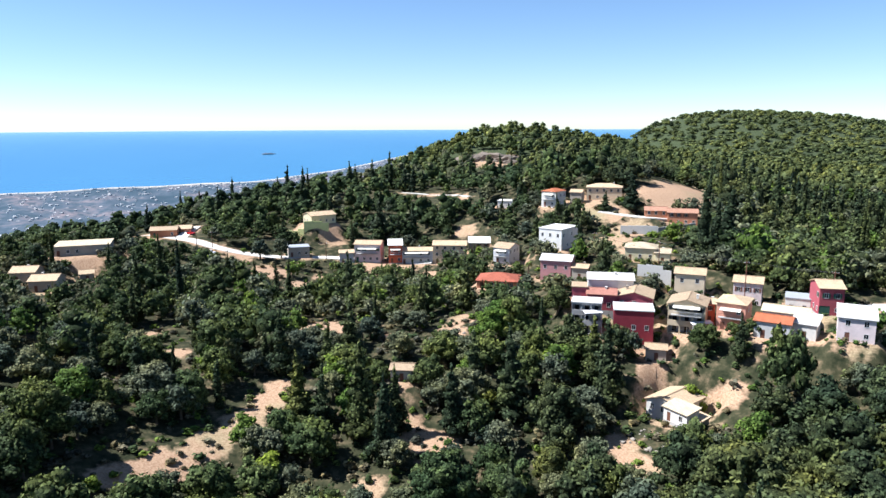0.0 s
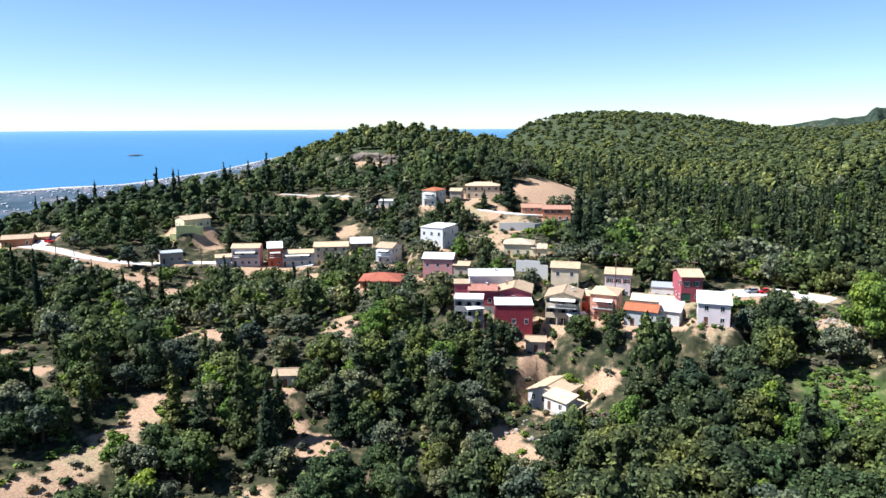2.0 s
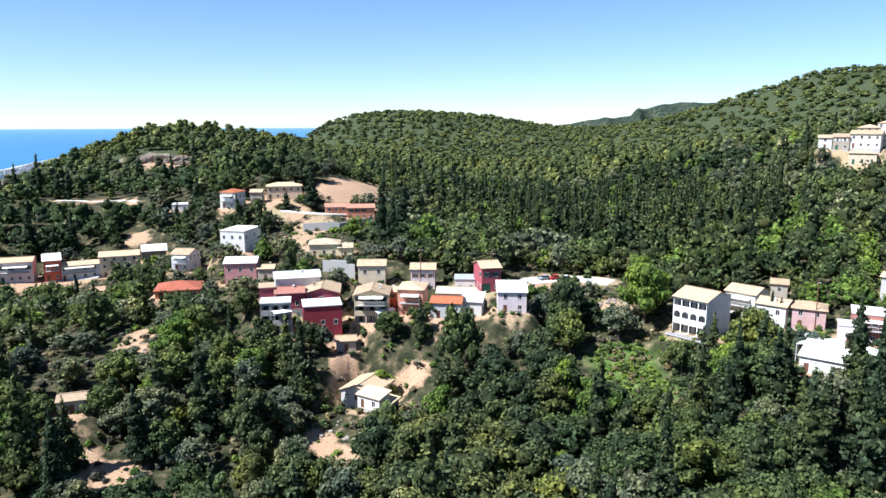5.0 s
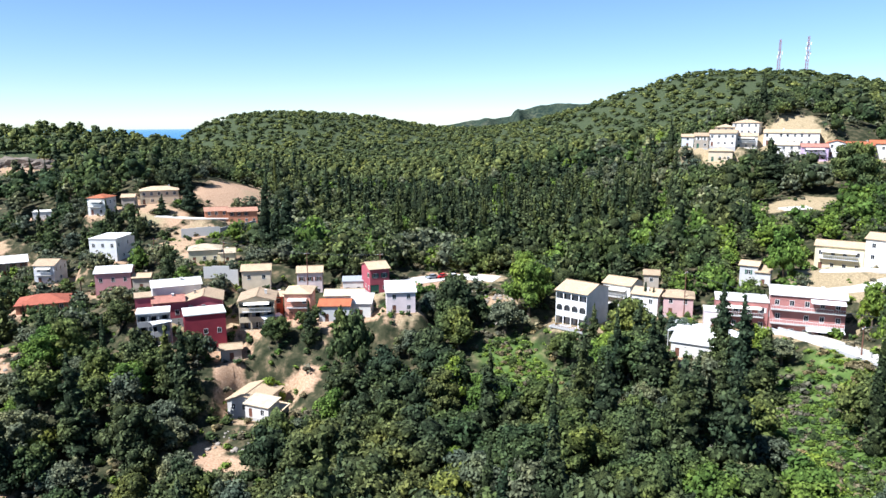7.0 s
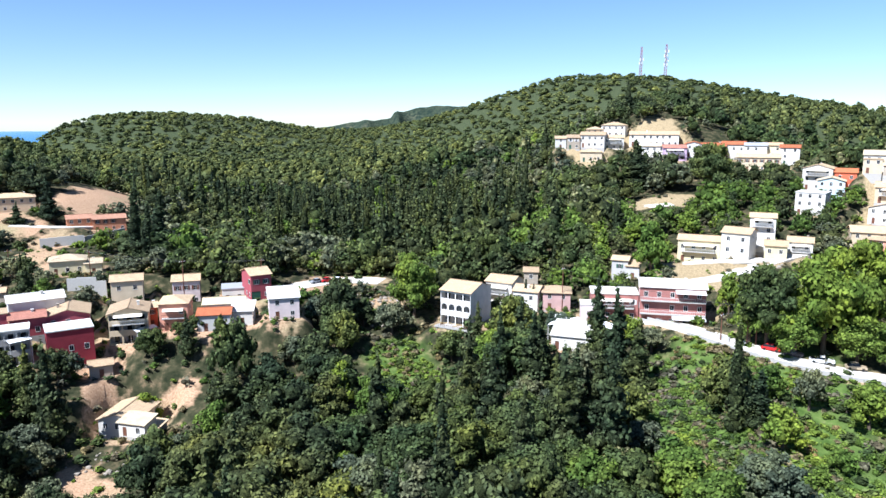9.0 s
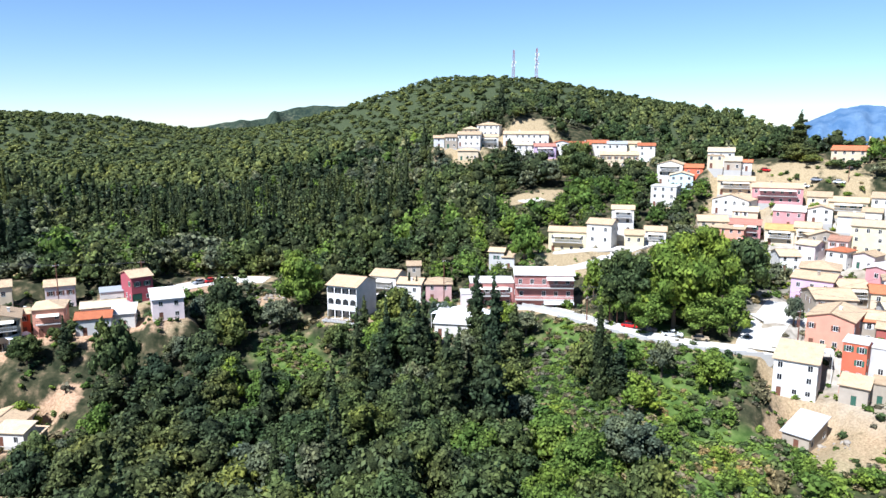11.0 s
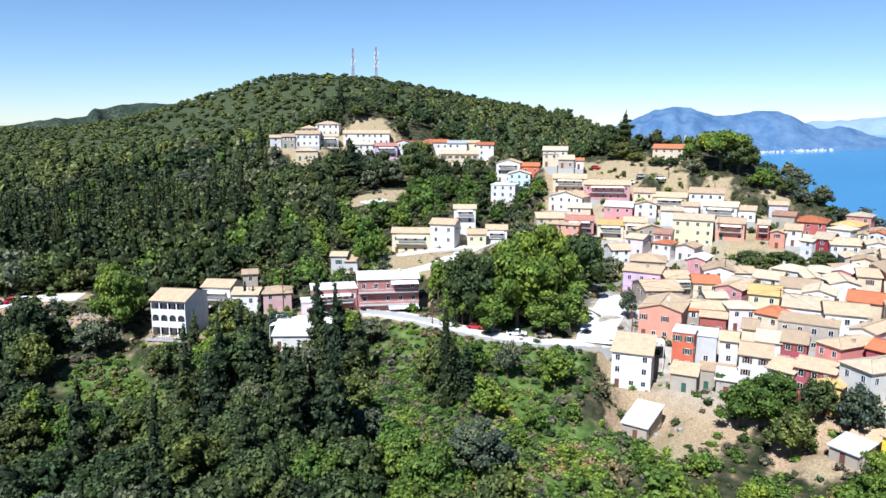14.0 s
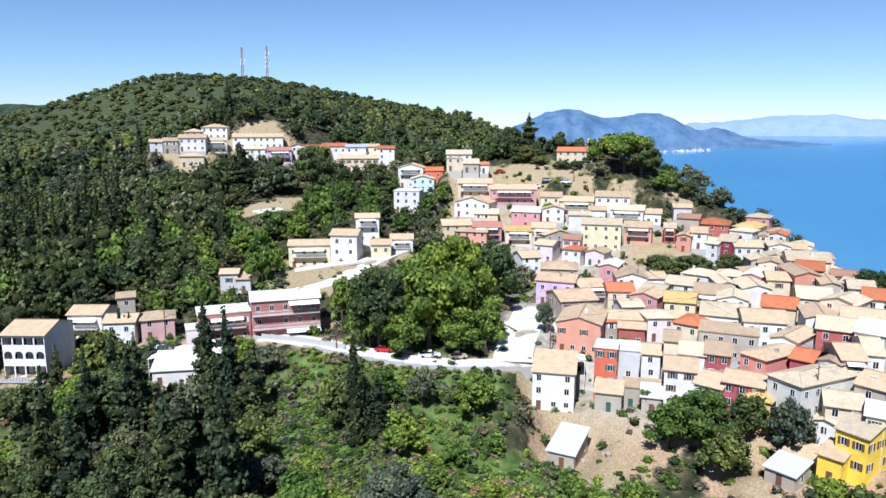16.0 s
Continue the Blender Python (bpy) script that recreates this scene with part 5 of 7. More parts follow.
def crown_arrays(lumps, cards, size, seed, up=0.25, core=0.88, cores=99, level=1):
    """Verts, triangle faces and material slots (0 leaf, 1 inner) of a crown of leaf sprays round a few lumps (x, y, z, rx, rz)."""
    rs = np.random.RandomState(seed)
    L = np.array(lumps, float)
    area = L[:, 3] * L[:, 4]
    pick = rs.choice(len(L), int(cards * 1.7), p=area / area.sum())
    d = rs.normal(size=(len(pick), 3))
    d[:, 2] += up
    d /= np.linalg.norm(d, axis=1)[:, None]
    rad = np.stack([L[pick, 3], L[pick, 3], L[pick, 4]], 1)
    p = L[pick, :3] + d * rad * rs.uniform(0.82, 1.12, (len(pick), 1))
    keep = np.ones(len(p), bool)
    for q in L:
        k = (((p - q[:3]) / np.array([q[3], q[3], q[4]])) ** 2).sum(1) < 0.6
        keep &= ~k
    p, d = p[keep][:cards], d[keep][:cards]
    n = d + rs.normal(scale=0.42, size=d.shape)
    n /= np.linalg.norm(n, axis=1)[:, None]
    a = np.cross(n, rs.normal(size=n.shape))
    a /= np.linalg.norm(a, axis=1)[:, None]
    b = np.cross(n, a)
    s = size * rs.uniform(0.6, 1.35, (len(p), 1))
    bend = n * s * 0.25
    quad = np.stack([p - a * s - bend, p - b * s * 0.62, p + a * s - bend, p + b * s * 0.62], 1)
    verts = [quad.reshape(-1, 3)]
    i = np.arange(len(p))[:, None] * 4
    faces = [np.concatenate([i + np.array([[0, 1, 3]]), i + np.array([[1, 2, 3]])])]
    slots = [np.zeros(2 * len(p), np.int32)]
    base = 4 * len(p)
    bv, bf = BALLS[level]
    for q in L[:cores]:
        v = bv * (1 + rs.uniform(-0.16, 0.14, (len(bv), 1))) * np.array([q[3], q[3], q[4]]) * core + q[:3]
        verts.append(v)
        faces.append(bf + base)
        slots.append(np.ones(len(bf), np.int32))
        base += len(v)
    return np.concatenate(verts), np.concatenate(faces), np.concatenate(slots)


def tri_mesh(name, verts, faces, slots, mats):
    me = bpy.data.meshes.new(name)
    me.vertices.add(len(verts))
    me.vertices.foreach_set("co", np.ascontiguousarray(verts, np.float32).ravel())
    me.loops.add(faces.size)
    me.loops.foreach_set("vertex_index", np.ascontiguousarray(faces, np.int32).ravel())
    me.polygons.add(len(faces))
    me.polygons.foreach_set("loop_start", np.arange(0, faces.size, 3, dtype=np.int32))
    me.polygons.foreach_set("material_index", slots)
    me.polygons.foreach_set("use_smooth", slots == 1)
    for mt in mats:
        me.materials.append(mt)
    me.update(calc_edges=True)
    return me


def round_lumps(seed, r, h, n, base):
    """Lumps of a broad crown of radius r and height h that begins base above the ground: a heart and many boughs round it."""
    rs = random.Random(seed)
    out = [(0, 0, base + h * 0.46, r * 0.66, h * 0.40), (rs.uniform(-0.25, 0.25) * r, rs.uniform(-0.25, 0.25) * r, base + h * 0.78, r * 0.42, h * 0.2)]
    for i in range(n):
        a = 2 * math.pi * (i * 0.382 + rs.uniform(-0.04, 0.04))
        up = (i + 0.5) / n
        q = r * (0.82 - 0.5 * up ** 1.6) * rs.uniform(0.78, 1.08)
        s = r * rs.uniform(0.2, 0.36)
        out.append((q * math.cos(a), q * math.sin(a), base + h * (0.2 + 0.66 * up) + rs.uniform(-0.08, 0.08) * h, s, s * rs.uniform(0.7, 1.0)))
    return out


def spire_lumps(seed, r, h, n, base, power=0.8):
    """Lumps of a narrow or conical crown."""
    rs = random.Random(seed)
    out = []
    for i in range(n):
        t = (i + 0.3) / n
        w = r * max(0.14, (1 - t) ** power) * rs.uniform(0.85, 1.1)
        out.append((rs.uniform(-0.12, 0.12) * r, rs.uniform(-0.12, 0.12) * r, base + h * t, w, h / n * 1.15))
    return out


def fir_lumps(seed, r, h, n, base):
    """A ragged conifer: tiers of side boughs on a cone."""
    rs = random.Random(seed)
    out = spire_lumps(seed, r * 0.72, h, 6, base, 0.85)
    for i in range(n):
        t = rs.random() ** 1.3 * 0.85
        a = rs.uniform(0, 6.28)
        q = r * (1 - t) * rs.uniform(0.55, 0.8)
        s = r * (0.2 + 0.26 * (1 - t))
        out.append((q * math.cos(a), q * math.sin(a), base + h * t + 0.3, s, s * 0.6))
    return out


def pine_lumps(seed, r, h, base):
    rs = random.Random(seed)
    out = [(0, 0, base + h * 0.5, r * 0.6, h * 0.42)]
    for i in range(7):
        a = i * 0.9 + rs.uniform(-0.2, 0.2)
        q = r * rs.uniform(0.5, 0.7)
        out.append((q * math.cos(a), q * math.sin(a), base + h * rs.uniform(0.3, 0.7), r * rs.uniform(0.3, 0.45), h * rs.uniform(0.22, 0.34)))
    return out


def trunk_mesh(seed, height, radius, limbs, reach):
    """A tapered, slightly bent trunk with limbs."""
    rs = random.Random(seed)
    bm = bmesh.new()

    def tube(path, r0, r1):
        rings = []
        for i, p in enumerate(path):
            r = r0 + (r1 - r0) * i / (len(path) - 1)
            rings.append([bm.verts.new((p[0] + r * math.cos(k * math.pi / 3), p[1] + r * math.sin(k * math.pi / 3), p[2])) for k in range(6)])
        for a, b in zip(rings, rings[1:]):
            for k in range(6):
                bm.faces.new((a[k], a[(k + 1) % 6], b[(k + 1) % 6], b[k]))

    bx, by = rs.uniform(-0.2, 0.2), rs.uniform(-0.2, 0.2)
    tube([(0, 0, -0.6), (bx * 0.4, by * 0.4, height * 0.4), (bx, by, height)], radius * 1.3, radius * 0.5)
    for i in range(limbs):
        a = 6.28 * i / limbs + rs.uniform(-0.4, 0.4)
        z = height * rs.uniform(0.45, 0.8)
        tube([(bx * 0.6, by * 0.6, z), (reach * 0.5 * math.cos(a), reach * 0.5 * math.sin(a), z + reach * 0.45), (reach * math.cos(a), reach * math.sin(a), z + reach * 0.8)], radius * 0.5, radius * 0.15)
    return bm_mesh("trunk", bm, BARK, True)


KINDS = {}


def kind_of_tree(name, leaf, lump_sets, near, mid, far, trunk, label, category):
    """near, mid, far: (number of sprays, spray size)."""
    made = {"label": label, "category": category, "near": [], "mid": [], "far": [], "great": [], "trunk": [], "leaf": leaf}
    for i, lumps in enumerate(lump_sets):
        v, f, s = crown_arrays(lumps, near[0], near[1], 11 * i + len(name), core=0.84)
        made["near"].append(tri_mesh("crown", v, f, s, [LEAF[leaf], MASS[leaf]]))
        if category == "tree" and name not in ("cypress", "maquis", "umbrella_pine"):
            fine = [(q[0] + u * q[3], q[1] + w * q[3], q[2] + 0.3 * q[3], q[3] * 0.62, q[4] * 0.62) for q in lumps[2:] for u, w in ((0.55, 0.2), (-0.4, 0.5), (-0.1, -0.55))]
            v, f, s = crown_arrays(lumps + fine, int(near[0] * 2.6), near[1] * 0.7, 13 * i + 2, core=0.84)
            made["great"].append(tri_mesh("crown", v, f, s, [LEAF[leaf], MASS[leaf]]))
        made["mid"].append(crown_arrays(lumps, mid[0], mid[1], 7 * i + 3, core=0.8, cores=14 if "con" in name else 9))
        made["far"].append(crown_arrays(lumps[:7] if category == "bush" or name in ("oak_tree", "maquis", "holm_oak", "olive_tree", "leafy_tree", "umbrella_pine") else lumps[:12], far[0], far[1], 5 * i + 1, core=0.88, cores=12 if "con" in name else 9 if "cyp" in name else (1 if category == "bush" else 4)))
        made["trunk"].append(trunk_mesh(i, *trunk))
    KINDS[name] = made


# all crowns are for a tree of unit scale = a usual tree of its kind
kind_of_tree("oak_tree", "oak", [round_lumps(s, 3.6, 5.6, 18, 1.0) for s in (1, 2, 3, 4)], (700, 0.26), (140, 0.38), (40, 0.62), (3.4, 0.22, 5, 2.0), "dense dark green oak tree on the slope", "tree")
kind_of_tree("holm_oak", "holm", [round_lumps(s, 3.7, 6.0, 20, 0.9) for s in (31, 32, 33)], (720, 0.26), (140, 0.39), (40, 0.62), (3.4, 0.22, 5, 2.0), "dark evergreen holm oak in the wood", "tree")
kind_of_tree("olive_tree", "olive", [round_lumps(s, 3.1, 4.2, 14, 1.1) for s in (5, 6, 7)], (640, 0.22), (130, 0.36), (36, 0.6), (2.6, 0.24, 4, 1.7), "grey-green olive tree in dry earth", "tree")
kind_of_tree("leafy_tree", "bright", [round_lumps(s, 3.0, 5.0, 14, 0.9) for s in (8, 9)], (660, 0.24), (130, 0.37), (36, 0.6), (3.0, 0.18, 4, 1.7), "fresh green leafy tree among dark ones", "tree")
kind_of_tree("cypress", "cypress", [spire_lumps(s, 1.35, 12.0, 9, 0.6, 0.55) for s in (10, 11)], (420, 0.2), (130, 0.3), (44, 0.5), (4.0, 0.16, 0, 0.5), "slender dark green cypress tree", "tree")
kind_of_tree("conifer", "pine", [fir_lumps(s, 3.1, 12.0, 20, 0.8) for s in (12, 13, 14)], (700, 0.29), (170, 0.4), (50, 0.62), (6.0, 0.2, 0, 0.5), "tall ragged dark green conifer", "tree")
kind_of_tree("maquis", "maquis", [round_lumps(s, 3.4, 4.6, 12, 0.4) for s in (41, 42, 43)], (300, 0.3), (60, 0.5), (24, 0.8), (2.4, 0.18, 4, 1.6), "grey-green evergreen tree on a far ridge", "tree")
kind_of_tree("bush", "oak", [round_lumps(s, 1.7, 2.3, 5, -0.2) for s in (15, 16, 17)], (160, 0.18), (44, 0.3), (16, 0.5), (1.0, 0.08, 3, 0.7), "low evergreen bush on the slope", "bush")
kind_of_tree("scrub", "bright", [round_lumps(s, 1.7, 1.9, 5, -0.3) for s in (18, 19)], (160, 0.18), (44, 0.3), (16, 0.5), (0.8, 0.06, 3, 0.7), "light green scrub on the slope", "bush")
kind_of_tree("dry_bush", "dry", [round_lumps(s, 1.8, 2.2, 5, -0.2) for s in (20, 21)], (220, 0.16), (60, 0.26), (16, 0.5), (1.0, 0.08, 4, 0.8), "leafless greyish bush on dry earth", "bush")
kind_of_tree("umbrella_pine", "bright", [pine_lumps(s, 6.5, 6.5, 5.0) for s in (22, 23)], (1300, 0.34), (200, 0.6), (60, 1.0), (6.5, 0.35, 5, 3.0), "broad umbrella pine with light green crown", "tree")

COUNT = {}


def tree(name, x, y, scale=1.0, tall=1.0, z=None, turn=None, tip=None):
    made = KINDS[name]
    i = COUNT[name] = COUNT.get(name, -1) + 1
    k = i % len(made["near"])
    z = land1(x, y) if z is None else z
    turn = (i * 137.5) % 360 if turn is None else turn
    top = put(name, made["trunk"][k], None, pose(x, y, z - 0.1, 0, 0, turn) @ Matrix.Diagonal((scale, scale, scale * tall, 1)))
    put("crown", (made["great"] if scale > 2.0 and made["great"] else made["near"])[k], top)
    return tagged(top, made["label"], made["category"], "trees of the hillside")


hs = np.array(HOUSES)


def open_to_trees(x, y, reach):
    """False in and close before a house, in a clearing or on a road; reach: the room that the crown wants."""
    dx, dy = x - hs[:, 0], y - hs[:, 1]
    a = np.radians(hs[:, 3])
    u, v = np.abs(dx * np.cos(a) + dy * np.sin(a)), -dx * np.sin(a) + dy * np.cos(a)
    if np.any((u < hs[:, 4] / 2 + reach * 0.8) & (v > -hs[:, 5] / 2 - reach * 0.9) & (v < hs[:, 5] / 2 + reach * 0.8)):
        return False
    # the terrace before a house is kept open, downhill towards the valley
    r = np.hypot(hs[:, 0], hs[:, 1])
    ux, uy = -hs[:, 0] / r, -hs[:, 1] / r
    along, across = dx * ux + dy * uy, np.abs(dx * uy - dy * ux)
    if np.any((along > 0) & (along < 2 + 0.9 * reach) & (across < hs[:, 4] / 2 + reach * 0.5)):
        return False
    for cx, cy, cr in CLEAR if reach > 0 else ():
        if (x - cx) ** 2 + (y - cy) ** 2 < (cr + reach * 0.6) ** 2:
            return False
    return True


# what looks out over the valley: houses and roads, as azimuth, half width, distance and the slope down to their ground floors
outlook = [(math.atan2(x, y), (0.5 * max(w, d * 0.7)) / math.hypot(x, y), math.hypot(x, y), (z + (0.3 if math.hypot(x, y) < 290 else 0.6) * h - 120) / math.hypot(x, y)) for x, y, z, head, w, d, h in HOUSES]
outlook += [(math.atan2(p[0], p[1]), 2.6 / np.hypot(*p), np.hypot(*p), (zz - 0.3 - 120) / np.hypot(*p)) for q, zq, width, label in LANES for p, zz in zip(q, zq)]
lay = land([c[0] for c in CLEAR], [c[1] for c in CLEAR])
outlook += [(math.atan2(x, y), 0.6 * r / math.hypot(x, y), math.hypot(x, y), (z + 1.2 - 120) / math.hypot(x, y)) for (x, y, r), z in zip(CLEAR, lay) if math.hypot(x, y) < 330]
outlook = np.array(outlook)


def headroom(x, y, z, reach):
    """How tall a tree may grow here without standing in the view of a house or road above it."""
    r, a = math.hypot(x, y), math.atan2(x, y)
    o = outlook[(outlook[:, 2] > r + 1) & (np.abs(outlook[:, 0] - a) < outlook[:, 1] + 0.7 * reach / r)]
    return 99.0 if not len(o) else float((120 + o[:, 3] * r).min() - z)


def wood_kind(rs, x, y):
    """Which tree grows where."""
    r, az = math.hypot(x, y), math.degrees(math.atan2(x, y))
    q = rs.random()
    patch = noise.noise(Vector((x * 0.012, y * 0.012, 5.0)))
    if r < 138 and 73 < az < 98:
        return "scrub" if q < 0.45 else ("bush" if q < 0.7 else ("dry_bush" if q < 0.85 else "leafy_tree"))
    if r < 126 and -11 < az < 5:
        return "maquis" if q < 0.7 else "olive_tree"
    if az > 86 and r > 235:
        return "olive_tree" if q < 0.4 else "bush"
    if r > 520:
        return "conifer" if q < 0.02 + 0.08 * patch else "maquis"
    if r > 255 and 18 < az < 52:
        if patch < -0.02 or az < 25:
            return "olive_tree" if q < 0.3 else ("maquis" if q < 0.6 else ("conifer" if q < 0.66 else ("leafy_tree" if q > 0.96 else "oak_tree")))
        return "conifer" if q < 0.36 + 0.5 * patch else ("cypress" if q < 0.5 + 0.4 * patch else ("oak_tree" if q < 0.93 else "leafy_tree"))
    if r > 300:
        return "conifer" if q < 0.06 + 0.2 * patch else ("maquis" if r > 430 and q < 0.5 else ("oak_tree" if q < 0.8 else "olive_tree"))
    if az < 22:
        return "conifer" if q < 0.07 + 0.1 * patch else ("cypress" if q < 0.10 else ("olive_tree" if q < 0.52 else ("oak_tree" if q < 0.92 else "leafy_tree")))
    if 34 < az < 62 and r < 185:
        return "conifer" if q < 0.16 + 0.5 * patch else ("cypress" if 0.5 < q < 0.53 else ("olive_tree" if 0.7 < q < 0.84 else ("oak_tree" if q < 0.84 else "leafy_tree")))
    if az < 55:
        return "conifer" if q < 0.10 + 0.1 * patch else ("oak_tree" if q < 0.76 else ("olive_tree" if q < 0.9 else "leafy_tree"))
    return "conifer" if q < 0.04 + 0.1 * patch else ("oak_tree" if q < 0.36 else ("leafy_tree" if q < 0.82 else "olive_tree"))


# trees that stand out
tree("cypress", 81.1, 229.3, 2.43, 0.86)
clearing(81, 229, 2.5)
tree("cypress", 92.7, 239.9, 3.14, 0.58)
clearing(93, 240, 3.2)
tree("cypress", 86.8, 234.6, 2.08, 0.76)
clearing(87, 235, 2.1)
tree("conifer", 74.5, 300.1, 1.59, 0.81)
clearing(75, 300, 3.5)
tree("conifer", 63.2, 299.6, 1.18, 0.54)
clearing(63, 300, 2.6)
tree("cypress", 120.7, 338.3, 0.99, 1.36)
clearing(121, 338, 1.0)
tree("cypress", 129.6, 350.0, 1.02, 1.59)
clearing(130, 350, 1.0)
tree("cypress", 158.6, 408.5, 1.44, 1.23)
clearing(159, 408, 1.5)
tree("cypress", 134.7, 357.7, 0.94, 1.43)
clearing(135, 358, 1.0)
tree("cypress", -89.4, 224.9, 1.36, 1.34)
clearing(-89, 225, 1.4)
tree("cypress", -56.0, 159.5, 1.19, 0.79)
clearing(-56, 159, 1.2)
tree("cypress", -70.8, 170.9, 0.64, 1.06)
clearing(-71, 171, 0.6)
tree("conifer", -63.6, 165.2, 0.72, 0.85)
clearing(-64, 165, 1.6)
tree("conifer", -36.3, 156.9, 1.48, 0.83)
clearing(-36, 157, 3.2)
tree("conifer", -30.6, 155.0, 1.10, 1.02)
clearing(-31, 155, 2.4)
tree("conifer", -21.2, 152.5, 1.60, 1.08)
clearing(-21, 153, 3.5)
tree("conifer", -13.5, 153.4, 1.08, 1.17)
clearing(-13, 153, 2.3)
tree("conifer", -27.3, 178.9, 1.62, 0.81)
clearing(-27, 179, 3.5)
tree("conifer", -0.5, 153.0, 1.16, 1.13)
clearing(-1, 153, 2.5)
tree("cypress", -49.6, 178.2, 1.18, 0.62)
clearing(-50, 178, 1.2)
tree("cypress", -40.3, 241.7, 1.24, 0.63)
clearing(-40, 242, 1.3)
tree("cypress", 126.0, 55.4, 1.72, 0.96)
clearing(126, 55, 1.7)
tree("cypress", 131.4, 53.1, 2.01, 0.39)
clearing(131, 53, 2.0)
tree("conifer", 128.7, 54.2, 1.01, 0.66)
clearing(129, 54, 2.2)
tree("conifer", 131.4, 84.6, 1.75, 1.01)
clearing(131, 85, 3.8)
tree("conifer", 136.3, 93.4, 1.17, 1.29)
clearing(136, 93, 2.5)
tree("conifer", 132.1, 79.7, 1.55, 0.80)
clearing(132, 80, 3.4)
tree("cypress", 126.8, 80.7, 1.21, 0.61)
clearing(127, 81, 1.2)
tree("cypress", 118.9, 83.3, 1.09, 0.76)
clearing(119, 83, 1.1)
tree("oak_tree", 159.5, 63.7, 2.26, 1.23)
clearing(159, 64, 5.7)
tree("leafy_tree", 163.6, 53.1, 3.1, 1.25)
clearing(164, 53, 7.0)
tree("leafy_tree", 173.7, 47.0, 2.75, 1.35)
clearing(172, 44, 6.6)
tree("oak_tree", 195.5, 45.5, 2.0, 1.4)
clearing(196, 46, 5.0)
tree("leafy_tree", 163.7, 46.4, 2.01, 0.87)
clearing(164, 46, 4.4)
tree("leafy_tree", 158.9, 57.3, 2.12, 0.87)
clearing(159, 57, 4.6)
tree("leafy_tree", 158.1, 67.1, 1.67, 1.27)
clearing(158, 67, 3.6)
tree("leafy_tree", 169.6, 41.2, 1.8, 1.05)
clearing(170, 40, 4.2)
tree("leafy_tree", 129.0, 150.4, 2.52, 1.22)
clearing(129, 150, 5.5)
tree("leafy_tree", 189.0, 111.3, 1.84, 1.51)
clearing(189, 111, 4.0)
tree("cypress", 152.1, 128.6, 0.94, 0.82)
clearing(152, 129, 1.0)
tree("cypress", 152.7, 126.3, 0.82, 0.81)
clearing(153, 126, 0.8)
tree("olive_tree", 140.3, 47.1, 1.03, 1.55)
clearing(140, 47, 2.3)
tree("leafy_tree", 169.7, 77.6, 1.15, 1.57)
clearing(170, 78, 2.5)
tree("oak_tree", 179.4, 125.9, 1.54, 0.75)
clearing(179, 126, 3.9)
tree("umbrella_pine", 307.7, 18.0, 1.59, 0.87)
clearing(308, 18, 7.4)
tree("oak_tree", 306.9, 11.4, 2.13, 0.97)
clearing(307, 11, 5.4)
tree("conifer", 314.4, 57.8, 2.34, 0.62)
clearing(314, 58, 5.1)
tree("oak_tree", 319.9, 66.2, 1.58, 1.27)
clearing(320, 66, 4.0)
tree("leafy_tree", 315.8, 31.0, 1.40, 1.12)
clearing(316, 31, 3.0)
tree("oak_tree", 311.8, 60.9, 1.14, 0.53)
clearing(312, 61, 2.9)
tree("oak_tree", 310.2, 52.3, 1.12, 0.53)
clearing(310, 52, 2.8)
tree("oak_tree", 307.6, 42.6, 1.11, 0.50)
clearing(308, 43, 2.8)
tree("oak_tree", 307.2, 36.9, 0.98, 0.53)
clearing(307, 37, 2.5)
tree("leafy_tree", 275.1, 43.4, 0.95, 1.55)
clearing(275, 43, 2.1)
tree("leafy_tree", 297.0, 1.5, 1.82, 0.76)
clearing(297, 2, 3.9)
tree("oak_tree", 297.8, -5.7, 1.26, 0.79)
clearing(298, -6, 3.2)
tree("oak_tree", 289.2, -15.5, 1.10, 0.84)
clearing(289, -16, 2.8)
tree("oak_tree", 244.7, -6.8, 2.07, 0.51)
clearing(245, -7, 5.2)
tree("oak_tree", 245.0, 3.3, 1.56, 0.68)
clearing(245, 3, 3.9)
tree("oak_tree", 247.9, -17.6, 1.16, 0.77)
clearing(248, -18, 2.9)
tree("oak_tree", 271.9, -1.8, 0.86, 0.75)
clearing(272, -2, 2.2)
tree("leafy_tree", 145.6, -4.7, 2.22, 0.91)
clearing(146, -5, 4.8)
tree("leafy_tree", 146.9, 0.3, 1.68, 0.97)
clearing(147, 0, 3.6)
tree("oak_tree", 138.2, -9.0, 1.34, 1.09)
clearing(138, -9, 3.4)
tree("olive_tree", 143.7, -19.4, 1.57, 1.26)
clearing(144, -19, 3.5)
tree("oak_tree", 145.8, -12.8, 1.12, 1.12)
clearing(146, -13, 2.8)
tree("olive_tree", 184.1, 30.0, 0.89, 1.66)
clearing(184, 30, 2.0)
tree("olive_tree", 263.9, -34.4, 1.40, 0.70)
clearing(264, -34, 3.1)
tree("leafy_tree", 190.2, -19.8, 0.71, 0.54)
clearing(190, -20, 1.5)
tree("leafy_tree", 56.3, 161.5, 1.35, 1.09)
clearing(56, 161, 2.9)
tree("olive_tree", -80.0, 287.1, 1.43, 1.10)
clearing(-80, 287, 3.2)
tree("olive_tree", -72.6, 292.1, 1.21, 1.35)
clearing(-73, 292, 2.7)
tree("oak_tree", 73.7, 170.8, 0.7, 1.0)
clearing(74, 171, 2.7)
tree("oak_tree", 70.2, 174.6, 0.6, 0.9)
clearing(70, 177, 2.4)
tree("conifer", 143.3, 318.4, 1.53, 1.35)
clearing(143, 318, 3.3)
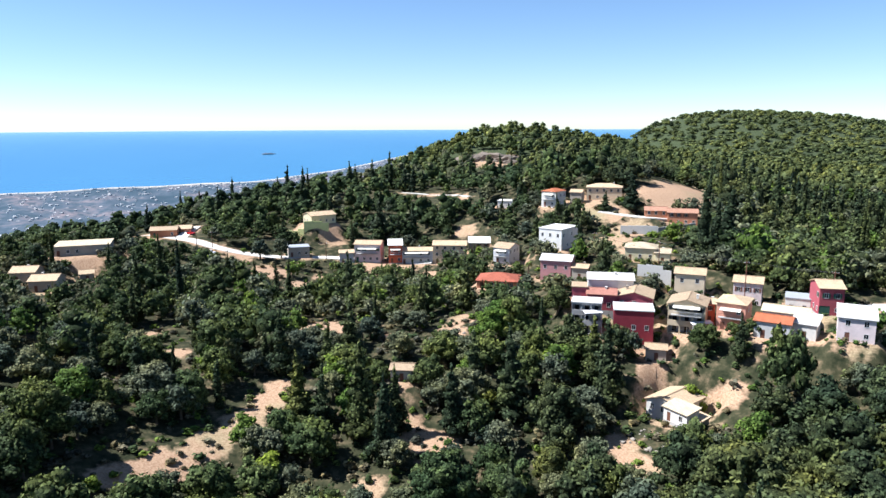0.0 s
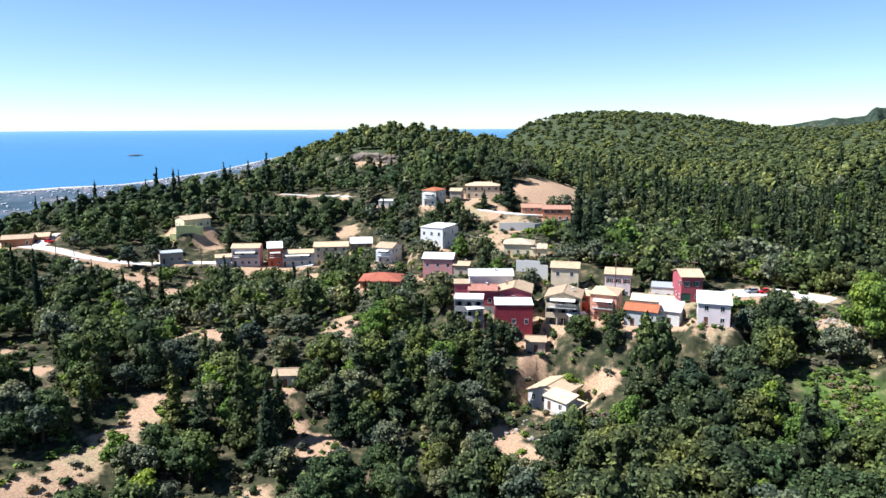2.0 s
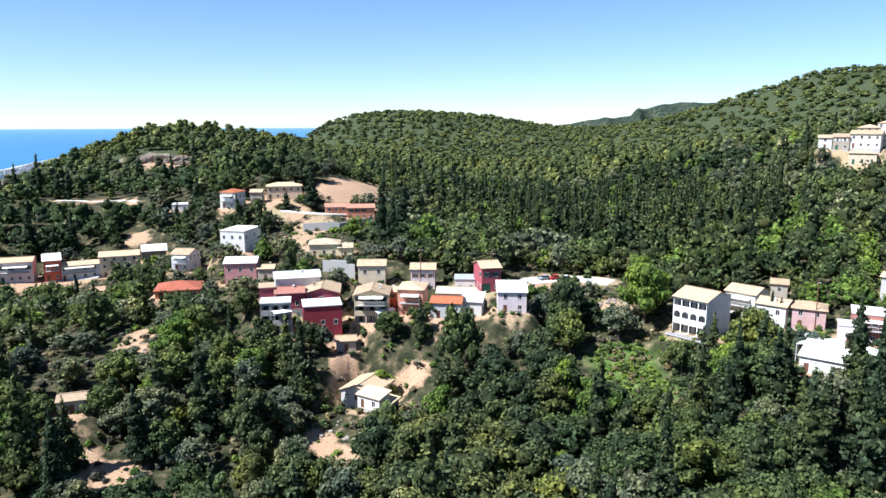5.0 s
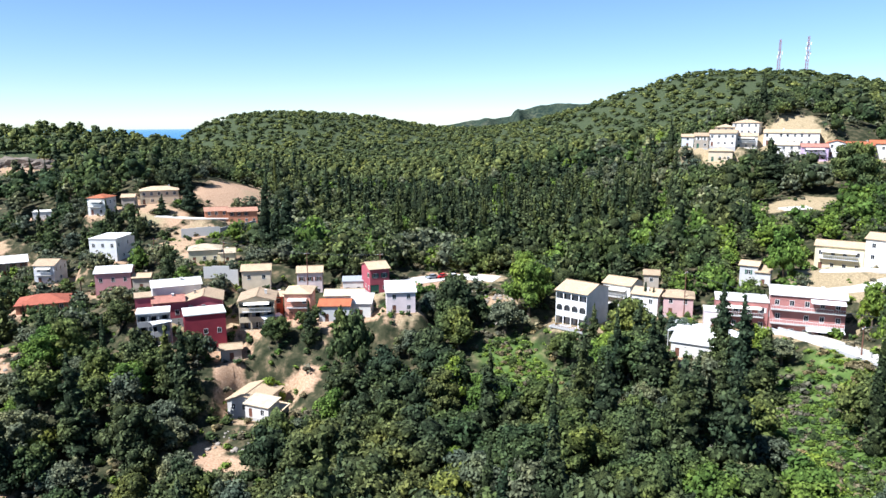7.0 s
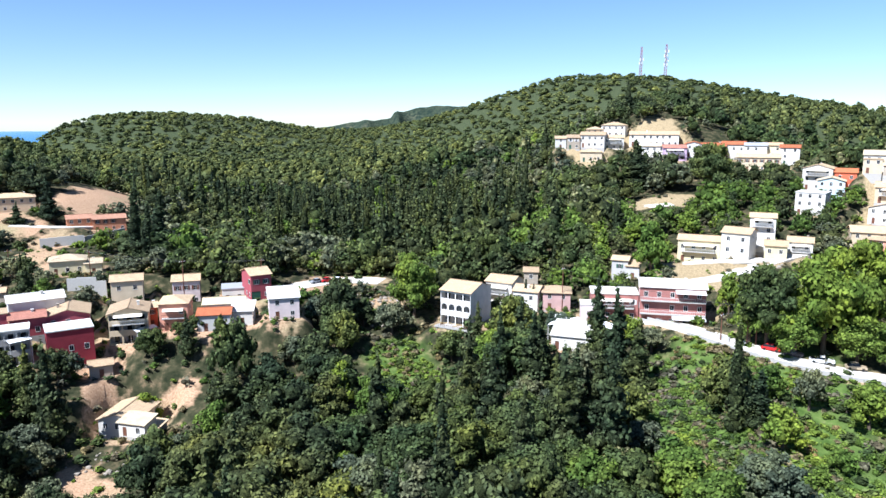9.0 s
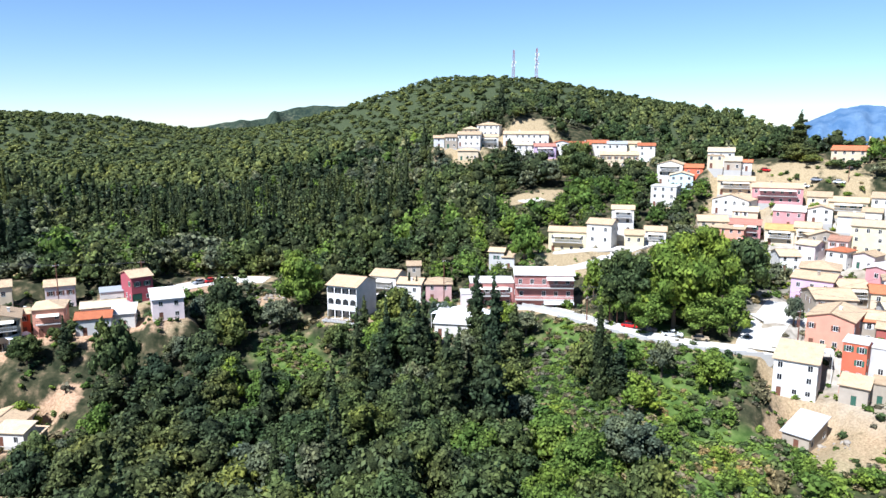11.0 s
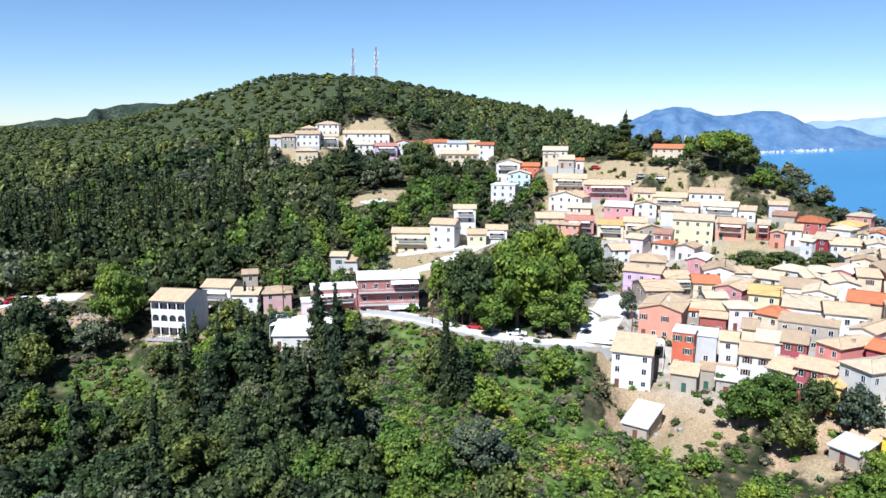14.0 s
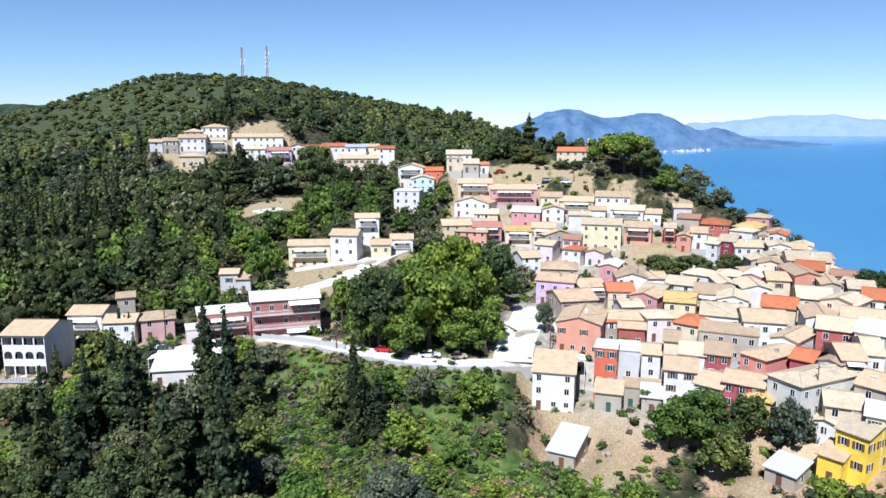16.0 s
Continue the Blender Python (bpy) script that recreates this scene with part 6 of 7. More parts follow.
tree("oak_tree", 73.1, 151.3, 1.58, 1.69)
clearing(73, 151, 4.0)
tree("conifer", -133.1, 378.3, 2.07, 0.44)
clearing(-133, 378, 4.5)
tree("conifer", -95.8, 376.0, 1.70, 0.52)
clearing(-96, 376, 3.7)
tree("conifer", 284.2, 128.2, 2.29, 0.34)
clearing(284, 128, 5.0)
tree("oak_tree", 279.0, 139.0, 2.63, 1.12)
clearing(279, 139, 6.6)
tree("conifer", 273.0, 169.6, 2.76, 0.54)
clearing(273, 170, 6.0)
tree("oak_tree", 218.8, -49.6, 1.43, 0.97)
clearing(219, -50, 3.6)


rs = random.Random(5)
STUFF = {}


def into_wood(name, level, x, y, z, scale, tall, turn):
    made = KINDS[name]
    v, f, s = made[level][rs.randrange(len(made[level]))]
    c, n = math.cos(turn) * scale, math.sin(turn) * scale
    w = np.stack([v[:, 0] * c - v[:, 1] * n + x, v[:, 0] * n + v[:, 1] * c + y, v[:, 2] * scale * tall + z], 1)
    STUFF.setdefault((made["leaf"], level), []).append((w, f, s))


RADIUS = {"oak_tree": 3.6, "holm_oak": 3.7, "olive_tree": 3.1, "leafy_tree": 3.0, "maquis": 3.4, "cypress": 1.2, "conifer": 2.4, "bush": 1.6, "scrub": 1.6, "dry_bush": 1.7}
spots = []
for r0, r1, gap, a0, a1 in ((84, 205, 7.5, -40, 112), (205, 360, 7.2, -42, 108), (360, 620, 8.8, -44, 100), (620, 1150, 13.4, -8, 86)):
    r = r0
    while r < r1:
        step = math.degrees(gap / r)
        a = a0 + rs.random() * step
        while a < a1:
            spots.append((r + rs.uniform(-0.6, 0.6) * gap, a + rs.uniform(-0.6, 0.6) * step, r0))
            a += step
        r += gap * 0.95
pts = np.array([polar(a, r) for r, a, _ in spots])
heights = land(pts[:, 0], pts[:, 1])
# the lee slopes, turned away from the valley, are grown more thinly
lee = np.zeros(len(pts), bool)
for k in np.linspace(0.45, 0.97, 40):
    lee |= land(pts[:, 0] * k, pts[:, 1] * k) > 120 + (heights + 9 - 120) * k
for (r, a, zone), (x, y), z, hidden in zip(spots, pts, heights, lee):
    if z < -60 or (hidden and r > 300 and rs.random() < 0.85) or (r < 205 and a > 26 and rs.random() < 0.1):
        continue
    name = wood_kind(rs, x, y)
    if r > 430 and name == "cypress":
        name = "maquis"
    if a > 66 and r > 190 and name in ("conifer", "cypress"):
        name = "oak_tree"
    if name == "oak_tree" and a > 8 and rs.random() < (0.85 if r < 205 and a < 34 else 0.25 if r < 205 else 0.5 if r < 480 and a < 64 else 0.25):
        name = "holm_oak"
    scale = rs.uniform(0.6, 1.0) + 0.8 * rs.random() ** 2.2 + (0.6 if r > 620 else 0.12 if r > 205 else 0) + (0.6 if r < 205 and a > 12 else 0.42 if r < 205 else 0.2)
    if 230 < r < 560 and 18 < a < 62:
        scale *= rs.uniform(0.9, 1.8) if name in ("conifer", "cypress") else rs.uniform(0.9, 1.45)
    if r < 126 and -11 < a < 5:
        scale *= 0.7
    if name in ("cypress", "conifer"):
        scale = min(scale, 1.75)
    reach = RADIUS[name] * scale
    if not open_to_trees(x, y, reach if r < 420 else 2.0):
        if r < 330 and rs.random() < 0.5 and open_to_trees(x, y, 0.5):
            name, scale = rs.choice(["bush", "scrub", "dry_bush", "bush"]), rs.uniform(0.4, 0.9)
        else:
            continue
    room = headroom(x, y, z, reach)
    usual = {"conifer": 12.0, "cypress": 12.5, "oak_tree": 6.5, "holm_oak": 6.8, "olive_tree": 5.3, "leafy_tree": 5.8, "maquis": 5.2}.get(name, 2.2) * scale
    if room < usual:
        if room < 1.2:
            continue
        if room < 0.5 * usual:
            name = rs.choice(["bush", "bush", "scrub", "dry_bush"])
            scale = min(1.5, room / 2.3)
        else:
            scale *= room / usual
    grassy = any((x - mx) ** 2 + (y - my) ** 2 < mr * mr for mx, my, mr in MEADOWS)
    if grassy and rs.random() < 0.8:
        continue
    tall = rs.uniform(0.85, 1.15) * (0.72 if name == "conifer" and r > 450 else 1.0)
    if r > 620:
        tall *= 0.42 if name == "conifer" else 0.56
    if zone == 84 and COUNT.get(name, 0) < 150 and r < 200 and KINDS[name]["category"] == "tree":
        tree(name, x, y, scale, tall, z)
    else:
        into_wood(name, "mid" if r < 330 or (r < 470 and 12 < a < 62) else "far", x, y, z - 0.2, scale, tall, rs.uniform(0, 6.28))
# undergrowth between the trees
low = []
for r0, r1, gap in ((84, 205, 2.9), (205, 310, 4.0)):
    r = r0
    while r < r1:
        step = math.degrees(gap / r)
        a = -38.0
        while a < 110:
            low.append(polar(a + rs.uniform(-0.6, 0.6) * step, r + rs.uniform(-0.6, 0.6) * gap))
            a += step
        r += gap
low = np.array(low)
for (x, y), z in zip(low, land(low[:, 0], low[:, 1])):
    bald = any((x - cx) ** 2 + (y - cy) ** 2 < cr * cr for cx, cy, cr in CLEAR)
    if rs.random() < (0.62 if bald else 0.2) or not open_to_trees(x, y, -1.0):
        continue
    scale = min(rs.uniform(0.45, 1.2), headroom(x, y, z, 1.0) / 2.2)
    if scale > 0.3:
        into_wood(rs.choice(["bush", "dry_bush", "scrub", "dry_bush"] if math.atan2(x, y) < 0.25 else ["bush", "bush", "scrub", "dry_bush"] if math.atan2(x, y) < 1.0 else ["bush", "scrub", "scrub", "dry_bush"]), "far", x, y, z - 0.15, scale, rs.uniform(0.6, 1.0), rs.uniform(0, 6.28))
for mx, my, mr in MEADOWS:
    for _ in range(int(mr * mr * 1.2)):
        a, q = rs.uniform(0, 6.28), mr * math.sqrt(rs.random())
        x, y = mx + q * math.cos(a), my + q * math.sin(a)
        if open_to_trees(x, y, 0.6):
            into_wood(rs.choice(["scrub", "scrub", "bush", "dry_bush", "scrub"]), rs.choice(["mid", "far", "far"]), x, y, land1(x, y) - 0.1, rs.uniform(0.35, 0.85) + 0.5 * rs.random() ** 3, rs.uniform(0.4, 0.8), rs.uniform(0, 6.28))
# the thick scrub below the dry bank under the town
for _ in range(420):
    x, y = polar(rs.uniform(68, 99), rs.uniform(84, 138))
    if any((x - cx) ** 2 + (y - cy) ** 2 < (cr + 0.5) ** 2 for cx, cy, cr in CLEAR) or not open_to_trees(x, y, -1.0):
        continue
    z = land1(x, y)
    into_wood(rs.choice(["scrub", "scrub", "bush", "dry_bush", "leafy_tree"]), "mid", x, y, z - 0.2, min(rs.uniform(0.35, 0.7) + 0.4 * rs.random() ** 2, headroom(x, y, z, 1.5) / 2.4), rs.uniform(0.6, 1.0), rs.uniform(0, 6.28))
# bushes and small trees between the houses of the town
for _ in range(900):
    x, y = polar(rs.uniform(56, 104), rs.uniform(165, 330))
    dx, dy = x - hs[:, 0], y - hs[:, 1]
    a = np.radians(hs[:, 3])
    u, v = np.abs(dx * np.cos(a) + dy * np.sin(a)), np.abs(-dx * np.sin(a) + dy * np.cos(a))
    if np.any((u < hs[:, 4] / 2 + 1.0) & (v < hs[:, 5] / 2 + 1.0)) or np.hypot(dx, dy).min() > 14:
        continue
    if any(np.hypot(q[:, 0] - x, q[:, 1] - y).min() < width / 2 + 1.5 for q, zq, width, label in LANES):
        continue
    z = land1(x, y)
    scale = min(rs.uniform(0.5, 1.3), headroom(x, y, z, 1.0) / 2.0)
    if scale > 0.35:
        into_wood(rs.choice(["bush", "scrub", "bush"]), "mid", x, y, z - 0.15, scale, rs.uniform(0.8, 1.3), rs.uniform(0, 6.28))
for (leaf, level), many in STUFF.items():
    base, vs, fs, ss = 0, [], [], []
    for v, f, s in many:
        vs.append(v)
        fs.append(f + base)
        ss.append(s)
        base += len(v)
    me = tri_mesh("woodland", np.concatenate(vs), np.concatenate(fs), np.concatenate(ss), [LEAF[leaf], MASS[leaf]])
    tagged(new("woodland", me), f"thick {leaf} woodland on the hills", "woodland", kind="stuff")

# ---- roads laid on their levelled strips ----
def road_material():
    m = Nodes("pale_concrete_road")
    p = m.place()
    col = m.mix(m.noise(p, 0.5, 5), (0.46, 0.425, 0.37), (0.64, 0.60, 0.53))
    col = m.mix(m.ramp(m.noise(p, 3.0, 5), [(0.55, (0, 0, 0)), (0.75, (0.5, 0.5, 0.5))]), col, (0.34, 0.31, 0.27))
    m.bump(m.noise(p, 8.0), 0.3, 0.03)
    return m.finish(col, 0.9, 0, 0.2)


ROAD = road_material()
for q, z, width, label in LANES:
    t = np.gradient(q, axis=0)
    t /= np.linalg.norm(t, axis=1)[:, None]
    nrm = np.stack([-t[:, 1], t[:, 0]], 1)
    verts, faces = [], []
    for i in range(len(q)):
        for side, dz in ((-1, -0.5), (-1, 0.14), (1, 0.14), (1, -0.5)):
            verts.append((*(q[i] + nrm[i] * side * width / 2), z[i] + dz))
    for i in range(len(q) - 1):
        for k in range(3):
            a = i * 4 + k
            faces.append((a, a + 4, a + 5, a + 1))
    tagged(new("road", mesh_of("road", verts, faces, [ROAD])), label, "road", kind="structure")


def low_wall(points, height, mat, label, thick=0.4):
    """A retaining wall along a line of places, its top following the ground."""
    bm = bmesh.new()
    for (ax, ay), (bx, by) in zip(points, points[1:]):
        n = max(1, int(math.hypot(bx - ax, by - ay) / 2.5))
        for i in range(n):
            x0, y0 = ax + (bx - ax) * i / n, ay + (by - ay) * i / n
            x1, y1 = ax + (bx - ax) * (i + 1) / n, ay + (by - ay) * (i + 1) / n
            zz = max(land1(x0, y0), land1(x1, y1))
            ang = math.degrees(math.atan2(y1 - y0, x1 - x0))
            half = math.hypot(x1 - x0, y1 - y0) / 2
            box(bm, -half, half, -thick / 2, thick / 2, -2.5, height, pose((x0 + x1) / 2, (y0 + y1) / 2, zz, 0, 0, ang))
    return tagged(new("retaining_wall", bm_mesh("retaining_wall", bm, mat)), label, "wall", kind="structure")


q, z, width, label = LANES[0]
t = np.gradient(q, axis=0)
t /= np.linalg.norm(t, axis=1)[:, None]
edge = q + np.stack([-t[:, 1], t[:, 0]], 1) * -(width / 2 + 0.4)
low_wall([tuple(p) for p in edge[4:]], 0.7, CONCRETE, "pale concrete parapet wall along the road")


low_wall([(64.1, 273.8), (76.9, 268.4)], 3.2, CONCRETE, "weathered grey retaining wall on the slope")
low_wall([(57.6, 220.8), (66.2, 214.2)], 3.5, CONCRETE, "weathered grey retaining wall on the slope")
low_wall([(78.3, 273.2), (95.1, 280.5)], 1.5, CONCRETE, "weathered grey retaining wall on the slope")
low_wall([(-79.5, 320.5), (-68.0, 317.5), (-57.5, 321.5)], 2.6, WALLS["limeyellow"], "pale yellow terrace wall below a villa")
low_wall([(160.1, 103.8), (155.6, 70.5)], 1.2, CONCRETE, "weathered grey retaining wall on the slope")


# far settlements on the coastal plain
rc = random.Random(9)
bm = bmesh.new()
for _ in range(700):
    az = rc.uniform(-35, -4)
    shore = float(shore_line(az))
    r = shore - 60 - 700 * rc.random() ** 1.7 if rc.random() < 0.75 else rc.gauss(1950, 60)
    if r < 1500:
        continue
    x, y = polar(az if r > 1990 or rc.random() < 0.3 else rc.uniform(-34, -28), r)
    z = float(coast_height(np.array([x]), np.array([y]))[0])
    w, d, h = rc.uniform(1.5, 5), rc.uniform(3, 9), rc.uniform(2, 4)
    box(bm, -w, w, -d / 2, d / 2, -3, h, pose(x, y, z, 0, 0, rc.uniform(0, 90)))
tagged(new("coastal_village", bm_mesh("coastal_village", bm, WALLS["lightgrey"])), "far pale houses scattered over the coastal plain", "village", kind="stuff")


POLES = []


def pole(x, y, h):
    """A wooden line pole with a crossbar and insulators."""
    POLES.append((x, y, h))
    z = land1(x, y)
    top = new("utility_pole")
    top.matrix_basis = pose(x, y, z, 0, 0, (x * 7) % 180)
    bm = bmesh.new()
    bmesh.ops.create_cone(bm, cap_ends=True, segments=8, radius1=0.16, radius2=0.1, depth=h + 0.6, matrix=Matrix.Translation((0, 0, h / 2 - 0.3)))
    put("post", bm_mesh("post", bm, BROWN), top)
    arm = put("crossbar", boxes("crossbar", BROWN, (-0.9, 0.9, -0.06, 0.06, h - 0.75, h - 0.62)), top)
    for u in (-0.8, -0.3, 0.3, 0.8):
        put("insulator", boxes("insulator", FRAME, (u - 0.05, u + 0.05, -0.05, 0.05, h - 0.62, h - 0.42)), arm)
    return tagged(top, "weathered wooden utility pole with crossbar", "pole", "utility poles")


pole(221.9, 9.1, 10.2)
pole(191.7, -5.6, 10.4)
pole(148.9, -24.1, 13.9)
pole(176.4, 27.3, 9.0)
pole(280.8, -36.5, 7.4)
pole(157.9, 67.5, 9.4)
pole(158.7, 65.8, 9.4)
pole(156.1, 118.8, 12.6)
pole(-54.4, 296.1, 7.3)
pole(50.3, 254.3, 8.6)
pole(65.3, 224.9, 9.5)
pole(79.0, 190.4, 12.6)
pole(156.5, -6.6, 6.1)
pole(160.1, -33.2, 7.6)
pole(-108.0, 292.7, 7.5)
pole(-101.5, 292.9, 7.0)
pole(155.5, 72.6, 6.7)
pole(184.4, 29.1, 9.5)
pole(292.6, 18.6, 10.0)
pole(299.2, 36.8, 6.2)
pole(99.4, 183.8, 10.2)
pole(188.9, -14.6, 5.8)


def car_paint(name, c):
    return plain(name, c, 0.3, 0.1, 0.95)


PAINT = {"red": car_paint("red_car_paint", (0.5, 0.02, 0.02)), "black": car_paint("black_car_paint", (0.02, 0.02, 0.024)), "white": car_paint("white_car_paint", (0.8, 0.8, 0.8)),
         "sand": car_paint("sand_car_paint", (0.42, 0.33, 0.22)), "grey": car_paint("grey_car_paint", (0.3, 0.31, 0.33))}
RUBBER = plain("tyre_rubber", (0.02, 0.02, 0.02), 0.9)


def loft(bm, rings):
    """Skins a row of equal rings of points and caps both ends."""
    rows = [[bm.verts.new(p) for p in r] for r in rings]
    n = len(rows[0])
    for a, b in zip(rows, rows[1:]):
        for k in range(n):
            bm.faces.new((a[k], a[(k + 1) % n], b[(k + 1) % n], b[k]))
    bm.faces.new(rows[0][::-1])
    bm.faces.new(rows[-1])


def car(x, y, heading, paint, pickup=False):
    top = new("car" if not pickup else "pickup_truck")
    top.matrix_basis = pose(x, y, land1(x, y) + 0.14, 0, 0, heading)
    L, W = (5.0, 1.75) if pickup else (4.1, 1.7)
    bm = bmesh.new()
    profile = [(-0.5, 0.55, 0.62), (-0.47, 0.32, 0.82), (-0.2, 0.28, 0.92), (0.2, 0.28, 0.95), (0.42, 0.28, 0.86), (0.5, 0.42, 0.7)]
    loft(bm, [[(u * L, -W / 2 * (0.88 if abs(u) > 0.45 else 1), lo), (u * L, W / 2 * (0.88 if abs(u) > 0.45 else 1), lo), (u * L, W / 2 * (0.84 if abs(u) > 0.45 else 0.96), hi), (u * L, -W / 2 * (0.84 if abs(u) > 0.45 else 0.96), hi)] for u, lo, hi in profile])
    body = put("body", bm_mesh("body", bm, PAINT[paint]), top)
    cab = [(-0.22, 0.9, 0.92), (-0.1, 0.9, 1.42), (0.1 if pickup else 0.26, 0.9, 1.45), (0.16 if pickup else 0.42, 0.9, 0.92)]
    bm = bmesh.new()
    loft(bm, [[(u * L, -W * 0.46, lo), (u * L, W * 0.46, lo), (u * L, W * 0.38, hi), (u * L, -W * 0.38, hi)] for u, lo, hi in cab])
    put("glazing", bm_mesh("glazing", bm, PANE), body)
    u0, u1 = cab[1][0] * L, cab[2][0] * L
    put("roof", boxes("roof", PAINT[paint], (u0, u1, -W * 0.385, W * 0.385, 1.425, 1.48)), body)
    if pickup:
        put("cargo_bed", boxes("cargo_bed", RUBBER, (0.2 * L, 0.46 * L, -W * 0.42, W * 0.42, 0.93, 0.97)), body)
    for u in (-0.31, 0.31):
        for s in (-1, 1):
            bm = bmesh.new()
            bmesh.ops.create_cone(bm, cap_ends=True, segments=14, radius1=0.31, radius2=0.31, depth=0.2, matrix=pose(u * L, s * (W / 2 - 0.08), 0.31, 90))
            put("wheel", bm_mesh("wheel", bm, RUBBER), top)
    return tagged(top, f"{paint} parked {'pickup truck' if pickup else 'car'} at the roadside", "pickup" if pickup else "car", "parked cars")


car(158.0, 62.0, 100, "red")
car(158.8, 57.5, 104, "black")
car(159.8, 51.9, 110, "white", True)
car(161.8, 45.8, 116, "sand")
car(-117.6, 312.6, 150, "red")
car(-99.6, 285.1, 160, "white")
car(125.7, 190.4, 10, "red")
car(128.8, 188.7, 25, "white")
car(122.0, 190.6, 5, "grey")
car(303.3, 67.3, 80, "red")
car(299.2, 51.6, 75, "white")
car(298.6, 47.5, 75, "grey")
car(297.9, 39.5, 80, "white")


def mast(x, y, z, h, rings):
    """A lattice radio mast with antennas near its top."""
    top = new("radio_mast")
    top.matrix_basis = pose(x, y, z)
    bm = bmesh.new()
    r0, r1, n = 2.3, 1.0, 12

    def strut(a, b, r=0.2):
        a, b = Vector(a), Vector(b)
        d = b - a
        m = Matrix.Translation((a + b) / 2) @ d.to_track_quat("Z", "Y").to_matrix().to_4x4()
        bmesh.ops.create_cone(bm, cap_ends=False, segments=4, radius1=r, radius2=r, depth=d.length, matrix=m)

    def corner(i, k):
        r = r0 + (r1 - r0) * i / n
        return (r * math.cos(k * 2.0944), r * math.sin(k * 2.0944), h * i / n)

    for i in range(n):
        for k in range(3):
            strut(corner(i, k), corner(i + 1, k), 0.3)
            strut(corner(i, k), corner(i + 1, (k + 1) % 3))
            strut(corner(i + 1, k), corner(i + 1, (k + 1) % 3))
    put("lattice", bm_mesh("lattice", bm, MAST), top)
    for j in range(rings):
        zz = h * (0.55 + 0.1 * j)
        for k in range(3):
            a = k * 2.1 + j
            put("antenna", boxes("antenna", FRAME, (-0.5, 0.5, -0.4, 0.4, -1.6, 1.6)), top, pose(2.2 * math.cos(a), 2.2 * math.sin(a), zz, 0, 0, math.degrees(a)))
    return tagged(top, "red and white lattice radio mast on the summit", "mast", "radio masts")


MAST = plain("faded_red_white_steel", (0.42, 0.22, 0.22), 0.6, 0.2, 0.6, 0.4)
mast(757.3, 470.0, land1(757.3, 470.0) - 1, 41, 2)
mast(771.7, 446.2, land1(771.7, 446.2) - 1, 50, 4)


def canopy(x, y, z, head, w, d, label="white canvas canopy over a terrace"):
    """A canvas roof on four posts."""
    top = new("canopy")
    top.matrix_basis = pose(x, y, z, 0, 0, head)
    verts, faces, uvs = [], [], []
    for quad in ([(-w / 2, -d / 2, 2.3), (w / 2, -d / 2, 2.3), (w / 2, 0, 2.75), (-w / 2, 0, 2.75)], [(w / 2, d / 2, 2.3), (-w / 2, d / 2, 2.3), (-w / 2, 0, 2.75), (w / 2, 0, 2.75)]):
        slab(verts, faces, uvs, quad, 0.05)
    put("cloth", mesh_of("cloth", verts, faces, [CANVAS]), top)
    for sx in (-1, 1):
        for sy in (-1, 1):
            put("post", boxes("post", FRAME, (sx * (w / 2 - 0.15) - 0.05, sx * (w / 2 - 0.15) + 0.05, sy * (d / 2 - 0.15) - 0.05, sy * (d / 2 - 0.15) + 0.05, min(-1.5, land1(x, y) - z - 0.8), 2.32)), top)
    return tagged(top, label, "canopy", "terrace canopies")


for cx, cy, cz, cw, cd, ch in ((140.5, 108, 67.6, 5, 4, 20), (144, 104.5, 68.2, 5, 4, 35), (146, 98, 68.0, 5, 4, 30), (148.5, 101.5, 68.6, 5, 3, 15), (144, 110, 68.2, 4, 3, 50)):
    canopy(cx, cy, cz, ch, cw, cd)
canopy(168, 22.5, 67.0, 285, 8, 4)
canopy(64, 181, 66, 15, 6, 3)
canopy(36.5, 184.5, 68, 10, 5, 3, "white canvas canopy on a roof terrace")


# ---- palms ----
FROND = leaf_material("palm_fronds", (0.05, 0.07, 0.02), (0.16, 0.19, 0.06), 0.15)


def palm(x, y, h):
    """A palm with a ringed trunk and drooping fronds."""
    z = land1(x, y)
    top = new("palm_tree")
    top.matrix_basis = pose(x, y, z)
    bm = bmesh.new()
    rings = []
    for i in range(7):
        t = i / 6
        r = 0.24 - 0.08 * t + (0.03 if i % 2 else 0)
        rings.append([(0.25 * t * t + r * math.cos(k * math.pi / 4), r * math.sin(k * math.pi / 4), -0.3 + (h * 0.8 + 0.3) * t) for k in range(8)])
    loft(bm, rings)
    put("trunk", bm_mesh("trunk", bm, BARK, True), top)
    rp = random.Random(int(x * 3 + y))
    bm = bmesh.new()
    for i in range(26):
        a, lift, length = i * 2.4, rp.uniform(-0.2, 1.1), h * rp.uniform(0.28, 0.36)
        c, s2 = math.cos(a), math.sin(a)
        row = []
        for k in range(6):
            t = k / 5
            d = length * t * (1 - 0.15 * t)
            zz = h * 0.8 + length * (lift * t - 0.95 * t * t)
            w = 0.3 * math.sin(math.pi * min(1, t + 0.12)) + 0.02
            row.append((bm.verts.new((0.25 + c * d - s2 * w, s2 * d + c * w, zz - w * 0.4)), bm.verts.new((0.25 + c * d, s2 * d, zz)), bm.verts.new((0.25 + c * d + s2 * w, s2 * d - c * w, zz - w * 0.4))))
        for p, q in zip(row, row[1:]):
            bm.faces.new((p[0], q[0], q[1], p[1]))
            bm.faces.new((p[1], q[1], q[2], p[2]))
    put("fronds", bm_mesh("fronds", bm, FROND), top)
    return tagged(top, "palm tree with drooping green fronds", "tree", "palms")


palm(35.1, 338.4, 14.0)
palm(32.8, 343.6, 10.4)
palm(53.4, 251.4, 5.1)
palm(53.3, 247.3, 4.6)
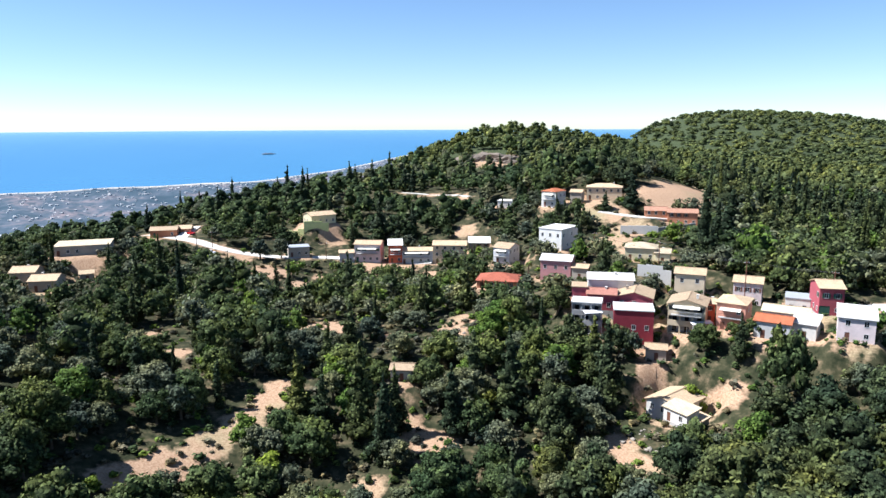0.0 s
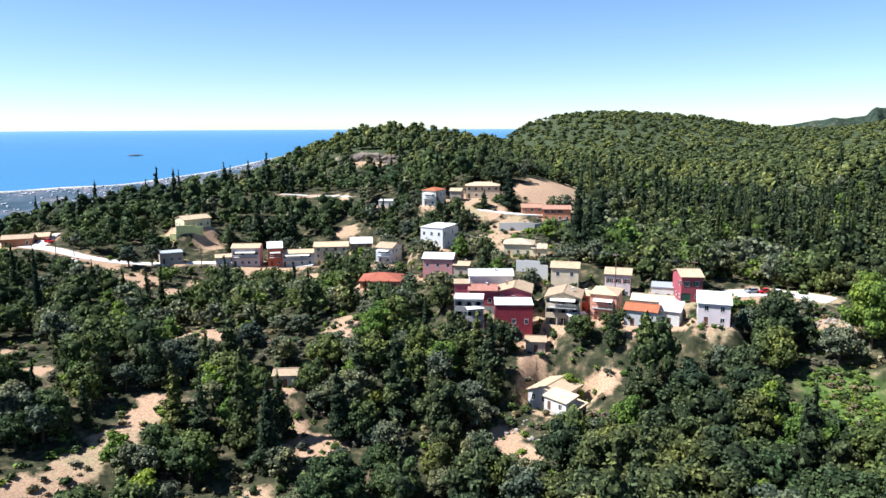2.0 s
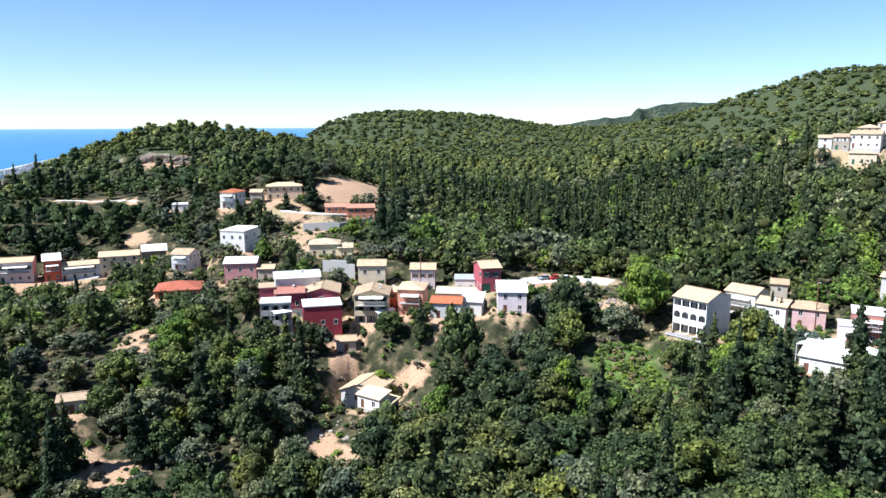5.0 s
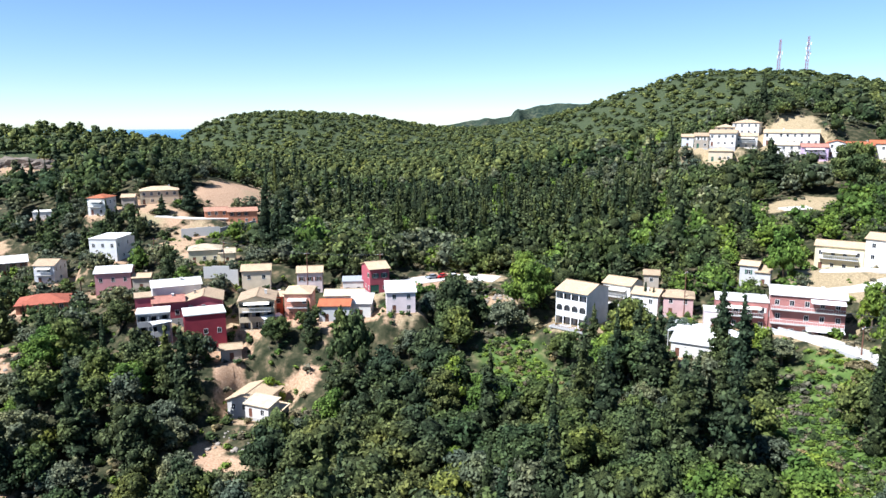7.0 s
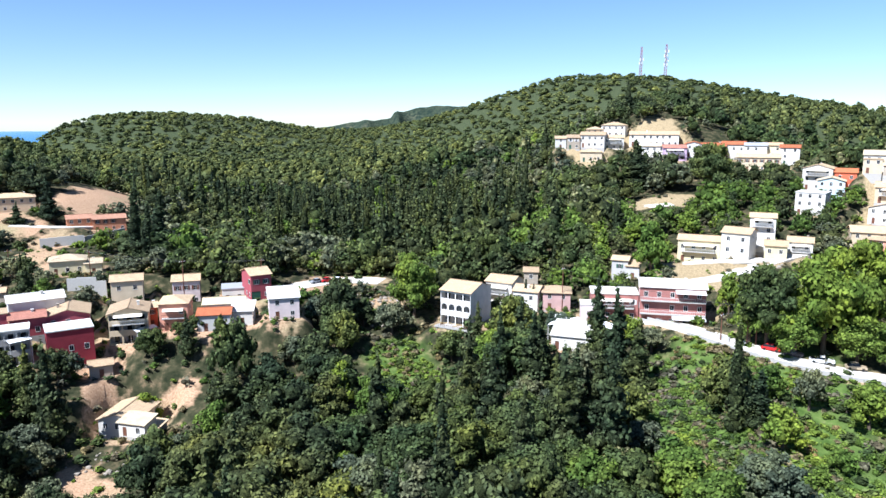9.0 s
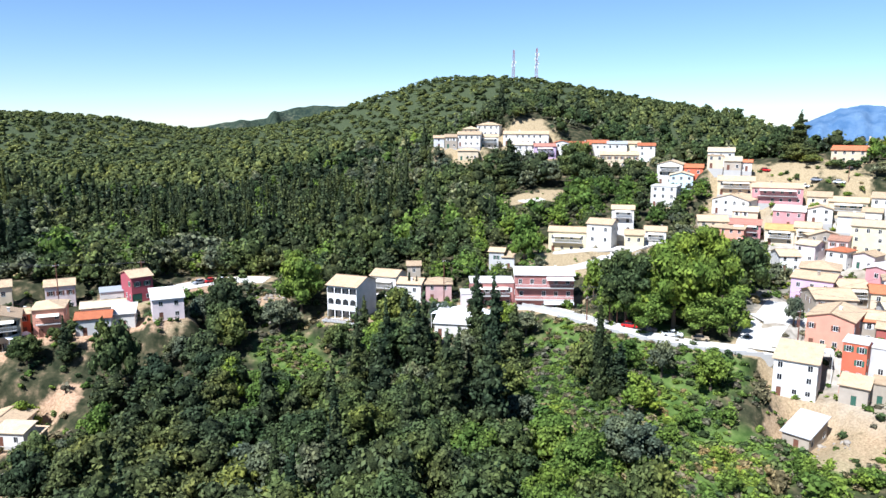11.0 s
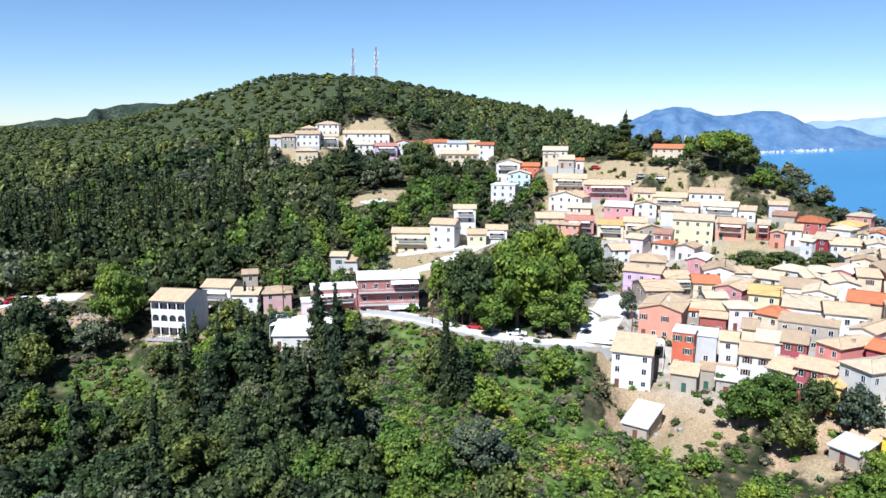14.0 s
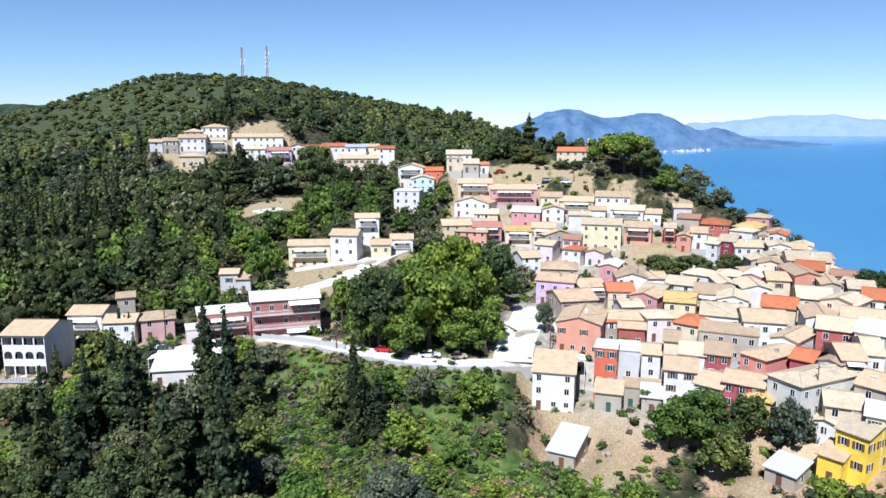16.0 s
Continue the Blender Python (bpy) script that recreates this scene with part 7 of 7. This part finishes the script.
palm(25.9, 245.8, 5.3)
palm(141.2, 47.4, 6.8)
palm(157.0, 5.2, 5.1)


# ---- loose pale rocks and rubble ----
STONE = plain("pale_limestone", (0.36, 0.31, 0.25), 0.9, 0, 0.55, 0.8)
rk = np.random.RandomState(4)
RUBBLE = []


def rocks(x, y, r):
    n = int(6 + r * r * 0.5)
    for _ in range(n):
        a, q = rk.uniform(0, 6.28), r * math.sqrt(rk.uniform())
        px, py = x + q * math.cos(a), y + q * math.sin(a)
        s = rk.uniform(0.15, 0.4) + 0.7 * rk.uniform() ** 5
        bv, bf = BALLS[1]
        v = bv * rk.uniform(0.65, 1.2, (len(bv), 1)) * np.array([s, s * rk.uniform(0.7, 1.2), s * 0.7]) + np.array([px, py, land1(px, py) + s * 0.15])
        RUBBLE.append((v, bf))


def outcrop(x, y, size):
    """A broken grey-brown rock face standing out of the slope."""
    bm = bmesh.new()
    bmesh.ops.create_icosphere(bm, subdivisions=3, radius=1.0)
    for v in bm.verts:
        c = Vector((x * 0.1, y * 0.1, 0))
        k = 1 + 0.55 * noise.noise(v.co * 1.6 + c) + 0.3 * noise.noise(v.co * 4.1 + c)
        v.co = Vector((v.co.x * size * 1.5, v.co.y * size * 0.8, v.co.z * size * 0.8)) * k
    ob = new("rock_outcrop", bm_mesh("rock_outcrop", bm, CLIFF))
    ob.matrix_basis = pose(x, y, land1(x, y) - size * 0.1, 0, 0, (x * 31) % 60 - 30)
    return tagged(ob, "bare brown rock face on the wooded hill", "rock", "rock faces")


CLIFF = plain("brown_cliff_rock", (0.25, 0.20, 0.155), 0.95, 0, 0.4, 0.35)
for x, y, size in ((4, 503, 4.5), (13, 506, 6), (22, 508, 7), (31, 504, 6.5), (40, 500, 5.5), (49, 497, 4)):
    outcrop(x, y, size)
rocks(132, 171, 7)
rocks(128, 161, 6)
rocks(122, 157, 5)
rocks(40, 148, 5)
rocks(42, 145, 4)
rocks(53, 134, 4)
rocks(23, 510, 12)
rocks(34, 496, 9)
rocks(165, 10, 4)
rocks(143, 14, 4)
rocks(3, 195, 4)
rocks(128, 168, 5)
rocks(216, 83, 6)
rocks(53, 130, 4)

base, vs, fs = 0, [], []
for v, f in RUBBLE:
    vs.append(v)
    fs.append(f + base)
    base += len(v)
me = tri_mesh("rubble", np.concatenate(vs), np.concatenate(fs), np.zeros(sum(len(f) for f in fs), np.int32), [STONE])
tagged(new("rubble", me), "loose pale rocks on the bare slope", "rocks", kind="stuff")


# ---- overhead lines ----
def cable(a, b, sag):
    """A line that sags between two places."""
    curve = bpy.data.curves.new("cable", "CURVE")
    curve.dimensions, curve.bevel_depth, curve.bevel_resolution = "3D", 0.025, 1
    sp = curve.splines.new("POLY")
    sp.points.add(14)
    for i in range(15):
        t = i / 14
        sp.points[i].co = (a[0] + (b[0] - a[0]) * t, a[1] + (b[1] - a[1]) * t, a[2] + (b[2] - a[2]) * t - 4 * sag * t * (1 - t), 1)
    curve.materials.append(IRON)
    return tagged(new("overhead_cable", curve), "thin dark sagging overhead cable between poles", "cable", "overhead cables")


def pole_top(x, y, h):
    return (x, y, land1(x, y) + h - 0.5)


spans = [pole_top(*p) for p in POLES]
for p in spans:
    near = sorted((math.dist(p, q), q) for q in spans if q > p)
    for dist, q in near[:2]:
        if 6 < dist < 75:
            cable(p, q, dist * 0.025)
